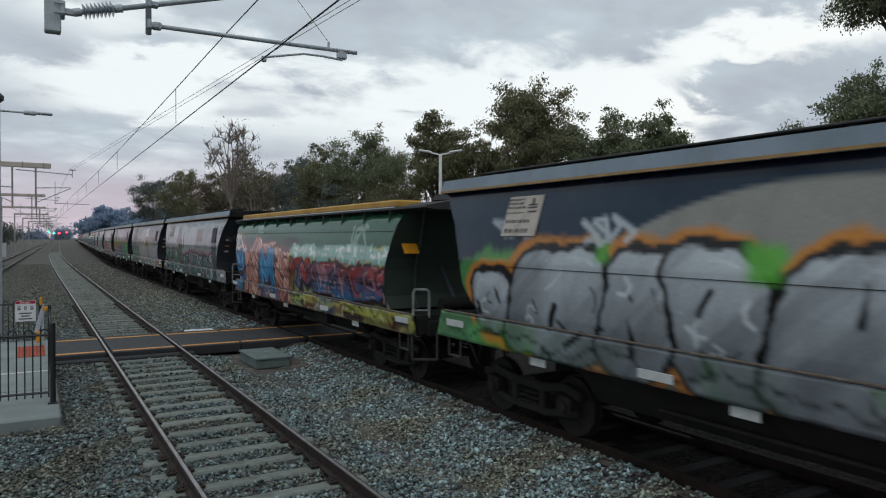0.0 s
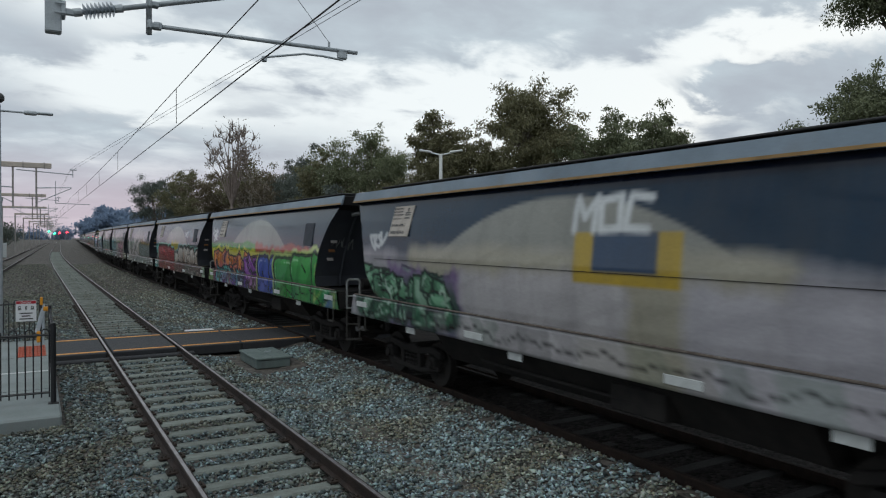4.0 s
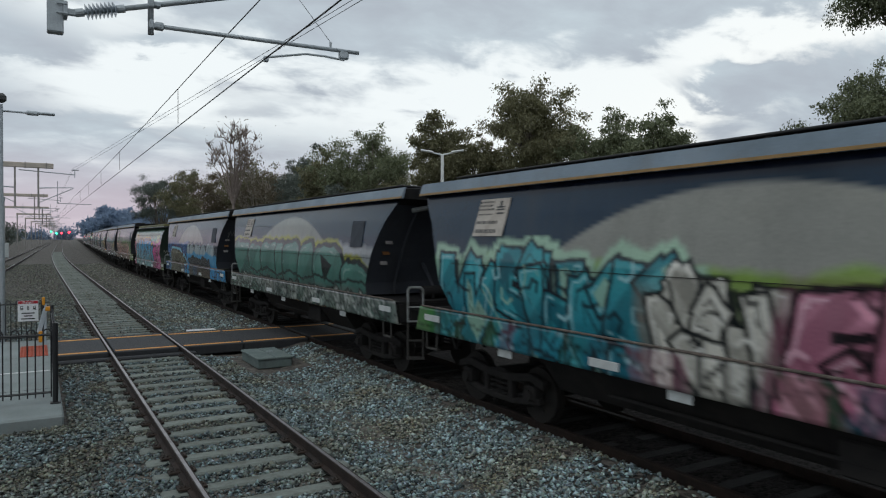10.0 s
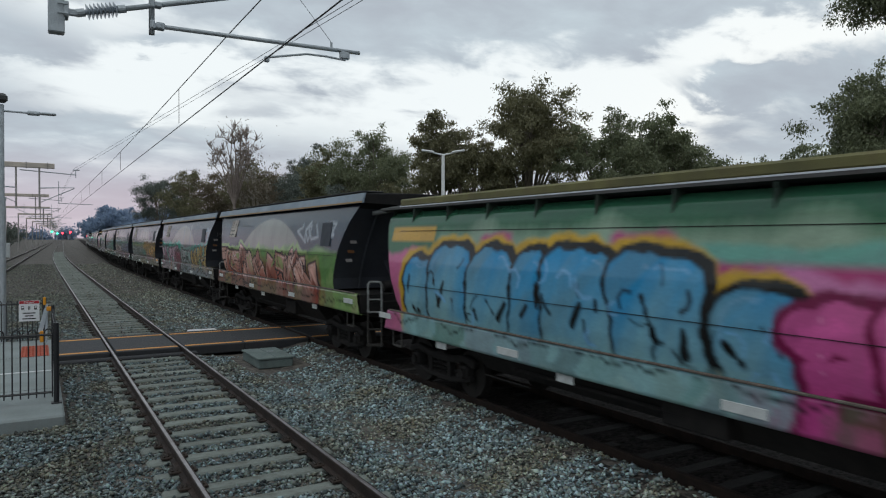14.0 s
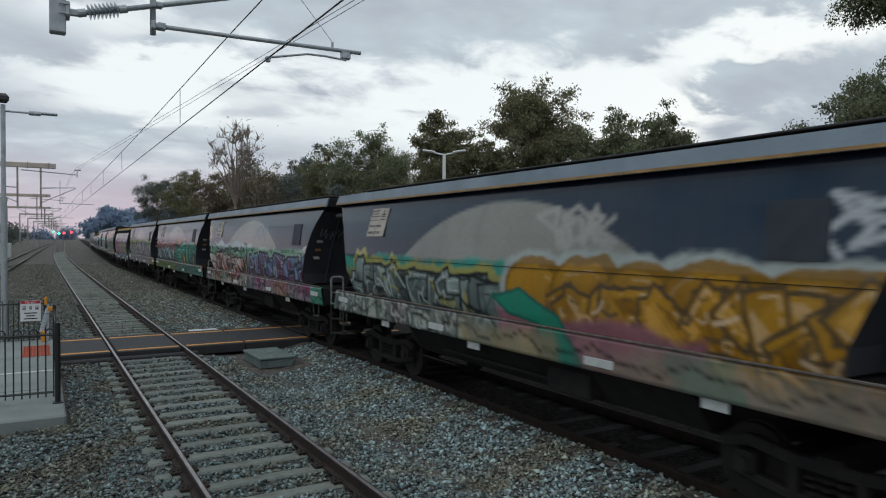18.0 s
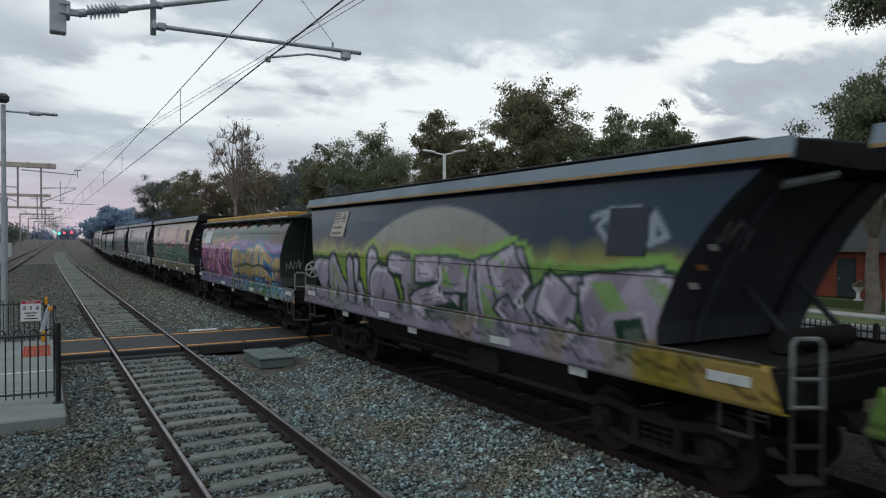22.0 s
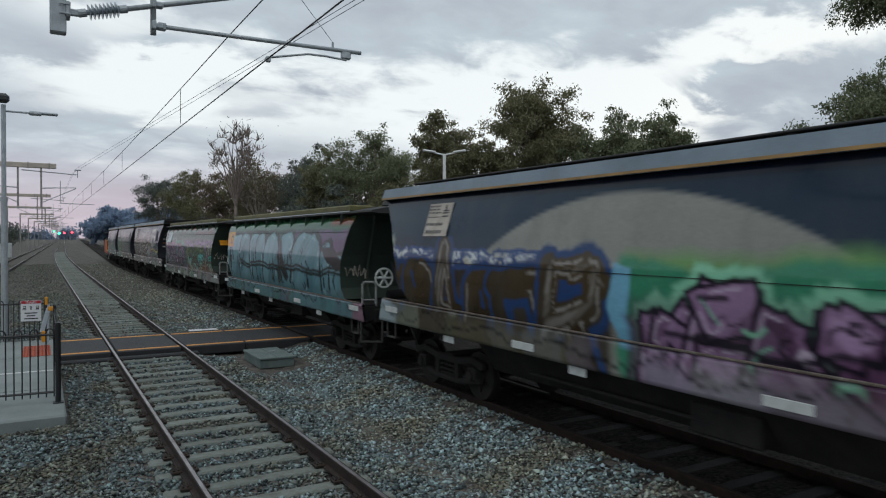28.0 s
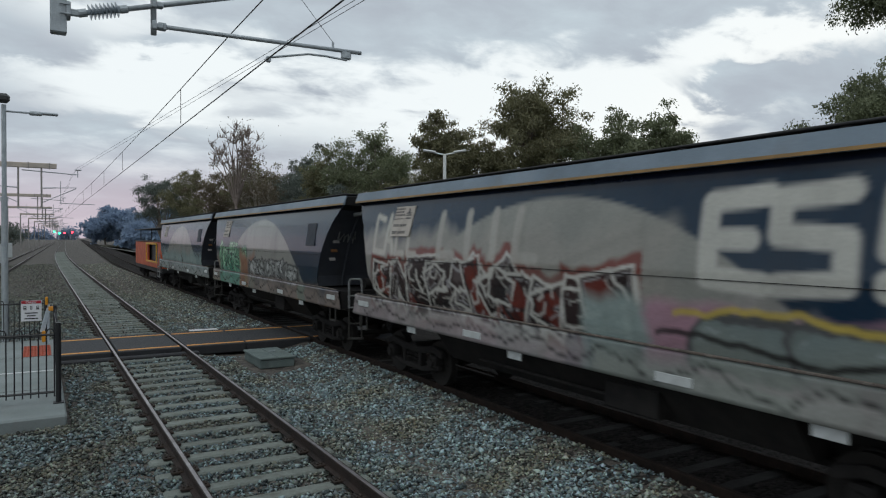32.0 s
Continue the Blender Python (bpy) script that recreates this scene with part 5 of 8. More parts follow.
        21: [(F, 0, 1, 3.36, .02, c("2a5a38"), .15, 3.05), (F, .82, .94, 3.3, .03, c("7a3a22"), .12, 3.1), (F, 0, 1, 3.04, .04, c("3c4a4c"), .1), (F, .76, 1, 3.02, .05, c("6a4a6e"), .1), (F, .63, .68, 3.0, .05, c("6a4a6e"), .1, 2.7), ("bulge", [(.02, .11, 1.1, 2.9), (.10, .20, 1.1, 2.95), (.195, .30, 1.1, 2.98), (.295, .36, 1.1, 2.96), (.355, .42, 1.1, 2.96), (.415, .525, 1.1, 3.0), (.55, .625, 1.1, 2.98), (.63, .79, 1.1, 2.95), (.80, .85, 1.1, 2.7), (.845, .945, 1.1, 2.4)], c("4a7480"), c("7fa4ae"), c("0b0d10"), None),
             (F, 0, .95, 1.5, .08, c("587e82"), .2), ("poly", [(.79, 2.62), (.86, 2.6), (.915, 2.2), (.88, 2.05), (.83, 2.25)], c("14141a"), None, None), ("poly", [(.535, 2.95), (.56, 2.3), (.60, 1.75), (.585, 1.6), (.55, 1.9)], c("14141c"), c("4a6a74"), None), ("wave", .2, .95, 2.05, K, 59), ("wave", .2, .95, 1.95, K, 59), ("rect", .045, .12, 2.50, 3.08, c("d09020")), ("rect", .085, .11, 2.6, 2.95, c("6a4a14")), ("rect", .09, .105, 2.66, 2.88, c("d09020")), (F, .95, 1, 1.4, .1, c("8a6a78"), .1)],
        22: [(F, 0, 1, 3.36, .02, c("3c5a46"), .4, 2.4), (F, .1, .3, 3.34, .05, c("7a3a2c"), .2, 3.12), (F, .36, .47, 3.3, .05, c("6a4030"), .25, 3.0), (F, .5, .62, 3.34, .05, c("7a3a2c"), .2, 3.1), (F, .64, .9, 3.2, .08, c("6f3c34"), .25, 2.9), ("tag", .03, 2.7, .35, c("c2c9c4"), 241), ("tag", .035, 2.4, .3, c("c2c9c4"), 242), (F, .05, .47, 2.62, .12, c("449a80"), .2), (F, .44, 1, 2.66, .1, c("6f5a84"), .3), (P, .08, .45, 1.35, 2.52, 6, c("5a2c5c"), c("96688e"), c("140c18"), c("4fa890"), .2),
             (P, .49, .95, 1.15, 2.45, 6, c("247a84"), c("6a7432"), c("203830"), c("8f74a0"), .21), (P, .55, .93, 1.3, 2.1, 5, c("b5603a"), c("2f9a92"), c("2a3a34"), None, .12), ("wave", .12, .48, 1.9, c("b5a9b5"), 61, .016), (F, 0, 1, 1.4, .05, c("8f958c"), .3)],
        23: [(F, 0, .66, 2.95, .2, c("98948c"), .3), (F, .84, 1, 3.4, .05, c("1d3558"), .1), (F, 0, 1, 2.05, .2, c("a09896"), .3), (P, .10, .59, 1.5, 2.38, 7, c("261c1c"), c("3a2a28"), c("c4c0b8"), c("742c1e"), .17), (F, .55, .66, 2.1, .12, c("9aa8a4"), .2), (F, .63, 1, 2.12, .1, c("b38a98"), .15), ("bulge", [(.68, .77, 1.5, 1.98), (.765, .88, 1.5, 1.98)], c("8a8f88"), c("7f8a88"), c("5a5a5a"), None, 0), ("wave", .66, 1, 2.06, c("c9b05a"), 26), ("wave", .64, 1, 1.75, c("26211f"), 63), (F, .55, 1, 1.5, .1, c("a3a8a0"), .3), (F, 0, .55, 1.5, .1, c("a59a9a"), .3),
             ("glyph", .085, 2.55, .75, .40, c("b9b4a8"), .06, "CALL"), ("glyph", .28, 2.55, .7, .6, c("a9a59c"), .09, "LIIL"), ("glyph", .692, 2.4, .88, .64, c("c9c6bd"), .12, "ES!")],
        24: [(P, .1, .36, 1.45, 2.55, 5, c("3f8f72"), c("8ab58f"), c("2a5a48"), None, .12), (F, 0, .38, 1.65, .1, c("6f9f8f"), .3), (F, .32, .46, 2.3, .3, c("9a6a52"), .3), (P, .42, .75, 1.5, 2.1, 6, c("8a8a88"), c("9fa09c"), c("4a4a4a"), None, .08), (F, .4, 1, 1.55, .1, c("8f8078"), .3), (F, .0, .1, 2.2, .1, c("8f7f75"), .4)],
        25: [(F, 0, 1, 2.1, .15, c("8fa3a0"), .4), (F, .1, .8, 1.9, .1, c("9fb0ad"), .3), ("line", .4, 1.3, 1.9, c("46545a"), 33), ("line", .55, 1.3, 2.0, c("46545a"), 34), (F, 0, 1, 1.5, .05, c("a3a7a5"), .3)],
    }
    return table.get(i, [])


def coat(i, kind, y, z, L):
    """The colour of a wagon's side at places (y along, z up)."""
    green = kind == "B"
    base = np.array(GREEN if green else NAVY)
    col = np.tile(base, (len(y), 1))
    if green:
        col = blend(col, 0.4 * np.clip((3.2 - z) / 1.0, 0, 1) * (0.6 + 0.4 * wob(y, i, 0.5)), GREENLT)
    else:
        col = col * (1 + 0.10 * wob(y, i + 40, 0.8)[:, None])
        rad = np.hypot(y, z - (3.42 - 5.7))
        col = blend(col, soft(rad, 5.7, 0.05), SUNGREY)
        # shade of the eave recess painted as a dark navy stripe
        col = blend(col, soft(3.50 - z, 0.0, 0.03), pick("12182a"))
    for k, lay in enumerate(layers_of(i)):
        what = lay[0]
        seed = 1000 * i + 17 * k
        if what == "fill":
            u0, u1, zt, amp, paint, sf = lay[1:7]
            ya, yb = (0.5 - u1) * L, (0.5 - u0) * L
            m = soft(z, zt + amp * wob(y, seed, 2.2), sf)
            edge = 0.1 + sf * 0.5
            m = m * np.clip((y - ya) / edge + 0.5 + 0.4 * wob(z, seed + 2, 6), 0, 1) * np.clip((yb - y) / edge + 0.5 + 0.4 * wob(z, seed + 4, 6), 0, 1)
            if len(lay) > 7:
                m = m * np.clip((z - lay[7]) / 0.1, 0, 1)
            col = blend(col, 0.93 * m, paint)
            col = blend(col, 0.25 * m * np.clip(wob(y + 3 * z, seed + 8, 4), 0, 1), tuple(v * 0.5 for v in paint))
        elif what == "piece":
            col = paint_piece(col, y, z, L, *lay[1:], seed)
        elif what == "bulge":
            rows, fa, fb, line, halo = lay[1:6]
            inner = lay[6] if len(lay) > 6 else 1
            r = np.random.default_rng(seed)
            fits = []
            for u0, u1, z0, z1 in rows:
                yc, hw_ = (0.5 - (u0 + u1) / 2) * L, (u1 - u0) / 2 * L * 1.04
                state = int(r.integers(1 << 30))
                fits.append([fat_form(y + dy, z + dz, yc, hw_, z0, z1, np.random.default_rng(state)) + 0.05 * wob(y + 1.3 * z, seed + state % 97, 4) + 0.015 * wob(y - z, seed, 12) for dy, dz in ((0, 0), (0.10, -0.05))] + [yc, hw_, z0, z1])
            for d, e, *_ in fits if halo is not None else ():
                col = blend(col, soft(d, 0.20, 0.08), halo)
            for k, (d, e, yc, hw_, z0, z1) in enumerate(fits):
                col = blend(col, soft(np.minimum(d, e), 0.07, 0.035), line)
                tone = np.clip((z - z0) / (z1 - z0) + 0.35 * wob(y + 0.5 * z, seed + k, 2.2), 0, 1)[:, None]
                m = soft(d, 0.0, 0.04)[:, None]
                col = col * (1 - m) + m * (np.array(fa)[None] * (1 - tone) + np.array(fb)[None] * tone)
                glint = soft(np.abs(d + 0.11 + 0.03 * wob(y, seed + k, 5)), 0.018, 0.03) * (z > z0 + 0.55 * (z1 - z0)) * (wob(y * 1.5 + z, seed + 3 * k, 4) > 0.1)
                col = blend(col, 0.6 * glint, tuple(min(1, 0.25 + 0.9 * v) for v in fb))
                shade = np.clip(2.5 * wob(y * 0.8 + z, seed + 5 * k, 3) - 0.4, 0, 1) * m[:, 0]
                col = blend(col, 0.35 * shade, tuple(0.55 * v for v in fa))
            if inner:
                inside = np.min([f[0] for f in fits], axis=0) < 0.03
                ys = [f[2] for f in fits]
                for k, (d, e, yc, hw_, z0, z1) in enumerate(fits):
                    for q in range(3):
                        zc = z0 + (z1 - z0) * r.uniform(0.1, 0.62)
                        y1 = yc + hw_ * r.uniform(-0.8, 0.8)
                        cut = seg_dist(y, z, (y1, zc), (y1 + hw_ * r.uniform(-0.35, 0.35), zc + (z1 - z0) * r.uniform(0.08, 0.3)))
                        wid = r.uniform(0.02, 0.07) * (1.2 - (z - z0) / (z1 - z0))
                        col = blend(col, inside * soft(cut + 0.03 * wob(y + z, seed + k + q, 9), wid, 0.035), line)
                col = squiggles(col, y, z, min(ys) - 0.4, max(ys) + 0.4, min(f[4] for f in fits), max(f[5] for f in fits) - 0.3, 4 * len(fits), (line, tuple(min(1, 0.2 + v) for v in fb)), r, inside)
        elif what == "poly":
            pts, paint, rim, outer = lay[1:]
            d = poly_dist(y, z, [((0.5 - pu) * L, pz) for pu, pz in pts]) + 0.02 * wob(y + z, seed, 7)
            if outer is not None:
                col = blend(col, soft(d, 0.20, 0.04), outer)
            if rim is not None:
                col = blend(col, soft(d, 0.12 if outer is not None else 0.05, 0.03), rim)
            col = blend(col, soft(d, 0.0, 0.03), paint)
        elif what == "tag":
            col = paint_scribble(col, y, z, L, *lay[1:5], seed)
        elif what == "rect":
            u0, u1, z0, z1, paint = lay[1:]
            ya, yb = (0.5 - u1) * L, (0.5 - u0) * L
            m = np.clip((y - ya) / 0.05, 0, 1) * np.clip((yb - y) / 0.05, 0, 1) * np.clip((z - z0) / 0.05, 0, 1) * np.clip((z1 - z) / 0.05, 0, 1)
            col = blend(col, m, paint)
        elif what == "wave":
            u0, u1, zc, paint, ws = lay[1:6]
            thin = lay[6] if len(lay) > 6 else 0.035
            m = soft(np.abs(z - zc - 0.10 * wob(y, ws, 2.0)), thin, 0.04) * (y < (0.5 - u0) * L) * (y > (0.5 - u1) * L)
            col = blend(col, 0.9 * m, paint)
        elif what == "line":
            u, z0, z1, paint, ws = lay[1:]
            m = soft(np.abs(y - (0.5 - u) * L - 0.18 * wob(z, ws, 3.0)), 0.07, 0.06) * (z > z0) * (z < z1)
            col = blend(col, 0.9 * m, paint)
        elif what == "glyph":
            u, z0, h, w, paint, fat, word = lay[1:]
            col = paint_strokes(col, y, z, L, u, z0, h, w, paint, fat, [GL[ch] for ch in word], 0.9)
    # the sill carries ends of letters and older coats in patches
    pal = [lay[5] for lay in layers_of(i) if lay[0] == "fill"] + [lay[q] for lay in layers_of(i) if lay[0] == "piece" for q in (6, 7)] + [(0.06, 0.06, 0.07), (0.12, 0.12, 0.13)]
    # patch colours dimmed to paint in the shade low on the side
    pal = [tuple(0.6 * v for v in q) for q in pal]
    r = np.random.default_rng(77 + i)
    low = np.clip(((1.42 if green else 1.62) - z) / 0.06, 0, 1)
    pos = -L / 2
    while pos < L / 2:
        w = r.uniform(0.25, 1.1)
        edge = pos + 0.12 * wob(z, int(r.integers(1000)), 9)
        m = np.clip((y - edge) / 0.05, 0, 1) * np.clip((edge + w - y) / 0.05, 0, 1) * low
        col = blend(col, r.uniform(0.05, 0.45) * m, pal[r.integers(len(pal))])
        pos += w * r.uniform(0.6, 1.2)
    col = blend(col, 0.8 * low * soft(np.abs(wob(y, i + 95, 3.0) * 0.16 + 1.36 - z), 0.02, 0.035), K)
    # grime, rust runs, weathered patches
    g = np.clip(wob(y * 1.0, i + 90, 3.0) * 0.5 + wob(z * 2 + y, i + 91, 1.0) * 0.5, 0, 1)
    col = blend(col, 0.22 * g, (0.05, 0.052, 0.052))
    grey = col.mean(axis=1, keepdims=True)
    col = (col * 1.04 - grey * 0.04) * 1.0
    # faded streaks running down the sheet
    streak = np.clip(wob(y, i + 92, 9.0) * 0.8, 0, 1) * np.clip((3.4 - z) / 1.5, 0.2, 1)
    col = blend(col, 0.10 * streak, (0.18, 0.19, 0.19))
    return np.clip(col, 0.004, 0.9)


def painted(name, Y, Z, X, i, kind, L):
    """A painted sheet over a grid of places; shapes of the arrays (rows, columns)."""
    r, c = Y.shape
    v = np.stack([X, Y, Z], -1).reshape(-1, 3)
    q = np.arange(r * c).reshape(r, c)
    f = np.stack([q[:-1, :-1], q[1:, :-1], q[1:, 1:], q[:-1, 1:]], -1).reshape(-1, 4)
    me = bpy.data.meshes.new(name)
    me.vertices.add(len(v))
    me.vertices.foreach_set("co", v.ravel())
    me.loops.add(len(f) * 4)
    me.loops.foreach_set("vertex_index", f.ravel())
    me.polygons.add(len(f))
    me.polygons.foreach_set("loop_start", np.arange(0, len(f) * 4, 4))
    me.polygons.foreach_set("use_smooth", np.ones(len(f), bool))
    me.update(calc_edges=True)
    a = me.color_attributes.new("paint", "FLOAT_COLOR", "POINT")
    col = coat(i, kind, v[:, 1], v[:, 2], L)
    a.data.foreach_set("color", np.concatenate([col, np.ones((len(col), 1))], 1).astype(np.float32).ravel())
    me.materials.append(M["wagon"])
    return me


KEEP = {}


def shared(key, make, material):
    if key not in KEEP:
        bm = make()
        me = bpy.data.meshes.new(key)
        bm.to_mesh(me)
        bm.free()
        me.materials.append(material)
        KEEP[key] = me
    return KEEP[key]


def bogie_bm():
    bm = bmesh.new()
    for sx in (-0.92, 0.92):
        # cast side frame: arched top beam, dipped tension bar, pedestal jaws
        top = [(-1.15, 0.62), (-0.85, 0.70), (-0.35, 0.62), (0.35, 0.62), (0.85, 0.70), (1.15, 0.62)]
        bot = [(-1.05, 0.36), (-0.45, 0.26), (0.45, 0.26), (1.05, 0.36)]
        for pts, h in ((top, 0.13), (bot, 0.10)):
            for (a, za), (b, zb) in zip(pts, pts[1:]):
                ang = math.atan2(zb - za, b - a)
                box(bm, (sx, (a + b) / 2, (za + zb) / 2), (0.12, math.hypot(b - a, zb - za) + 0.06, h), 0.02, Matrix.Rotation(ang, 4, "X"))
        for yy in (-0.34, 0.34):
            box(bm, (sx, yy, 0.45), (0.13, 0.12, 0.36), 0.02)
        for yy in (-0.88, 0.88):
            box(bm, (sx, yy, 0.46), (0.2, 0.26, 0.24), 0.03)
            rod(bm, (sx - 0.14 if sx < 0 else sx + 0.14, yy, 0.44), (sx, yy, 0.44), 0.09, seg=10)
        for k in (-0.16, 0.0, 0.16):
            for zz in (0.34, 0.42, 0.50, 0.58):
                rod(bm, (sx, k, zz - 0.018), (sx, k, zz + 0.018), 0.07, seg=8)
    box(bm, (0, 0, 0.62), (1.9, 0.3, 0.2), 0.03)
    return bm


def wheel_bm():
    bm = bmesh.new()
    for sx in (-0.752, 0.752):
        s = 1 if sx > 0 else -1
        rod(bm, (sx - 0.065 * s, 0, 0), (sx - 0.04 * s, 0, 0), 0.452, seg=24)
        rod(bm, (sx - 0.04 * s, 0, 0), (sx + 0.06 * s, 0, 0), 0.425, seg=24)
        rod(bm, (sx + 0.05 * s, 0, 0), (sx + 0.085 * s, 0, 0), 0.14, seg=12)
        for k in range(6):
            a = k * math.pi / 3
            box(bm, (sx + 0.064 * s, 0.25 * math.cos(a), 0.25 * math.sin(a)), (0.018, 0.05, 0.05), 0)
    rod(bm, (-0.9, 0, 0), (0.9, 0, 0), 0.07, seg=10)
    return bm


def handwheel_bm():
    bm = bmesh.new()
    n = 18
    ring = [(0.21 * math.cos(2 * math.pi * k / n), 0, 0.21 * math.sin(2 * math.pi * k / n)) for k in range(n + 1)]
    rods(ring, 0.022, 6, bm)
    for k in range(6):
        a = k * math.pi / 3
        rod(bm, (0, 0, 0), (0.21 * math.cos(a), 0, 0.21 * math.sin(a)), 0.024, seg=5)
    rod(bm, (0, -0.05, 0), (0, 0.25, 0), 0.03, seg=8)
    return bm


def grab_bm():
    bm = bmesh.new()
    for yy in (-0.15, 0.15):
        rod(bm, (0, yy, 1.18), (0, yy, 1.82), 0.024, seg=6)
        rod(bm, (0, yy, 1.81), (0, math.copysign(0.11, yy), 1.87), 0.024, seg=6)
    rod(bm, (0, -0.115, 1.87), (0, 0.115, 1.87), 0.024, seg=6)
    rod(bm, (0, -0.15, 1.48), (0, 0.15, 1.48), 0.018, seg=6)
    rod(bm, (0, -0.15, 1.2), (0, 0.15, 1.2), 0.018, seg=6)
    return bm


def stirrup_bm():
    bm = bmesh.new()
    for yy in (-0.15, 0.15):
        rod(bm, (0, yy, 0.44), (0, yy, 1.2), 0.02, seg=6)
    for zz in (0.46, 0.82):
        box(bm, (0, 0, zz), (0.06, 0.32, 0.03), 0)
    box(bm, (0.12, 0, 0.45), (0.26, 0.36, 0.025), 0)
    return bm


def side_step_bm():
    bm = rods([(0, -0.18, 0.10), (0, -0.18, -0.30), (0, 0.18, -0.30), (0, 0.18, 0.10)], 0.018, 6)
    box(bm, (0.03, 0, -0.30), (0.09, 0.36, 0.02), 0)
    return bm


def coupler_bm():
    bm = bmesh.new()
    box(bm, (0, 0, 0.9), (0.24, 0.7, 0.22), 0.04)
    box(bm, (0.06, -0.3, 0.9), (0.3, 0.26, 0.3), 0.05)
    return bm


def chute_bm():
    bm = bmesh.new()
    bmesh.ops.create_cone(bm, cap_ends=True, segments=4, radius1=0.55, radius2=1.25, depth=0.62, matrix=Matrix.Translation((0, 0, 0.86)) @ Matrix.Rotation(math.pi / 4, 4, "Z"))
    box(bm, (0, 0, 0.52), (0.9, 0.8, 0.09), 0.02)
    return bm


def lettering_bm(seed):
    r = np.random.default_rng(seed)
    bm = bmesh.new()
    for zz, hgt in ((0.25, 0.03), (0.19, 0.03), (0.13, 0.03), (0.05, 0.022), (-0.08, 0.05), (-0.22, 0.06)):
        yy = 0.36
        while yy > -0.02 if zz > 0 else yy > -0.2:
            w = r.uniform(0.025, 0.07)
            box(bm, (0, yy - w / 2, zz), (0.004, w, hgt), 0)
            yy -= w + 0.035
    for zz in (0.16, 0.12, 0.06):
        box(bm, (0, -0.22, zz), (0.004, 0.2, 0.025), 0)
    box(bm, (0, -0.22, 0.21), (0.004, 0.05, 0.09), 0)
    return bm


WAGONS = []
WHEELS = []
B_TYPES = {1: "roof_yellow", 10: "roof_green", 17: "roof_yellow", 21: "roof_green", 22: "roof_green"}
LOOKS = {0: "big silver, black and orange lettering", 1: "pink, blue and red lettering", 2: "pale grey overspray and black marks", 3: "green lettering and pale lilac patches",
         4: "purple, orange, blue and green lettering", 5: "red and brown bubble lettering", 6: "white outlined lettering and a yellow band", 7: "teal and pink lettering", 8: "pale sea-green lettering",
         9: "brown and sky-blue lettering", 10: "bright blue and pink lettering", 11: "coral red lettering", 12: "pink, grey and ochre lettering", 13: "teal and mustard lettering", 14: "white, green and plum lettering",
         15: "maroon, teal and orange lettering", 16: "lilac lettering on yellow-green", 17: "magenta and sand lettering", 18: "tan overspray and teal lettering", 19: "pale grey overspray", 20: "brown and purple lettering on green",
         21: "large pale blue lettering", 22: "multicoloured lettering on purple", 23: "cream block lettering and dark red forms", 24: "green leaf-like lettering", 25: "faded pale overspray"}


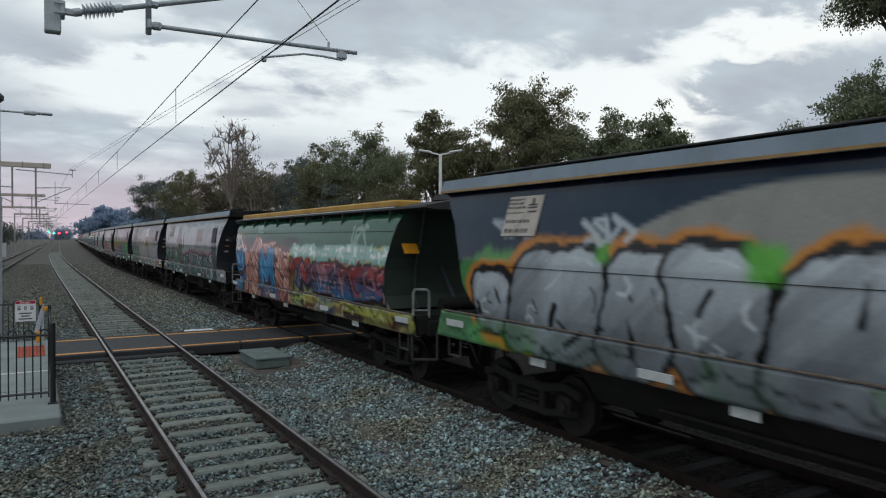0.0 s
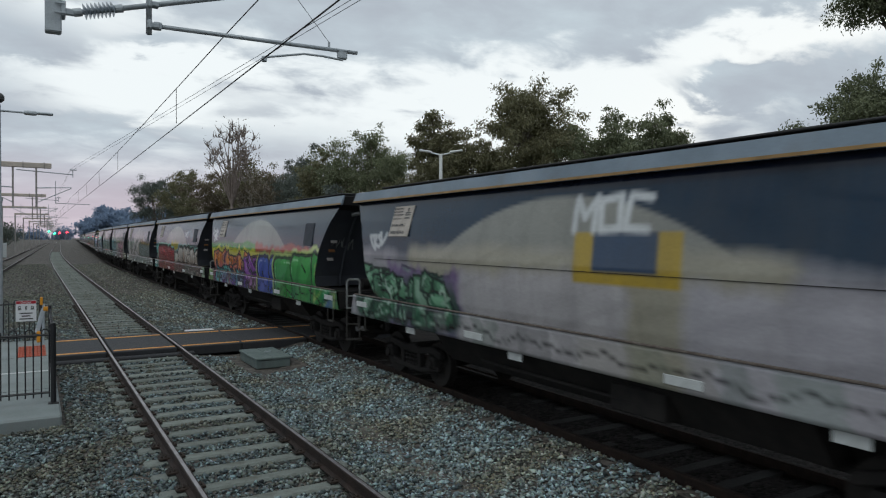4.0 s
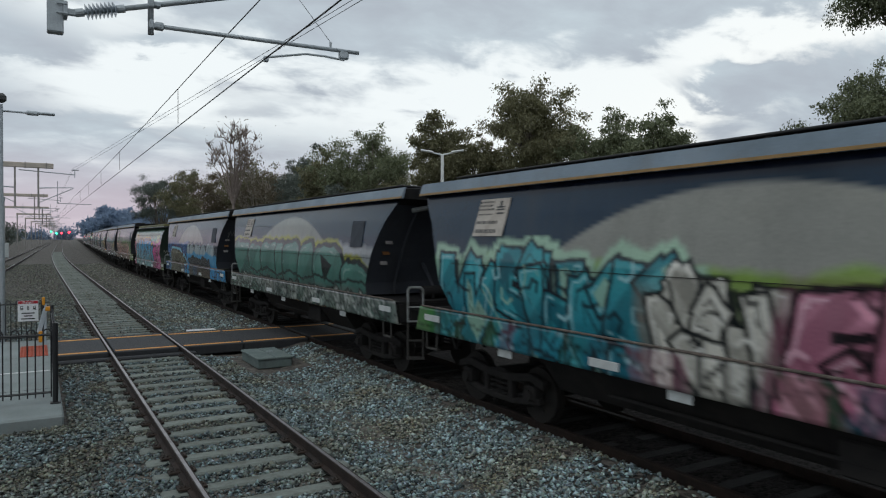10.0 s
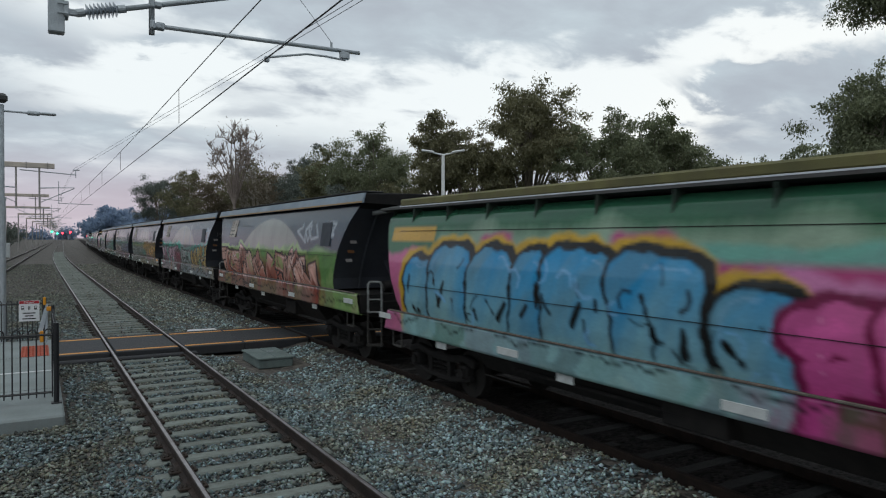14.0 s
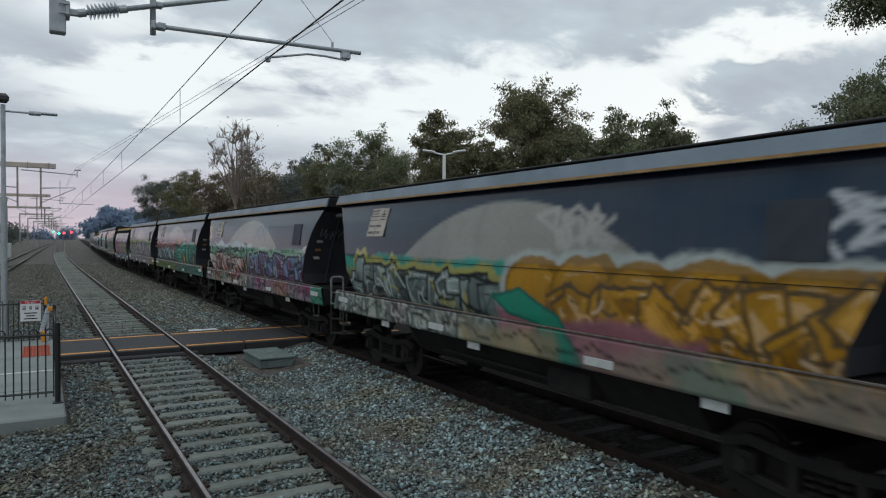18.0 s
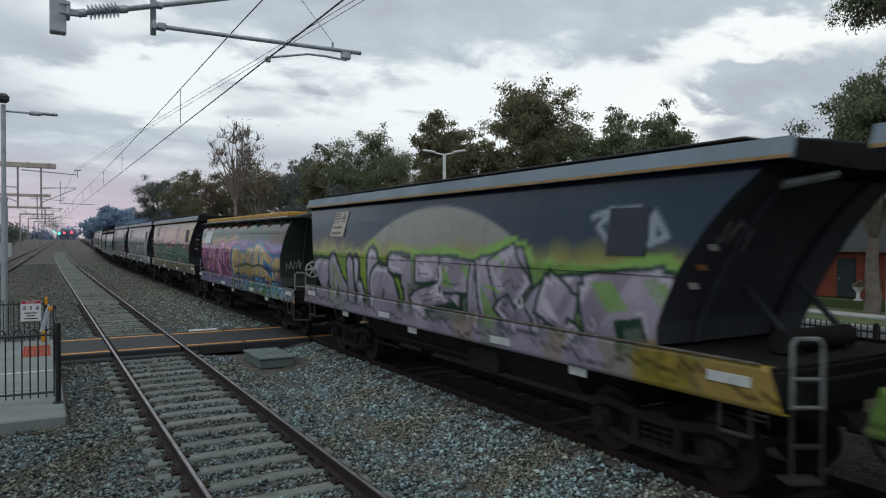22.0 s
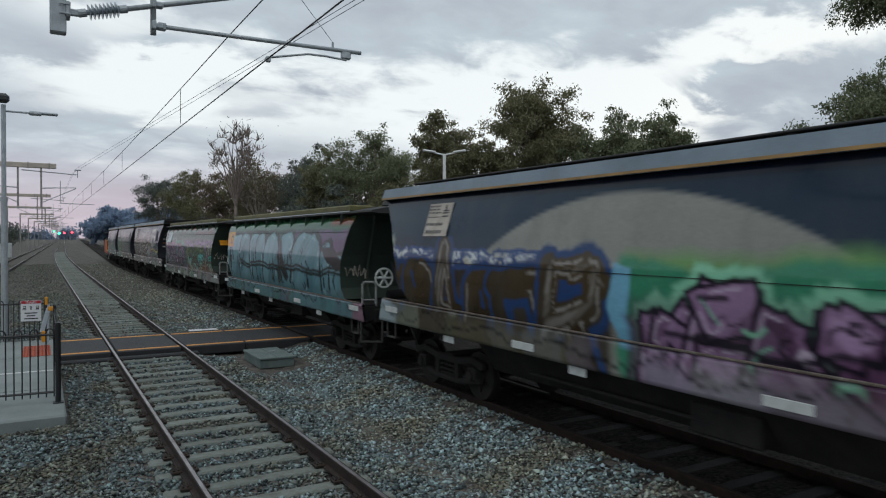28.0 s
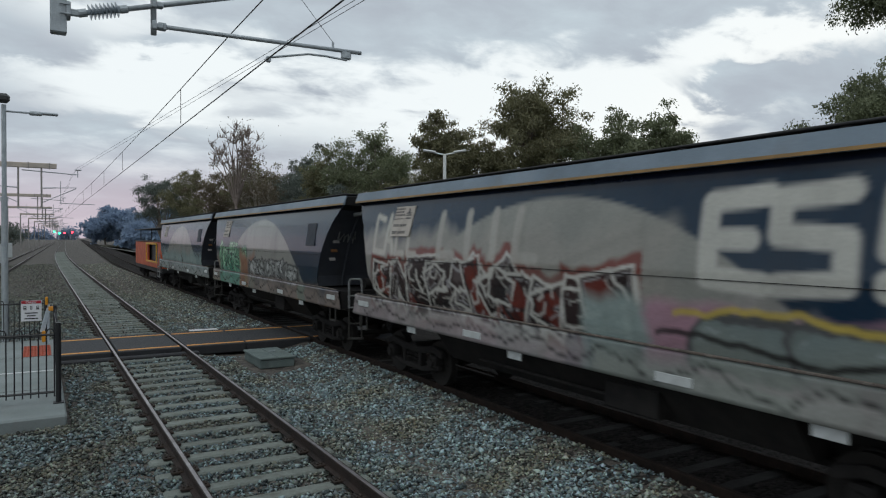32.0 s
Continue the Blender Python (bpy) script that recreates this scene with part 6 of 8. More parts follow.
def wagon(i):
    lead, trail = COUPLINGS[i], COUPLINGS[i + 1]
    P = trail - lead
    L = P - 0.7
    green = i in B_TYPES
    kind = "B" if green else "A"
    hz, hw = HULL_B if green else HULL_A
    iz, iw = INSET_B if green else INSET_A
    tz, tw = TRAIL_B if green else TRAIL_A
    zlo, zhi = hz[0], hz[-1]
    sill = 1.02 if green else 1.16
    t = thing("hopper_wagon", (TRAIN_X, 0, 0), ("green" if green else "navy") + " hopper wagon sprayed with " + LOOKS[i], "wagon", "wagons of the freight train")
    end_m = M["end_green"] if green else M["end_black"]
    half = P / 2
    # near side, painted
    zs = np.concatenate([np.linspace(zlo, 2.72, 43), np.linspace(2.72, zhi, 21)[1:]])
    us = np.linspace(-1, 1, 460 if i < 24 else 240)
    Zg, Ug = np.meshgrid(zs, us, indexing="ij")
    lead_e, trail_e = half - np.interp(Zg, iz, iw), half - np.interp(Zg, tz, tw)
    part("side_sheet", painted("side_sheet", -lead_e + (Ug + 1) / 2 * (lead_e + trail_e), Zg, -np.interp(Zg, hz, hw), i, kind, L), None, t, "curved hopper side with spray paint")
    # sill, painted, with a folded lip
    zs = np.concatenate([[sill, sill], np.linspace(sill, zlo - 0.02, 9), [zlo - 0.02]])
    xs = np.concatenate([[-1.32, -1.40], np.full(9, -1.425), [-1.33]])
    Zg, Ug = np.meshgrid(zs, np.linspace(-1, 1, 260), indexing="ij")
    Xg = np.repeat(xs[:, None], 260, 1)
    # its ends are cut back and raked
    a0, a1 = -half + (0.38 if green else 0.36), half - (0.90 if green else 0.36)
    rake = 0.16 * (Zg - sill) / (zlo - sill)
    part("sill", painted("sill", (a0 + rake) + (Ug + 1) / 2 * (a1 - a0 - 2 * rake), Zg, Xg, i, kind, L), None, t, "steel side sill with spray paint")
    bm = bmesh.new()
    rod(bm, (-1.432, a0 + 0.25, zlo - 0.004), (-1.432, a1 - 0.25, zlo - 0.004), 0.017, seg=6)
    part("ledge", bm, M["ledge"], t, "rusty half-round ledge above the sill")
    seam = bmesh.new()
    for zz in (2.42,) if not green else (2.98, 1.95):
        e = half - np.interp(zz, iz, iw) - 0.02
        box(seam, (-float(np.interp(zz, hz, hw)) - 0.004, 0, zz), (0.010, 2 * e, 0.007), 0)
    part("weld_seam", seam, M["under"], t)
    # far side and sill
    rows = [(float(np.interp(z, hz, hw)), z, half - float(np.interp(z, iz, iw))) for z in hz]
    v = [p for x, z, e in rows for p in ((x, -e, z), (x, e, z))]
    part("side_sheet", mesh_of("far_side", v, [(2 * k, 2 * k + 1, 2 * k + 3, 2 * k + 2) for k in range(len(rows) - 1)]), M["end_green"] if green else M["wagon_blue"], t)
    part("sill", boxes(((1.4, (a0 + a1) / 2, (sill + zlo) / 2), (0.06, a1 - a0, zlo - sill)), bevel=0.01), M["under"], t)
    # sloped end sheets, both ends, with stiffening ribs
    zz = np.linspace(zlo, zhi + 0.1, 9)
    for s in (-1, 1):
        v, f = [], []
        ez, ew = (iz, iw) if s < 0 else (tz, tw)
        for k, z in enumerate(zz):
            w, e = float(np.interp(z, hz, hw)) - 0.012, half - float(np.interp(z, ez, ew)) - 0.012
            v += [(-w, s * e, z), (0, s * (e + 0.02), z), (w, s * e, z)]
            if k:
                a = 3 * (k - 1)
                f += [(a, a + 1, a + 4, a + 3), (a + 1, a + 2, a + 5, a + 4)]
        en = part("end_sheet", mesh_of("end_sheet", v, f), end_m, t, "sloping dark end sheet")
        for x in (-0.75, 0.75):
            part("rib", rods([(x, s * (half - float(np.interp(z, ez, ew)) + 0.03), z) for z in zz], 0.035, 4), end_m, en)
        # end beam, platform and uprights
        ins = -a0 if s < 0 else a1
        bm = bmesh.new()
        box(bm, (0, s * (ins - 0.12), sill + 0.12), (2.3, 0.16, 0.30), 0.02)
        box(bm, (0, s * (ins - 1.15), zlo - 0.07), (2.72, 2.0, 0.05), 0)
        box(bm, (0, s * (ins - 0.14), (sill + zlo) / 2 - 0.03), (2.72, 0.10, zlo - sill - 0.10), 0)
        part("end_platform", bm, M["end_soot"], t)
        bm = bmesh.new()
        rod(bm, (-0.55, s * (ins - 0.62), zlo + 0.10), (0.75, s * (ins - 0.62), zlo + 0.10), 0.13, seg=14)
        for x in (-0.35, 0.55):
            box(bm, (x, s * (ins - 0.62), zlo - 0.01), (0.07, 0.24, 0.12), 0.01)
        part("air_reservoir", bm, M["end_soot"], t, "black air reservoir across the end platform")
        for x in (-0.15, 0.95):
            bm = rod(bmesh.new(), (x, s * (ins - 0.3), sill + 0.1), (x, s * (half - float(np.interp(2.35, ez, ew)) - 0.05), 2.3), 0.04, seg=5)
            part("brace", bm, M["end_black"], t)
        for x in (-0.32, 0.36):
            bm = rods([(x, s * (ins - 0.05), sill - 0.10), (x, s * (half - 0.16), sill - 0.30), (x, s * (half - 0.02), sill - 0.52)], 0.028, 6)
            part("brake_hose", bm, M["end_soot"], t)
        st = part("side_step", shared("side_step", side_step_bm, M["step_iron"]), None, t, "bent bar step below the sill end")
        st.location = (-1.40, s * (ins - 0.55), sill)
        c = part("coupler", shared("coupler", coupler_bm, M["under"]), None, t)
        c.location = (0, s * (half - 0.2), 0)
        c.rotation_euler = (0, 0, 0 if s < 0 else math.pi)
        b = part("bogie", shared("bogie", bogie_bm, M["bogie_rust"] if green else M["under"]), None, t, "cast steel bogie")
        b.location = (0, s * (half - 2.35), 0)
        for k in (-0.88, 0.88):
            w = part("wheelset", shared("wheelset", wheel_bm, M["wheel"]), None, b)
            w.location = (0, k, 0.425)
            WHEELS.append((w, i, k))
    # roof
    top = zhi + (0.10 if green else 0.03)
    if green:
        prof = [(-1.27, top - 0.04), (-1.25, top), (-0.6, top + 0.12), (0, top + 0.15), (0.6, top + 0.12), (1.25, top), (1.27, top - 0.04), (1.08, top - 0.07), (-1.08, top - 0.07)]
        part("roof", sweep(prof, [(0, -half + 0.35), (0, half - 0.35)], "roof"), M["roof"], t, "low dark roof with an overhanging edge")
        bm = bmesh.new()
        box(bm, (-0.91, 0.25, top + 0.085), (0.62, P - 2.9, 0.15), 0.03)
        part("roof_hatch", bm, M[B_TYPES[i]], t, "long painted roof hatch")
        part("hatch_trim", boxes(((-1.225, 0.25, top + 0.012), (0.012, P - 2.9, 0.020))), M["panel_white"], t, "thin pale trim along the hatch")
        n = int((P - 1.6) / 1.25)
        for k in range(n):
            yy = (k - (n - 1) / 2) * 1.25 + 0.15
            tri = [(-1.27, top - 0.05), (-1.05, top - 0.05), (-1.30, 3.14)]
            v = [(x, yy + q, z) for q in (-0.012, 0.012) for x, z in tri]
            part("gusset", mesh_of("gusset", v, [(0, 1, 2), (5, 4, 3), (0, 3, 4, 1), (1, 4, 5, 2), (2, 5, 3, 0)]), M["end_green"], t)
        bm = bmesh.new()
        bmesh.ops.create_cone(bm, cap_ends=True, segments=16, radius1=0.34, radius2=0.28, depth=0.12, matrix=Matrix.Translation((-0.3, -half + 1.1, top + 0.2)))
        part("vent_cap", bm, M["roof"], t)
    else:
        prof = [(-1.28, zhi + 0.185), (-0.7, zhi + 0.215), (0, zhi + 0.225), (0.7, zhi + 0.215), (1.28, zhi + 0.185), (1.2, zhi), (-1.2, zhi)]
        part("roof", sweep(prof, [(0, -half + 0.42), (0, half - 0.42)], "roof"), M["roof"], t, "low grey roof")
        for s in (-1, 1):
            band = [(s * 1.36, zhi - 0.02), (s * 1.365, zhi), (s * 1.29, zhi + 0.20), (s * 1.26, zhi + 0.20), (s * 1.32, zhi - 0.02)]
            if s < 0:
                band = band[::-1]
            ev = part("eave_band", sweep(band, [(0, -half + 0.36), (0, half - 0.36)], "eave_band"), M["eave"], t, "weathered blue-grey eave band")
            st = [(s * 1.370, zhi - 0.016), (s * 1.364, zhi + 0.02), (s * 1.355, zhi + 0.02), (s * 1.36, zhi - 0.016)]
            if s < 0:
                st = st[::-1]
            part("stripe", sweep(st, [(0, -half + 0.37), (0, half - 0.37)], "stripe"), M["eave_stripe"], ev, "faded ochre stripe")
        for s in (-1, 1):
            e0, e1 = half - 0.40, half - 0.50
            v = [(-1.27, s * e0, zhi + 0.17), (0, s * e0, zhi + 0.21), (1.27, s * e0, zhi + 0.17), (-1.30, s * (e0 - 0.02), zhi - 0.02), (0, s * (e0 - 0.02), zhi - 0.06), (1.30, s * (e0 - 0.02), zhi - 0.02),
                 (-1.27, s * (e1 - 0.22), zhi - 0.13), (0, s * (e1 - 0.22), zhi - 0.16), (1.27, s * (e1 - 0.22), zhi - 0.13)]
            part("end_cap", mesh_of("end_cap", v, [(0, 1, 4, 3), (1, 2, 5, 4), (3, 4, 7, 6), (4, 5, 8, 7)]), M["end_soot"], t, "black roof end cap")
        bm = bmesh.new()
        box(bm, (-0.75, 0, zhi + 0.285), (0.55, P - 2.2, 0.03), 0.01)
        for k in range(7):
            box(bm, (-0.75, (k - 3) * (P - 2.6) / 6.2, zhi + 0.235), (0.5, 0.06, 0.06), 0)
        part("roof_walkway", bm, M["roof"], t, "raised dark roof walkway")
        for s in (-1, 1):
            part("end_pipe", rod(bmesh.new(), (-0.95, s * (half - 0.70), 3.40), (-0.35, s * (half - 0.5), 3.52), 0.05, seg=8), M["handrail"], t)
        d = part("dark_patch", boxes(((0, 0, 0), (0.012, 0.64, 0.58))), M["panel_dark"], t, "dark painted square")
        d.location = (-float(np.interp(2.9, hz, hw)) - 0.002, -half + 2.40, 2.93)
        d.rotation_euler = (0, radians(8.5), 0)
    # data panel near the trailing end
    zc = 3.17 if not green else 2.85
    pan = bmesh.new()
    bmesh.ops.create_cube(pan, size=1.0, matrix=Matrix.Diagonal((0.012, 1.12 if green else 0.80, 0.50 if green else 0.60, 1)))
    for vv in pan.verts:
        vv.co.y += -0.12 * vv.co.z if not green else 0
    if not green or i in (17, 22):
        dp = part("data_panel", pan, M["panel"] if not green else M["panel_white"], t, "pale panel with rows of small lettering")
        dp.location = (-float(np.interp(zc, hz, hw)) - 0.008, half - (2.72 if not green else 2.35), zc)
        dp.rotation_euler = (0, radians(13 if not green else 15), 0)
        if not green:
            lt = part("lettering", shared("lettering", lambda: lettering_bm(5), M["sign_black"]), None, dp)
            lt.location = (-0.008, 0, 0)
            tagged(lt, kind="stuff")
        else:
            for zz, ww in ((0.12, 0.42), (0.02, 0.34)):
                part("text_bar", boxes(((-0.008, 0.1, zz), (0.004, ww, 0.025))), M["cabinet"], dp)
    else:
        pan.free()
    # end lettering plates, reflectors, ladder, hand wheel, chutes, brake gear
    for k in range(0 if green else 3):
        zq = 2.75 - 0.22 * k
        e = half - float(np.interp(zq, iz, iw))
        pl = part("end_plate", shared("end_plate", lambda: boxes(((0, 0, 0), (0.16, 0.01, 0.08))), M["mast"]) if k != 1 else shared("amber_end_plate", lambda: boxes(((0, 0, 0), (0.16, 0.01, 0.09))), M["bogie_amber"]), None, t)
        pl.location = (-1.12, -e - 0.03, zq)
        pl.rotation_euler = (radians(-28), 0, 0)
    r = np.random.default_rng(500 + i)
    if r.random() < 0.8:
        zc_, xc_ = (2.05, -1.0) if green else (r.uniform(2.7, 3.0), -0.85)
        pts = []
        for q in range(15):
            zq = zc_ + 0.13 * math.sin(q * 2.3 + i) + r.normal(0, 0.03)
            pts.append((xc_ - 0.28 + 0.04 * q + r.normal(0, 0.02), -(half - float(np.interp(zq, iz, iw))) - 0.012, zq))
        v, f = tube(pts, [0.011] * len(pts), 4)
        part("sprayed_tag", mesh_of("sprayed_tag", v, f), M["panel" if green else "handrail"], t, "thin sprayed tag on the end sheet")
    if i == 13:
        am = part("marker_plate", boxes(((0, 0, 0), (0.012, 0.55, 0.10)), bevel=0.004), M["amber"], t, "orange reflective strip")
        am.location = (-1.437, a0 + 0.75, zlo - 0.12)
    if i in (1, 22):
        e = half - float(np.interp(2.65, iz, iw))
        sq = part("end_plate", shared("orange_plate", lambda: boxes(((0, 0, 0), (0.34, 0.012, 0.36)), bevel=0.004), M["amber"]), None, t, "orange square plate")
        sq.location = (-0.98, -e - 0.06, 2.68)
        sq.rotation_euler = (radians(-36), 0, 0)
    for k, u in enumerate((0.045, 0.36, 0.66, 0.955)):
        rf = part("reflector", shared("reflector", lambda: boxes(((0, 0, 0), (0.012, 0.52, 0.11)), bevel=0.004), M["reflector"]), None, t, "white reflective strip")
        rf.location = (-1.437, (0.5 - u) * L, sill + (0.26 if k in (0, 3) else 0.12))
    for k, yy in enumerate((half - 3.1, half - 6.4, -half + 3.3)):
        tg = part("tag_plate", shared("tag_plate", lambda: boxes(((0, 0, 0), (0.012, 0.34, 0.13)), bevel=0.004), M["reflector"]), None, t)
        tg.location = (-1.38, yy, sill - 0.06)
    for nm, make, mt in (("grab_rail", grab_bm, "handrail"), ("step_stirrup", stirrup_bm, "step_iron"))[:1 if green else 2]:
        ld = part(nm, shared(nm, make, M[mt]), None, t)
        ld.location = (-1.2, -half + 0.62, 0) if green else (-1.05, -half + 0.36, 0)
        ld.rotation_euler = (0, 0, radians(60))
    if (green and i != 1) or i in (2, 4, 5, 18):
        hwl = part("hand_wheel", shared("hand_wheel", handwheel_bm, M["reflector"]), None, t, "spoked brake hand wheel")
        hwl.location = (-0.82, -half + 0.66, 1.95) if green else (-0.65, half - 0.35, 1.88)
    if green:
        st = part("side_step", shared("side_step", side_step_bm, M["step_iron"]), None, t)
        st.matrix_basis = pose(-1.2, a0 + 0.1, sill - 0.08, 0, 0, 55) @ Matrix.Diagonal((1, 1.3, 1.25, 1))
    for k in (-1.5, -0.5, 0.5, 1.5):
        ch = part("discharge_chute", shared("chute", chute_bm, M["under"]), None, t)
        ch.location = (0, k * 2.3, 0)
    bm = boxes(((0, 0, 1.0), (0.5, P - 1.0, 0.3)), ((-1.15, 0.4, 0.82), (0.06, 3.4, 0.05)), ((-1.0, -1.3, 0.85), (0.35, 0.9, 0.35)), ((-1.2, 2.2, 0.62), (0.04, 1.2, 0.03)), bevel=0.02)
    part("underframe", bm, M["under"], t)
    trough = [(-1.22, 1.14), (-0.85, 0.62), (0.85, 0.62), (1.22, 1.14)]
    part("hopper_bottom", sweep(trough, [(0, -half + 3.75), (0, half - 3.75)], "hopper_bottom"), M["under"], t, "dark sloping hopper bottom")
    WAGONS.append((t, (lead + trail) / 2, half - 2.35))
    return t


for number in range(26):
    wagon(number)


def end_vehicle():
    """The low orange vehicle at the tail, with a yellow-framed opening and a thin canopy."""
    i = 26
    lead, trail = COUPLINGS[i], COUPLINGS[i + 1]
    half = (trail - lead) / 2
    t = thing("locomotive", (TRAIN_X, 0, 0), "orange railway vehicle with yellow window frames behind the last wagon", "locomotive")
    bm = bmesh.new()
    for c, s in (((-1.17, -half + 1.0, 1.75), (0.12, 1.3, 1.6)), ((-1.17, half - 4.0, 1.75), (0.12, 6.8, 1.6)), ((-1.17, -half + 4.2, 1.15), (0.12, 5.4, 0.4)), ((-1.17, -half + 4.2, 2.5), (0.12, 5.4, 0.12)), ((1.17, 0, 1.75), (0.12, 2 * half - 0.8, 1.6)), ((0, -half + 0.5, 1.75), (2.3, 0.12, 1.6)), ((0, half - 0.5, 1.75), (2.3, 0.12, 1.6))):
        box(bm, c, s, 0.03)
    part("body", bm, M["loco_orange"], t, "orange steel body sides")
    bm = bmesh.new()
    for c, s in (((-1.25, -half + 2.0, 1.85), (0.06, 0.22, 1.25)), ((-1.25, -half + 6.6, 1.85), (0.06, 0.22, 1.25)), ((-1.25, -half + 4.3, 2.45), (0.06, 4.8, 0.12)), ((-1.25, -half + 4.3, 1.3), (0.06, 4.8, 0.1))):
        box(bm, c, s, 0.01)
    part("window_frame", bm, M["loco_yellow"], t, "yellow opening frame")
    part("interior", boxes(((0, 0, 1.65), (2.0, 2 * half - 1.4, 1.5)), bevel=0.05), M["loco_dark"], t)
    part("top_deck", boxes(((0, 0, 2.6), (2.5, 2 * half - 0.8, 0.08)), bevel=0.02), M["loco_dark"], t)
    part("canopy", boxes(((0, 0.3, 3.42), (2.5, 2 * half - 0.4, 0.07)), bevel=0.02), M["loco_dark"], t, "thin dark canopy")
    bm = bmesh.new()
    for yy in (-half + 0.9, 0, half - 0.9):
        for x in (-0.9, 0.9):
            rod(bm, (x, yy, 2.6), (x, yy, 3.4), 0.03, seg=6)
    part("canopy_post", bm, M["loco_dark"], t)
    part("underframe", boxes(((0, 0, 0.82), (2.3, 2 * half - 0.7, 0.28)), bevel=0.03), M["loco_dark"], t)
    for s in (-1, 1):
        b = part("bogie", KEEP["bogie"], None, t)
        b.location = (0, s * (half - 2.4), 0)
        for k in (-0.88, 0.88):
            w = part("wheelset", KEEP["wheelset"], None, b)
            w.location = (0, k, 0.425)
            WHEELS.append((w, i, k))
        c = part("coupler", KEEP["coupler"], None, t)
        c.location = (0, s * (half - 0.2), 0)
        c.rotation_euler = (0, 0, 0 if s < 0 else math.pi)
    bm = bmesh.new()
    for yy in (-half + 0.45, -half + 1.2):
        rod(bm, (-1.28, yy, 0.45), (-1.28, yy, 1.9), 0.025, seg=6)
    for zz in (0.5, 0.8, 1.1):
        box(bm, (-1.28, -half + 0.8, zz), (0.1, 0.75, 0.03), 0)
    part("step", bm, M["handrail"], t)
    WAGONS.append((t, (lead + trail) / 2, half - 2.4))


end_vehicle()


# ---- crossing approach: concrete path, fences, sign ----
def path_slab():
    t = thing("concrete_path", (0, 0, 0), "pale concrete footpath leading to the crossing", "footpath", kind="structure")
    bm = boxes(((-1.62, 17.3, -0.16), (4.0, 9.5, 0.3)), bevel=0.03)
    part("slab", bm, M["concrete"], t)
    part("white_line", boxes(((-1.65, 16.9, -0.007), (3.8, 0.09, 0.01))), M["line_white"], t)
    for r in range(6):
        for c in range(2):
            p = part("tactile_tile", shared("tactile_tile", tile_bm, M["brick_red"]), None, t)
            p.location = (-0.20 + 0.302 * c, 19.2 + 0.302 * r, -0.006)
    for yy in (14.9, 19.0):
        part("joint", boxes(((-1.62, yy, -0.0105), (3.98, 0.012, 0.006))), M["rubber"], t)


def tile_bm():
    bm = boxes(((0, 0, 0), (0.295, 0.295, 0.014)), bevel=0.003)
    for i in range(4):
        for j in range(4):
            box(bm, (-0.105 + 0.07 * i, -0.105 + 0.07 * j, 0.009), (0.03, 0.03, 0.006), 0)
    return bm


def loop_panel(t, a, b, base, top, step=0.115):
    """A loop-topped picket panel between two plan points."""
    a, b = Vector((*a, 0)), Vector((*b, 0))
    d = (b - a)
    n = max(2, int(d.length / step))
    w = d / n
    for zz in (base + 0.12, top - 0.10):
        rod_part = bmesh.new()
        rod(rod_part, a + Vector((0, 0, zz)), b + Vector((0, 0, zz)), 0.02, seg=4)
        part("rail", rod_part, M["black_steel"], t)
    for i in range(n + 1):
        bm = bmesh.new()
        p = a + w * i
        rod(bm, p + Vector((0, 0, base + 0.04)), p + Vector((0, 0, top - 0.07)), 0.0125, seg=6)
        if i % 2 == 0 and i < n:
            arc = [p + w * (0.5 - 0.5 * math.cos(math.pi * k / 6)) + Vector((0, 0, top - 0.07 + 0.07 * math.sin(math.pi * k / 6))) for k in range(7)]
            rods(arc, 0.0125, 6, bm)
        part("picket", bm, M["black_steel"], t)


def crossing_fences():
    f = thing("loop_top_fence", (0, 0, 0), "black loop-top steel fence on the concrete path edge", "fence", "crossing fences")
    loop_panel(f, (0.22, 13.55), (-2.6, 13.75), 0.06, 1.27)
    bm = bmesh.new()
    rod(bm, (0.28, 13.53, -0.01), (0.28, 13.53, 1.34), 0.045, seg=10)
    box(bm, (0.28, 13.53, 0.0), (0.16, 0.16, 0.02), 0.004)
    rod(bm, (0.28, 13.53, 1.34), (0.28, 13.53, 1.37), 0.042, seg=10)
    part("post", bm, M["black_steel"], f)
    loop_panel(f, (0.285, 13.62), (0.30, 17.4), 0.06, 1.27)
    bm = rod(bmesh.new(), (0.30, 17.45, -0.01), (0.30, 17.45, 1.34), 0.035, seg=10)
    part("post", bm, M["black_steel"], f)
    g = thing("loop_top_fence", (0, 0, 0), "black loop-top fence behind the crossing with a danger sign", "fence", "crossing fences")
    loop_panel(g, (0.13, 21.75), (-3.2, 21.85), 0.0, 1.13)
    bm = rod(bmesh.new(), (0.17, 21.74, -0.02), (0.17, 21.74, 1.12), 0.032, seg=10)
    part("post", bm, M["black_steel"], g)


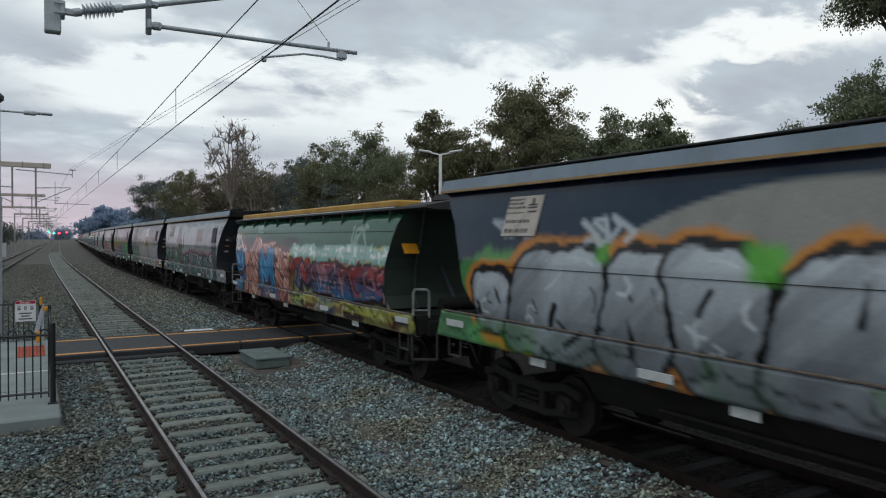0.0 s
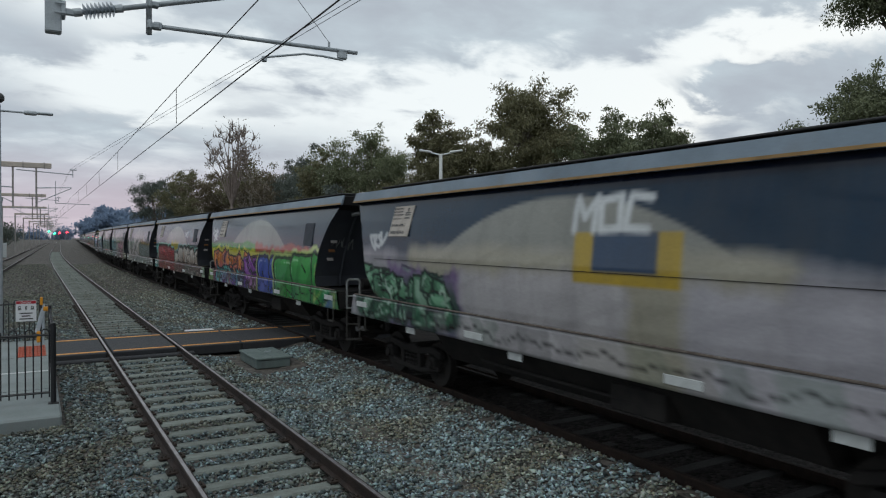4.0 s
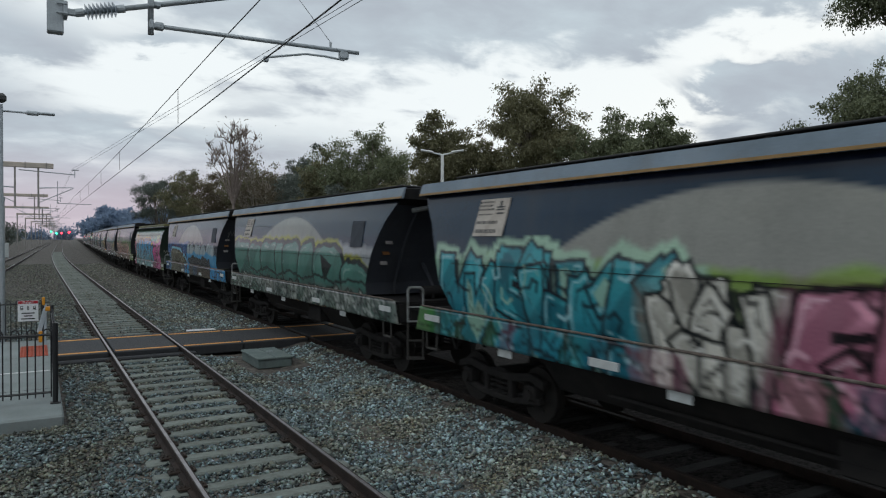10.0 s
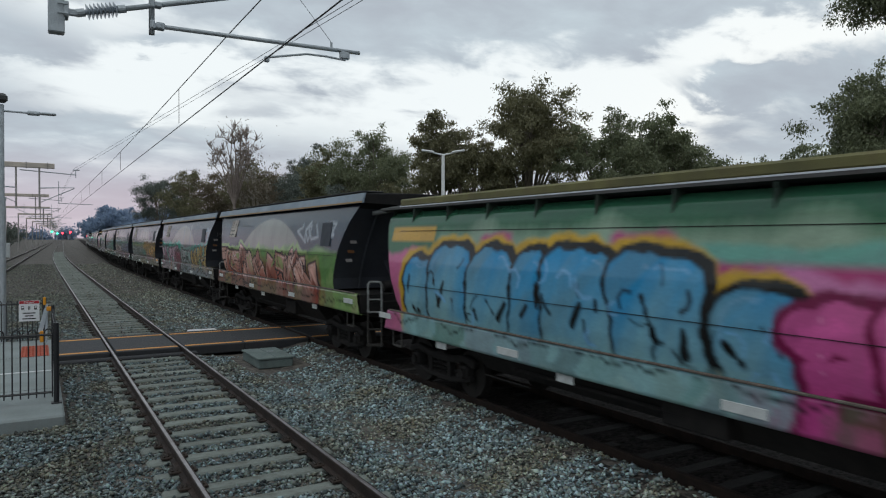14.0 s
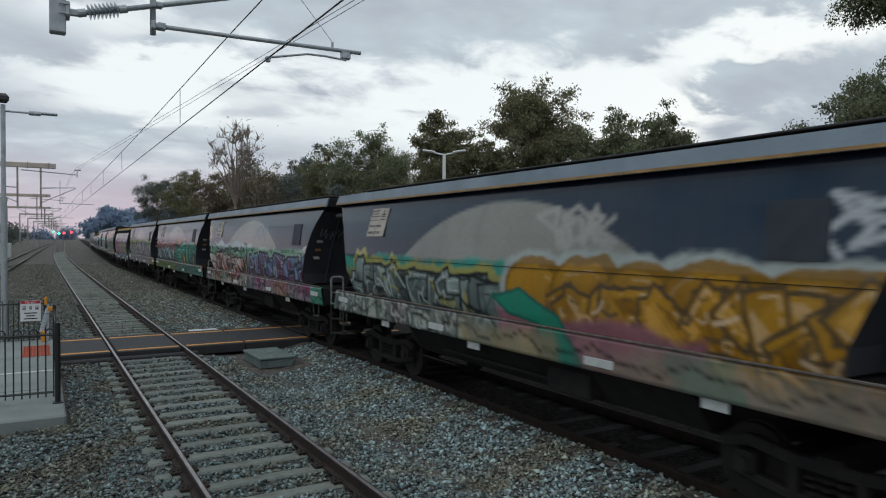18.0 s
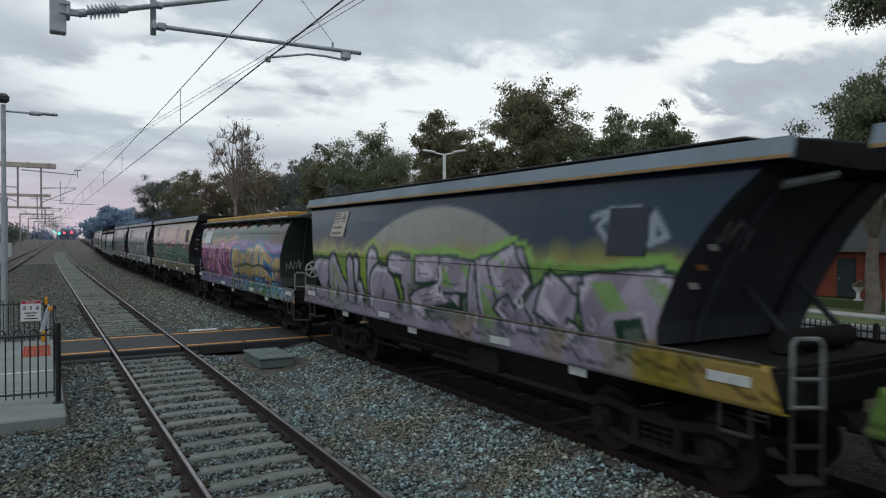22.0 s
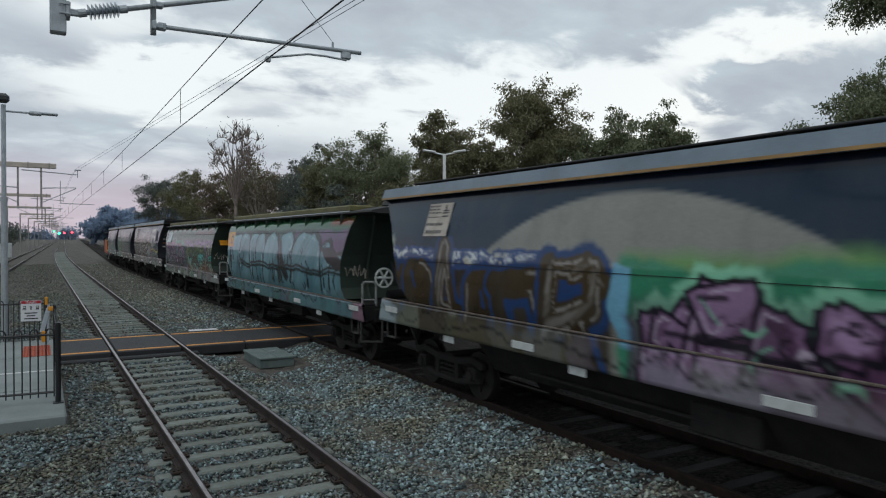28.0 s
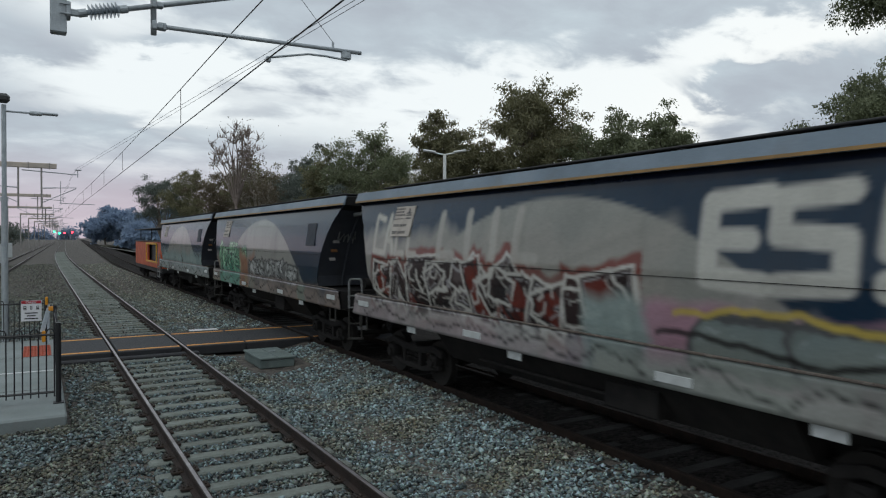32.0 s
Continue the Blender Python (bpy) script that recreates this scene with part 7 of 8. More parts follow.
def danger_sign():
    s = thing("danger_sign", (-0.185, 21.735, 0.84), "white safety sign with a red danger header on the fence", "sign", turn=-2)
    part("board", boxes(((0, 0, 0), (0.48, 0.012, 0.56)), bevel=0.003), M["sign_white"], s)
    part("header", boxes(((0, -0.009, 0.235), (0.465, 0.004, 0.08))), M["sign_red"], s, "red header band")
    cu = bpy.data.curves.new("danger", "FONT")
    cu.body, cu.size, cu.align_x, cu.align_y = "Danger", 0.085, "CENTER", "CENTER"
    cu.extrude = 0.001
    tmp = bpy.data.objects.new("word", cu)
    me = bpy.data.meshes.new_from_object(tmp)
    bpy.data.objects.remove(tmp)
    w = part("wording", me, M["sign_white"], s)
    w.matrix_basis = pose(0, -0.013, 0.235, 90, 0, 0)
    for k, x in enumerate((-0.15, 0.0, 0.15)):
        bm = boxes(((x, -0.008, 0.09), (0.07 if k != 1 else 0.05, 0.004, 0.085)), ((x, -0.008, 0.035), (0.09 if k != 1 else 0.05, 0.004, 0.012)))
        part("pictogram", bm, M["sign_black"], s)
        part("pictogram", boxes(((x, -0.011, 0.10), (0.045, 0.004, 0.03) if k != 1 else (0.012, 0.004, 0.08))), M["sign_white"], s)
    for zz, ww in ((-0.06, 0.3), (-0.135, 0.2), (-0.21, 0.32)):
        part("text_bar", boxes(((0, -0.008, zz), (ww, 0.004, 0.03))), M["sign_black"], s)


def gate_post():
    p = thing("crossing_post", (0.20, 21.2, 0), "grey crossing post wrapped with amber bands", "post")
    part("post", rod(bmesh.new(), (0, 0, -0.02), (0.02, 0.0, 1.05), 0.03, seg=10), M["tape"], p)
    bm = bmesh.new()
    box(bm, (-0.03, -0.05, 1.14), (0.07, 0.07, 0.22), 0.02)
    box(bm, (0.08, -0.04, 0.93), (0.14, 0.08, 0.12), 0.02)
    part("amber_marker", bm, M["amber"], p, "amber plastic marker")
    bm = bmesh.new()
    box(bm, (-0.10, -0.1, 0.2), (0.09, 0.08, 0.3), 0.02)
    part("lower_marker", bm, M["amber"], p, "amber plastic marker")
    bm = bmesh.new()
    for k in range(5):
        box(bm, (0.0 - 0.03 * k, -0.04, 0.86 - 0.12 * k), (0.11, 0.02, 0.16), 0.01, Matrix.Rotation(0.25, 4, "Y"))
    part("loose_wrap", bm, M["tape"], p, "loose pale wrap")


path_slab()
crossing_fences()
danger_sign()
gate_post()

pit = thing("cable_pit", (4.98, 17.1, 0), "grey concrete cable pit with a two-leaf lid in the ballast", "cable pit")
part("box", boxes(((0, 0, -0.20), (0.84, 1.50, 0.22)), bevel=0.02), M["pit"], pit)
for sx in (-0.225, 0.225):
    part("lid", boxes(((sx, 0, -0.07), (0.44, 1.56, 0.05)), bevel=0.012), M["pit"], pit, "grey lid leaf")
part("lifting_eye", boxes(((0.1, 0.1, -0.035), (0.16, 0.05, 0.02))), M["galv"], pit)
pl = thing("cover_plate", (4.55, 22.5, -0.13), "pale flat cover plates lying on the ballast", "cover")
for sx in (-0.22, 0.22):
    part("plate", boxes(((sx, 0, 0), (0.42, 1.1, 0.05)), bevel=0.01), M["sign_white"], pl)


# ---- overhead line ----
def boom_frame(y, first=False):
    x0 = near_x(y) - 1.45 if not first else 1.2
    xm = left_x(y) - 3.3
    z = 7.95
    t = thing("portal_mast", (0, y, 0), "cream overhead-line mast with a box boom across the tracks", "overhead mast", "overhead-line masts")
    part("mast", boxes(((xm, 0, 3.9), (0.26, 0.26, 8.4)), bevel=0.02), M["mast"], t)
    bm = bmesh.new()
    box(bm, ((x0 + xm) / 2, 0, z), (x0 - xm + 0.3, 0.3, 0.36), 0.03)
    part("boom", bm, M["boom"], t, "cream box boom")
    for xx in (x0 - 0.3, x0 - 1.6):
        part("boom_joint", boxes(((xx, 0, z), (0.06, 0.36, 0.44))), M["mast"], t)
    # hanger, insulators and registration arms towards each track
    for base, s in ((near_x(y) - 2.25, 1), (left_x(y) + 2.25, -1)):
        if base > x0:
            continue
        h = part("drop_post", boxes(((base, 0, 6.4), (0.12, 0.12, 2.8)), bevel=0.01), M["mast"], t)
        bm = bmesh.new()
        rod(bm, (base, 0, 6.35), (base + 0.9 * s, 0, 6.4), 0.04, seg=6)
        rod(bm, (base + 0.9 * s, 0, 6.4), (base + 2.2 * s, 0, 6.45), 0.028, seg=6)
        rod(bm, (base, 0, 5.3), (base + 2.2 * s, 0, 6.4), 0.028, seg=6)
        rod(bm, (base + 1.2 * s, 0, 5.25), (base + 1.2 * s, 0, 6.9), 0.025, seg=6)
        rod(bm, (base + 1.2 * s, 0, 5.3), (base + 3.4 * s, 0, 5.25), 0.025, seg=6)
        part("cantilever", bm, M["galv"], h)
    bm = bmesh.new()
    rod(bm, (x0 - 2.0, 0, z - 0.35), (x0 + 1.5, 0, z - 0.55), 0.035, seg=6)
    rod(bm, (x0 + 1.5, 0, z - 0.75), (x0 + 1.5, 0, z - 0.2), 0.03, seg=6)
    rod(bm, (x0 + 1.3, 0, z - 0.2), (x0 + 1.75, 0, z - 0.2), 0.04, seg=6)
    part("feeder_arm", bm, M["galv"], t)


for y in (57, 98, 138, 178, 218, 260, 302, 345, 390):
    boom_frame(y)


def cantilever():
    """The nearest registration assembly, hung from a boom overhead."""
    y = 8.39
    t = thing("overhead_cantilever", (0, y, 0), "galvanised overhead-line cantilever with a ribbed grey insulator", "cantilever")
    part("boom", boxes(((-3.8, 0, 7.95), (9.4, 0.3, 0.36)), bevel=0.03), M["boom"], t)
    part("mast", boxes(((-8.3, 0, 3.9), (0.26, 0.26, 8.4)), bevel=0.02), M["mast"], t)
    p = bmesh.new()
    box(p, (0.19, 0, 6.4), (0.155, 0.14, 2.8), 0.012)
    part("drop_post", p, M["galv"], t, "square galvanised drop post")
    bm = bmesh.new()
    box(bm, (0.28, 0, 5.255), (0.05, 0.2, 0.16), 0.01)
    box(bm, (0.355, 0, 5.245), (0.14, 0.05, 0.07), 0.01)
    for zz in (5.20, 5.30):
        rod(bm, (0.2, -0.1, zz), (0.3, -0.1, zz), 0.012, seg=6)
    part("bracket", bm, M["galv"], t)
    a, b = Vector((0.38, 0, 5.245)), Vector((0.86, 0, 5.375))
    part("insulator_cap", rod(bmesh.new(), a, a.lerp(b, 0.16), 0.045, seg=12), M["galv"], t)
    part("insulator_cap", rod(bmesh.new(), a.lerp(b, 0.84), b, 0.045, seg=12), M["galv"], t)
    core = part("insulator", rod(bmesh.new(), a, b, 0.03, seg=12), M["porcelain"], t, "ribbed grey insulator", True)
    for k in range(8):
        q = a.lerp(b, 0.22 + 0.08 * k)
        part("shed", rod(bmesh.new(), q, q + (b - a) * 0.05, 0.085, 0.035, seg=20), M["porcelain"], core)
    bm = bmesh.new()
    rod(bm, b, (2.43, 0, 5.83), 0.030, seg=10)
    rod(bm, (1.13, 0, 5.13), (1.13, 0, 6.3), 0.032, seg=10)
    rod(bm, (1.19, 0, 5.235), (3.67, 0, 5.275), 0.026, seg=10)
    part("tube", bm, M["galv"], t, "galvanised cantilever tubes", True)
    for zz in (5.23, 5.47):
        part("clamp", boxes(((1.17, 0, zz), (0.13, 0.10, 0.06)), ((1.13, -0.05, zz), (0.05, 0.06, 0.10)), bevel=0.012), M["galv"], t)
    part("clamp", boxes(((1.22, 0, 5.235), (0.09, 0.07, 0.085)), bevel=0.01), M["galv"], t)
    part("eye_bolt", rod(bmesh.new(), (3.28, 0, 5.27), (3.28, 0, 5.36), 0.016, seg=8), M["galv"], t)
    part("end_fitting", boxes(((3.46, 0, 5.22), (0.14, 0.05, 0.12)), bevel=0.02), M["galv"], t)
    bm = rods([(3.47, 0, 5.155), (3.2, 0, 5.17), (2.95, 0, 5.165), (2.45, 0, 5.055)], 0.014, 8)
    box(bm, (2.44, 0, 5.03), (0.06, 0.05, 0.07), 0.01)
    part("steady_arm", bm, M["galv"], t)
    part("stay_wire", rod(bmesh.new(), (3.28, 0, 5.36), (2.45, 0, 6.3), 0.0035, seg=5), M["wire"], t)


cantilever()


def wire_run(name, pts, r, label, droppers=()):
    t = thing(name, (0, 0, 0), label, "overhead wire")
    v, f = tube(pts, [r] * len(pts), 5)
    part("wire", mesh_of("wire", v, f), M["wire"], t)
    for a, b in droppers:
        part("dropper", rod(bmesh.new(), a, b, 0.006, seg=4), M["wire"], t)


masts = [-40, 8.39, 57, 98, 138, 178, 218, 260, 302, 345, 390]


def mess_z(y):
    for a, b in zip(masts, masts[1:]):
        if a <= y <= b:
            k = (y - a) / (b - a)
            return 5.84 - 4 * k * (1 - k) * 0.14
    return 5.8


ys = [-20 + 3.0 * i for i in range(137)]
wire_run("contact_wire", [(near_x(y) - 0.02, y, 5.02 if y < 60 else 5.15) for y in [-20, 8.39, 57, 98, 138, 178, 260, 390]], 0.009, "dark contact wire above the near track",
         [((near_x(y), y, 5.1), (near_x(y), y, mess_z(y))) for y in (-3, 14.4, 25.4, 33, 41, 49, 64, 74, 84)])
wire_run("catenary_wire", [(near_x(y), y, mess_z(y)) for y in ys], 0.008, "sagging catenary wire above the near track")
wire_run("feeder_wire", [(5.49, -10, 6.31), (2.38, 57, 7.85)] + [(near_x(y) - 0.05, y, 7.75) for y in masts[3:]], 0.006, "thin feeder wire crossing over to the masts")
wire_run("feeder_wire", [(6.08, -10, 6.68), (2.16, 57, 7.51)] + [(near_x(y) - 0.3, y, 7.4) for y in masts[3:]], 0.006, "thin return wire crossing over to the masts")


# ---- street lamps ----
def lamp_left():
    t = thing("platform_lamp", (-0.84, 23.2, 0), "grey lamp column with a slim arm lantern and a camera dome", "lamp post")
    bm = bmesh.new()
    rod(bm, (0, 0, -0.2), (0, 0, 3.9), 0.085, seg=12)
    rod(bm, (0, 0, 3.9), (0, 0, 6.6), 0.062, seg=12)
    part("column", bm, M["galv"], t)
    part("collar", rod(bmesh.new(), (0, 0, 3.86), (0, 0, 3.98), 0.10, seg=12), M["galv"], t)
    part("arm", rod(bmesh.new(), (0, 0, 6.42), (0.75, 0.2, 6.45), 0.028, seg=8), M["galv"], t)
    bm = bmesh.new()
    box(bm, (1.0, 0.27, 6.47), (0.72, 0.2, 0.07), 0.03)
    box(bm, (0.78, 0.21, 6.45), (0.35, 0.16, 0.12), 0.04)
    part("lantern", bm, M["galv"], t, "slim grey lantern head")
    bm = bmesh.new()
    box(bm, (-0.02, 0, 6.78), (0.34, 0.3, 0.26), 0.08)
    part("camera_housing", bm, M["sign_black"], t, "dark camera housing")


def lamp_double():
    t = thing("street_lamp", (16.6, 28.1, -0.3), "white street lamp with two arms", "street lamp")
    part("column", rod(bmesh.new(), (0, 0, 0), (0, 0, 7.1), 0.10, 0.075, seg=12), M["white_paint"], t)
    d = Vector((0.86, -0.5, 0))
    for s in (-1, 1):
        a = part("arm", rod(bmesh.new(), (0, 0, 7.1), (0.5 * s * d.x, 0.5 * s * d.y, 7.2), 0.035, seg=8), M["white_paint"], t)
        bm = bmesh.new()
        box(bm, (0.72 * s, 0, 7.27), (0.62, 0.24, 0.09), 0.035, Matrix.Rotation(-0.14 * s, 4, "Y"))
        q = part("lantern", bm, M["white_paint"], a, "pale flat lantern head")
        q.rotation_euler = (0, 0, math.atan2(d.y, d.x))


lamp_left()
lamp_double()


# ---- far side of the line: fence, road, lawn, houses ----
def picket_fence():
    f = thing("steel_fence", (16.9, 0, -0.38), "black steel picket fence along the railway boundary", "fence")
    mesh = shared("boundary_picket", lambda: rod(bmesh.new(), (0, 0, 0.05), (0, 0, 1.22), 0.017, seg=6), M["black_steel"])
    for i in range(170):
        p = part("picket", mesh, None, f)
        p.location = (0, 4.0 + 0.14 * i, 0)
    pm = shared("boundary_post", lambda: boxes(((0, 0, 0.62), (0.08, 0.08, 1.3)), bevel=0.008), M["black_steel"])
    for i in range(11):
        p = part("post", pm, None, f)
        p.location = (0, 3.93 + 2.38 * i, 0)
    for zz in (0.2, 1.05):
        part("rail", boxes(((0, 15.85, zz), (0.04, 24.0, 0.04))), M["black_steel"], f)


picket_fence()
street = tagged(new("road", mesh_of("road", [(18.2, -200, -0.34), (25.4, -200, -0.34), (25.4, 260, -0.34), (18.2, 260, -0.34)], [(0, 1, 2, 3)], M["road"])), "grey asphalt street behind the railway fence", "road", kind="structure")
for x in (18.1, 25.5):
    part("kerb", boxes(((x, 30, -0.31), (0.18, 460, 0.16)), bevel=0.02), M["kerb"], street)
lawn = tagged(new("lawn", mesh_of("lawn", [(25.6, -200, -0.26), (70, -200, -0.2), (70, 300, -0.2), (25.6, 300, -0.26)], [(0, 1, 2, 3)], M["grass"])), "clipped green verge and front lawn", "lawn", kind="structure")
verge = tagged(new("verge", mesh_of("verge", [(12.0, -200, -0.34), (17.9, -200, -0.34), (17.9, 300, -0.34), (28.0, 300, -0.34), (12.0, 60, -0.34)], [(0, 1, 2, 3, 4)], M["verge"])), "rough grass verge inside the fence", "verge", kind="structure")
part("footpath", boxes(((28.6, 30, -0.22), (1.3, 460, 0.06))), M["kerb"], lawn)


def house(at, w, d, wall, label, eave=2.5):
    t = thing("house", at, label, "house", "street houses")
    part("wall", boxes(((0, 0, eave / 2), (d, w, eave))), M[wall], t)
    # hipped tiled roof in courses
    n = 10
    roof = None
    for k in range(n):
        f = k / n
        course = boxes(((0, 0, eave + 0.02 + 1.9 * f), ((d + 1.0) * (1 - f) + 0.12, (w + 1.0) - (d + 1.0) * f + 0.1, 0.21)))
        if roof:
            part("tile_course", course, M["tile_roof"], roof)
        else:
            roof = part("roof", course, M["tile_roof"], t, "grey tiled hipped roof")
    part("gutter", boxes(((-d / 2 - 0.5, 0, eave + 0.02), (0.1, w + 1.0, 0.12))), M["white_paint"], t)
    for yy, ww in ((-w * 0.28, 2.6), (w * 0.22, 2.0)):
        win = part("window", boxes(((-d / 2 - 0.03, yy, 1.45), (0.08, ww, 1.35))), M["white_paint"], t, "white-framed window")
        for k in (-1, 0, 1):
            part("pane", boxes(((-d / 2 - 0.075, yy + k * ww / 3.1, 1.45), (0.012, ww / 3.5, 1.22))), M["glass"] if k else M["curtain"], win)
        part("sill", boxes(((-d / 2 - 0.08, yy, 0.74), (0.16, ww + 0.2, 0.07))), M["kerb"], win)
    dr = part("door", boxes(((-d / 2 - 0.03, -0.2, 1.05), (0.07, 0.95, 2.05)), bevel=0.01), M["glass"], t)
    part("handle", boxes(((-d / 2 - 0.08, 0.15, 1.0), (0.04, 0.03, 0.12))), M["galv"], dr)
    return t


house((41.0, 20.5, -0.2), 13, 9, "wall_brick", "red brick bungalow with a grey tiled roof behind the lawn")
house((42.0, 39.0, -0.2), 14, 9, "wall_brick", "red brick bungalow half hidden by trees")
house((42.0, 3.0, -0.2), 13, 9, "wall_brick", "red brick bungalow along the street")
wall_low = thing("garden_wall", (31.5, 19.5, -0.25), "low green garden wall with white urns along the lawn", "garden wall")
part("wall", boxes(((0, 0, 0.18), (0.2, 18, 0.42)), bevel=0.02), M["grass"], wall_low)
for k in range(4):
    urn = thing("garden_urn", (31.5, 13.6 + 3.4 * k, 0.13), "white pedestal urn on the garden wall", "urn", "garden urns")
    bm = bmesh.new()
    rod(bm, (0, 0, 0.0), (0, 0, 0.06), 0.17, seg=10)
    rod(bm, (0, 0, 0.06), (0, 0, 0.38), 0.09, 0.07, seg=10)
    rod(bm, (0, 0, 0.38), (0, 0, 0.6), 0.09, 0.24, seg=12)
    part("urn_body", bm, M["white_paint"], urn)
    bm = bmesh.new()
    bmesh.ops.create_icosphere(bm, subdivisions=2, radius=0.2, matrix=Matrix.Translation((0, 0, 0.66)))
    for v in bm.verts:
        v.co += Vector(rng.normal(0, 0.04, 3))
    part("plant", bm, M["leaf_brown"], urn)
pole = thing("utility_pole", (18.0, 9.0, -0.33), "grey timber utility pole beside the street", "pole")
part("shaft", rod(bmesh.new(), (0, 0, 0), (0, 0, 3.6), 0.055, 0.05, seg=10), M["galv"], pole)

# ---- far left: cabinets, hedge, signals ----
for x, y, h in ((-3.4, 97, 2.3), (-3.3, 122, 2.2)):
    cb = thing("equipment_cabinet", (x - 0.6, y, -0.24), "pale trackside equipment cabinet", "cabinet", "trackside cabinets")
    part("body", boxes(((0, 0, h / 2), (0.9, 0.7, h)), bevel=0.03), M["cabinet"], cb)
    part("door", boxes(((0, -0.36, h / 2), (0.8, 0.03, h - 0.2)), bevel=0.01), M["cabinet"], cb)
for x, z, m, lab in ((14.6, 5.6, "sig_red", "red"), (6.6, 5.9, "sig_green", "green"), (9.0, 5.0, "sig_green", "green"), (11.2, 5.2, "sig_red", "red")):
    s = thing("railway_signal", (x, 395, -0.24), "distant railway signal showing " + lab, "signal", "railway signals")
    part("post", rod(bmesh.new(), (0, 0, 0), (0, 0, z - 0.5), 0.09, seg=8), M["mast"], s)
    part("head", boxes(((0, 0, z), (0.7, 0.3, 1.3)), bevel=0.05), M["sign_black"], s)
    part("lens", rod(bmesh.new(), (0, -0.24, z), (0, -0.16, z), 0.45, seg=14), M[m], s, lab + " lit lens")


# ---- trees ----
def tree(at, h, spread, crown_from, leaves, leaf, seed, label, bark="bark", leaf_len=0.27, lobes=16, bare=0.0, squash=1.0, limbs_out=0.75):
    r = np.random.default_rng(seed)
    t = thing("tree", at, label, "tree", "trees behind the line")
    verts, faces = [], []

    def add(pts, radii):
        v, f = tube(pts, radii)
        o = len(verts)
        verts.extend(v)
        faces.extend(tuple(o + i for i in q) for q in f)

    r0 = (0.022 * h + 0.05) * (0.5 if bare > 0.9 else 1.0)
    fork = h * max(0.16, crown_from * 0.75)
    lean = r.normal(0, 0.03, 2) * h
    trunk = [(lean[0] * k / 4 + r.normal(0, 0.04), lean[1] * k / 4 + r.normal(0, 0.04), fork * k / 4) for k in range(5)]
    trunk[0] = (0, 0, -0.1)
    add(trunk, [r0 * (1.25 - 0.12 * k) for k in range(5)])
    cz = h * (crown_from + 1) / 2
    half_h = h * (1 - crown_from) / 2 * squash
    centres, sizes = [], []
    for k in range(lobes):
        a, e = r.uniform(0, 2 * math.pi), math.asin(r.uniform(-0.75, 1.0))
        q = limbs_out * r.uniform(0.55, 1.0)
        c = (spread * q * math.cos(a) * math.cos(e) + lean[0], spread * q * math.sin(a) * math.cos(e) + lean[1], cz + half_h * q * math.sin(e))
        centres.append(c)
        sizes.append(spread * r.uniform(0.28, 0.46))
    top = (lean[0] + r.normal(0, 0.2 * spread), lean[1], h - 0.28 * spread)
    centres.append(top)
    sizes.append(spread * 0.26)
    for c in centres:
        s = Vector(trunk[-1])
        e = Vector(c)
        mid = s.lerp(e, 0.5) + Vector((r.normal(0, 0.25), r.normal(0, 0.25), 0.12 * (e - s).length))
        add([tuple(s), tuple(s.lerp(mid, 0.6)), tuple(mid), tuple(mid.lerp(e, 0.6)), tuple(e)], [r0 * 0.45, r0 * 0.34, r0 * 0.24, r0 * 0.15, 0.015])
        for _ in range(3):
            b = mid.lerp(e, r.uniform(0.1, 0.8))
            tip = b + Vector((r.normal(0, 0.3), r.normal(0, 0.3), r.uniform(0.05, 0.45))) * spread * 0.4
            add([tuple(b), tuple(b.lerp(tip, 0.5)), tuple(tip)], [r0 * 0.15, r0 * 0.09, 0.01])
            if bare:
                for _ in range(9):
                    b2 = b.lerp(tip, r.uniform(0.2, 1))
                    t2 = b2 + Vector((r.normal(0, 0.3), r.normal(0, 0.3), r.uniform(0.15, 0.75))) * spread * 0.26
                    add([tuple(b2), tuple(b2.lerp(t2, 0.5)), tuple(t2)], [0.045, 0.03, 0.014])
    part("trunk", mesh_of("trunk", verts, faces), M[bark], t, "tapering trunk and limbs", True)
    n = int(leaves * (1.45 if leaf_len == 0.27 else 1.0) * (1 - bare))
    if n:
        cw = np.array(sizes) ** 2
        which = r.choice(len(centres), n, p=cw / cw.sum())
        # a few dense sprays within each lobe
        sprays = r.normal(0, 0.50, (len(centres), 14, 3))
        sp = sprays[which, r.integers(0, 14, n)] + r.normal(0, 0.17, (n, 3))
        sp[:, 2] *= 0.75
        c = np.array(centres)[which] + sp * np.array(sizes)[which][:, None]
        c[:, 2] = np.maximum(c[:, 2], h * crown_from * 0.55)
        d = r.normal(0, 0.6, (n, 3))
        d[:, 2] -= 0.7
        d /= np.linalg.norm(d, axis=1)[:, None]
        s = np.cross(d, r.normal(0, 1, (n, 3)))
        s /= np.linalg.norm(s, axis=1)[:, None]
        ln = (leaf_len * r.uniform(0.6, 1.3, n))[:, None]
        wd = ln * 0.2
        v = np.stack([c, c + d * ln * 0.5 + s * wd, c + d * ln, c + d * ln * 0.5 - s * wd], 1).reshape(-1, 3)
        f = np.arange(4 * n).reshape(n, 4)
        me = bpy.data.meshes.new("crown")
        me.vertices.add(len(v))
        me.vertices.foreach_set("co", v.ravel())
        me.loops.add(4 * n)
        me.loops.foreach_set("vertex_index", f.ravel())
        me.polygons.add(n)
        me.polygons.foreach_set("loop_start", np.arange(0, 4 * n, 4))
        me.update(calc_edges=True)
        part("crown", me, M[leaf], t, "crown of narrow drooping leaves")
    return t


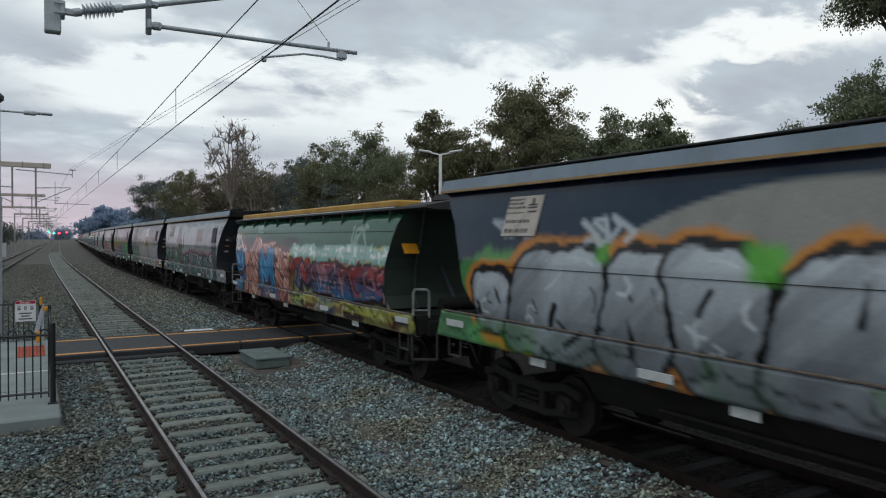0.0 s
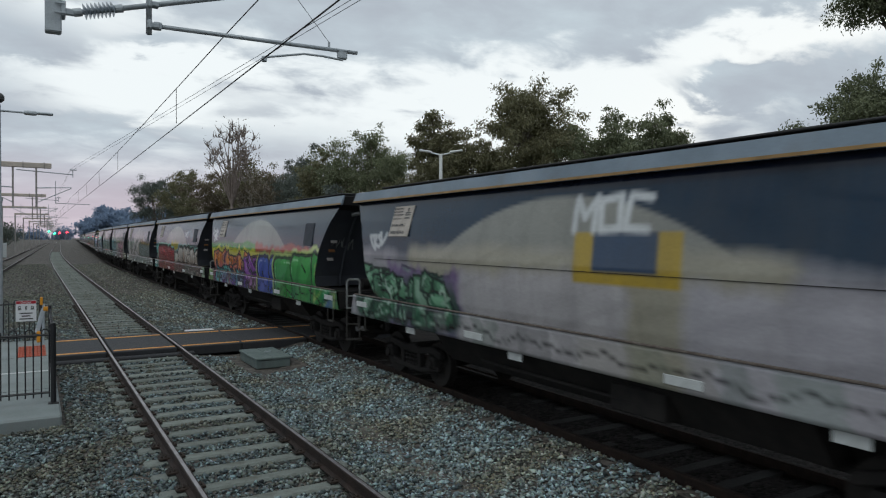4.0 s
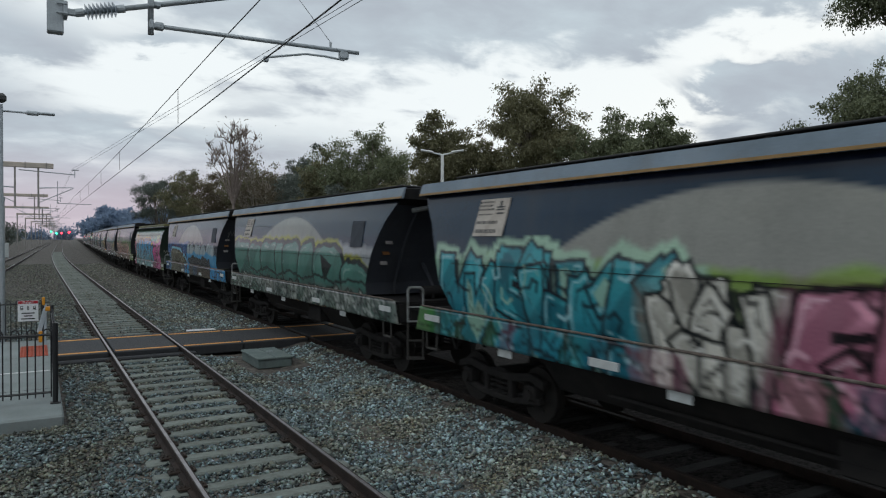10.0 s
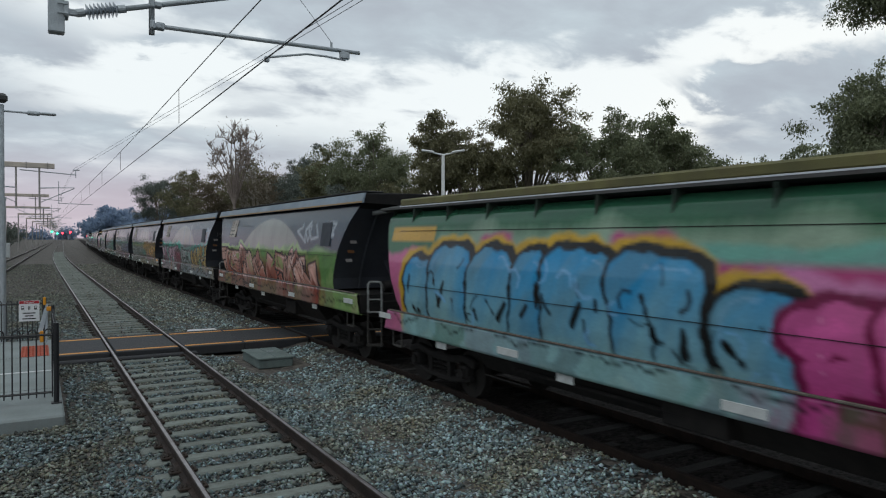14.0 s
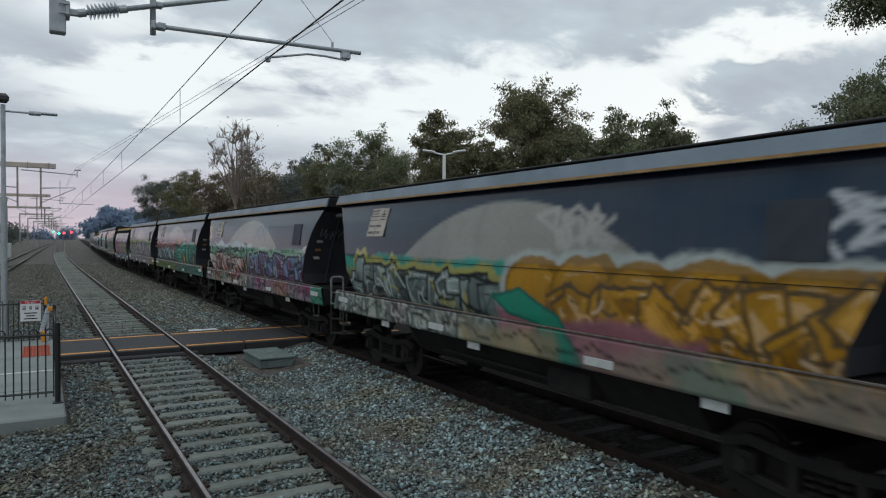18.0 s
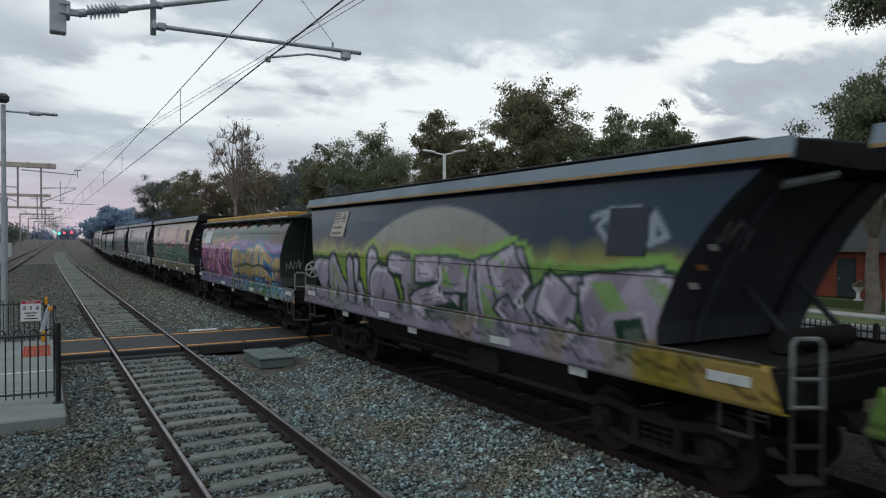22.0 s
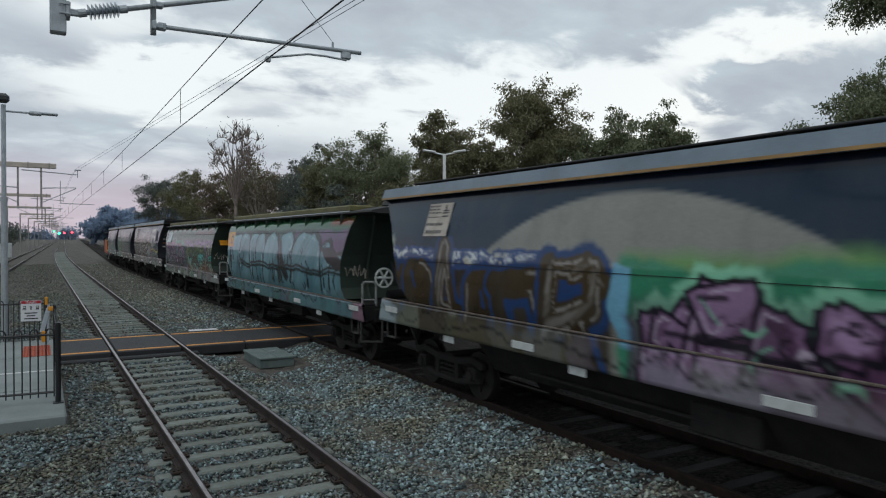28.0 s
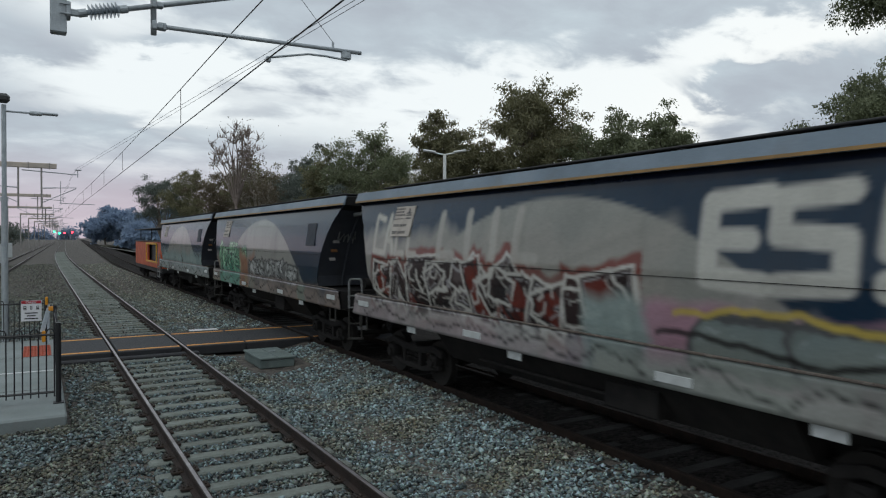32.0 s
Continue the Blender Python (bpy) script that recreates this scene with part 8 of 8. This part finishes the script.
GZ = -0.3
GUM = "eucalypt with olive-green drooping leaves"
tree((36.0, 46.5, GZ), 16.8, 5.37, 0.30, 28500, "leaf_olive", 1, "tall broad " + GUM, lobes=22)
tree((33.0, 50.5, GZ), 13.2, 3.9, 0.25, 15200, "leaf_olive", 2, "leafy " + GUM)
tree((38.6, 41.5, GZ), 13.8, 4.03, 0.25, 17100, "leaf_green", 3, GUM, lobes=18)
tree((40.3, 35.6, GZ), 12.8, 4.4, 0.2, 17100, "leaf_green", 4, GUM + " and ragged edges", lobes=18)
tree((31.6, 53.8, GZ), 14.9, 3.17, 0.25, 13300, "leaf_olive", 5, "slender " + GUM)
tree((29.0, 64.5, GZ), 14.9, 5.12, 0.22, 20900, "leaf_green", 6, "dense " + GUM, lobes=20)
tree((26.6, 70.0, GZ), 13.2, 3.66, 0.2, 13300, "leaf_olive", 7, "leafy " + GUM)
tree((35.1, 96.0, GZ), 17.2, 3.66, 0.3, 11400, "leaf_grey", 8, "tall slender grey-green eucalypt")
tree((30.5, 88.0, GZ), 13.0, 5.37, 0.15, 17100, "leaf_grey", 9, "dark dense grey-green eucalypt")
tree((26.5, 95.0, GZ), 14.2, 4.64, 0.2, 13300, "leaf_olive", 10, "leafy " + GUM)
tree((23.3, 102.5, GZ), 14.2, 5.12, 0.25, 15200, "leaf_brown", 11, "brownish eucalypt beside the bare tree", bark="pale_bark")
tree((19.9, 81.0, GZ), 18.2, 4.9, 0.5, 1710, "leaf_brown", 12, "tall bare dead tree with pale forked branches", bark="twig_bark", bare=0.97, lobes=18)
tree((22.6, 84.5, GZ), 12.8, 3.9, 0.35, 4940, "leaf_brown", 13, "half-bare eucalypt with brown leaves", bark="pale_bark", bare=0.4)
tree((20.8, 116.0, GZ), 14.6, 4.6, 0.25, 15200, "leaf_olive", 14, "tall " + GUM, bark="pale_bark")
tree((19.2, 128.5, GZ), 14.2, 5.37, 0.2, 15200, "leaf_grey", 15, "dark rounded eucalypt at the end of the row")
tree((20.0, 60.0, GZ), 6.3, 2.44, 0.1, 6650, "leaf_grey", 16, "low grey-green shrub beside the line", lobes=9)
tree((24.3, 60.5, GZ), 8.4, 2.93, 0.1, 8550, "leaf_grey", 17, "pale grey-green young tree", lobes=10)
tree((30.0, 58.5, GZ), 9.0, 4.15, 0.05, 12350, "leaf_olive", 18, "bushy olive tree below the tall ones")
tree((36.5, 52.5, GZ), 9.5, 4.39, 0.05, 12350, "leaf_green", 19, "bushy green tree below the tall ones")
tree((34.0, 75.0, GZ), 11.0, 4.88, 0.05, 13300, "leaf_green", 20, "bushy tree in the second row")
tree((29.0, 80.0, GZ), 10.0, 4.88, 0.05, 13300, "leaf_grey", 21, "bushy tree in the second row")
tree((56.0, 35.0, GZ), 12.0, 3.8, 0.2, 12000, "leaf_green", 22, "distant " + GUM)
tree((29.9, 15.6, GZ), 10.2, 3.0, 0.42, 52000, "leaf_green", 23, "near eucalypt with hanging leaf sprays", leaf_len=0.15, lobes=22)
tree((31.2, 14.4, GZ), 17.6, 3.6, 0.66, 44000, "leaf_green", 24, "tall near eucalypt with leaf sprays hanging over the street", leaf_len=0.15, lobes=18)
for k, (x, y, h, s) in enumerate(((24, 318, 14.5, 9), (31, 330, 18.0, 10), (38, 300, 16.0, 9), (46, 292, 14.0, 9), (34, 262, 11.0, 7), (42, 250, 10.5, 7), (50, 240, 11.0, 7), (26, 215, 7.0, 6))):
    tree((x, y, GZ), h, s, 0.03, 9000, "leaf_painted_haze", 40 + k, "far tree with blue evening haze painted into its leaves", leaf_len=1.5, lobes=20)
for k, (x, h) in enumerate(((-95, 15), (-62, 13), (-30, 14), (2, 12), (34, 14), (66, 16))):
    tree((x, 1020, GZ), h, 17, 0.0, 1200, "leaf_painted_haze", 80 + k, "pale tree with painted haze at the end of the line", leaf_len=3.5, lobes=14)
tree((46.5, 34.0, GZ), 9.0, 4.2, 0.05, 9000, "leaf_olive", 91, "bushy garden tree between the two bungalows", lobes=14)
tree((48.5, 29.5, GZ), 8.2, 4.2, 0.1, 6000, "leaf_brown", 90, "brownish garden tree behind the bungalow", lobes=12)
for k, (x, y, h, s) in enumerate(((-16, 120, 6.5, 4), (-14, 135, 6.0, 4), (-12.5, 152, 6.2, 4), (-12, 170, 6.5, 4.5), (-12, 190, 6.5, 5), (-11, 215, 7, 5), (-10, 245, 7.5, 6), (-8, 280, 8, 7))):
    tree((x, y, GZ), h, s, 0.0, 2500, "leaf_grey", 60 + k, "dark shrub in the row along the far track", leaf_len=0.6, lobes=10)


# ---- motion: the train rolls towards and past the camera, gaining a little speed ----
def run(t):
    return 9.98 * t + 0.0062 * t * t


def train_pose(place, reach):
    a, b = place - reach, place + reach
    xa, xb = train_x(a), train_x(b)
    m = pose((xa + xb) / 2, place, 0, 0, 0, -math.degrees(math.atan2(xb - xa, b - a)))
    return m


def motions():
    for t, place, reach in WAGONS:
        walk(t, [(k, train_pose(place - run(k), reach)) for k in range(33)])
    for w, i, k in WHEELS:
        # wheels are seen to turn only while their wagon is near
        place = WAGONS[i][1]
        rest = w.location.copy()
        rows = [(0.0, 0.0)]
        a, b = max(0.0, (place - 26) / 10.05), min(32.0, (place + 6) / 10.05)
        if b > a:
            a, n = math.floor(a * 30) / 30, int((b - a) * 30)
            times = [a + q / 30 for q in range(n + 1)]
            rows = ([(0.0, 0.0)] if a > 0.1 else []) + [(q, (run(q) - run(a)) / 0.425) for q in times]
            if b < 31.9:
                rows.append((32.0, rows[-1][1]))
        else:
            rows.append((32.0, 0.0))
        walk(w, [(q, Matrix.Translation(rest) @ Matrix.Rotation(ang, 4, "X")) for q, ang in rows])


motions()
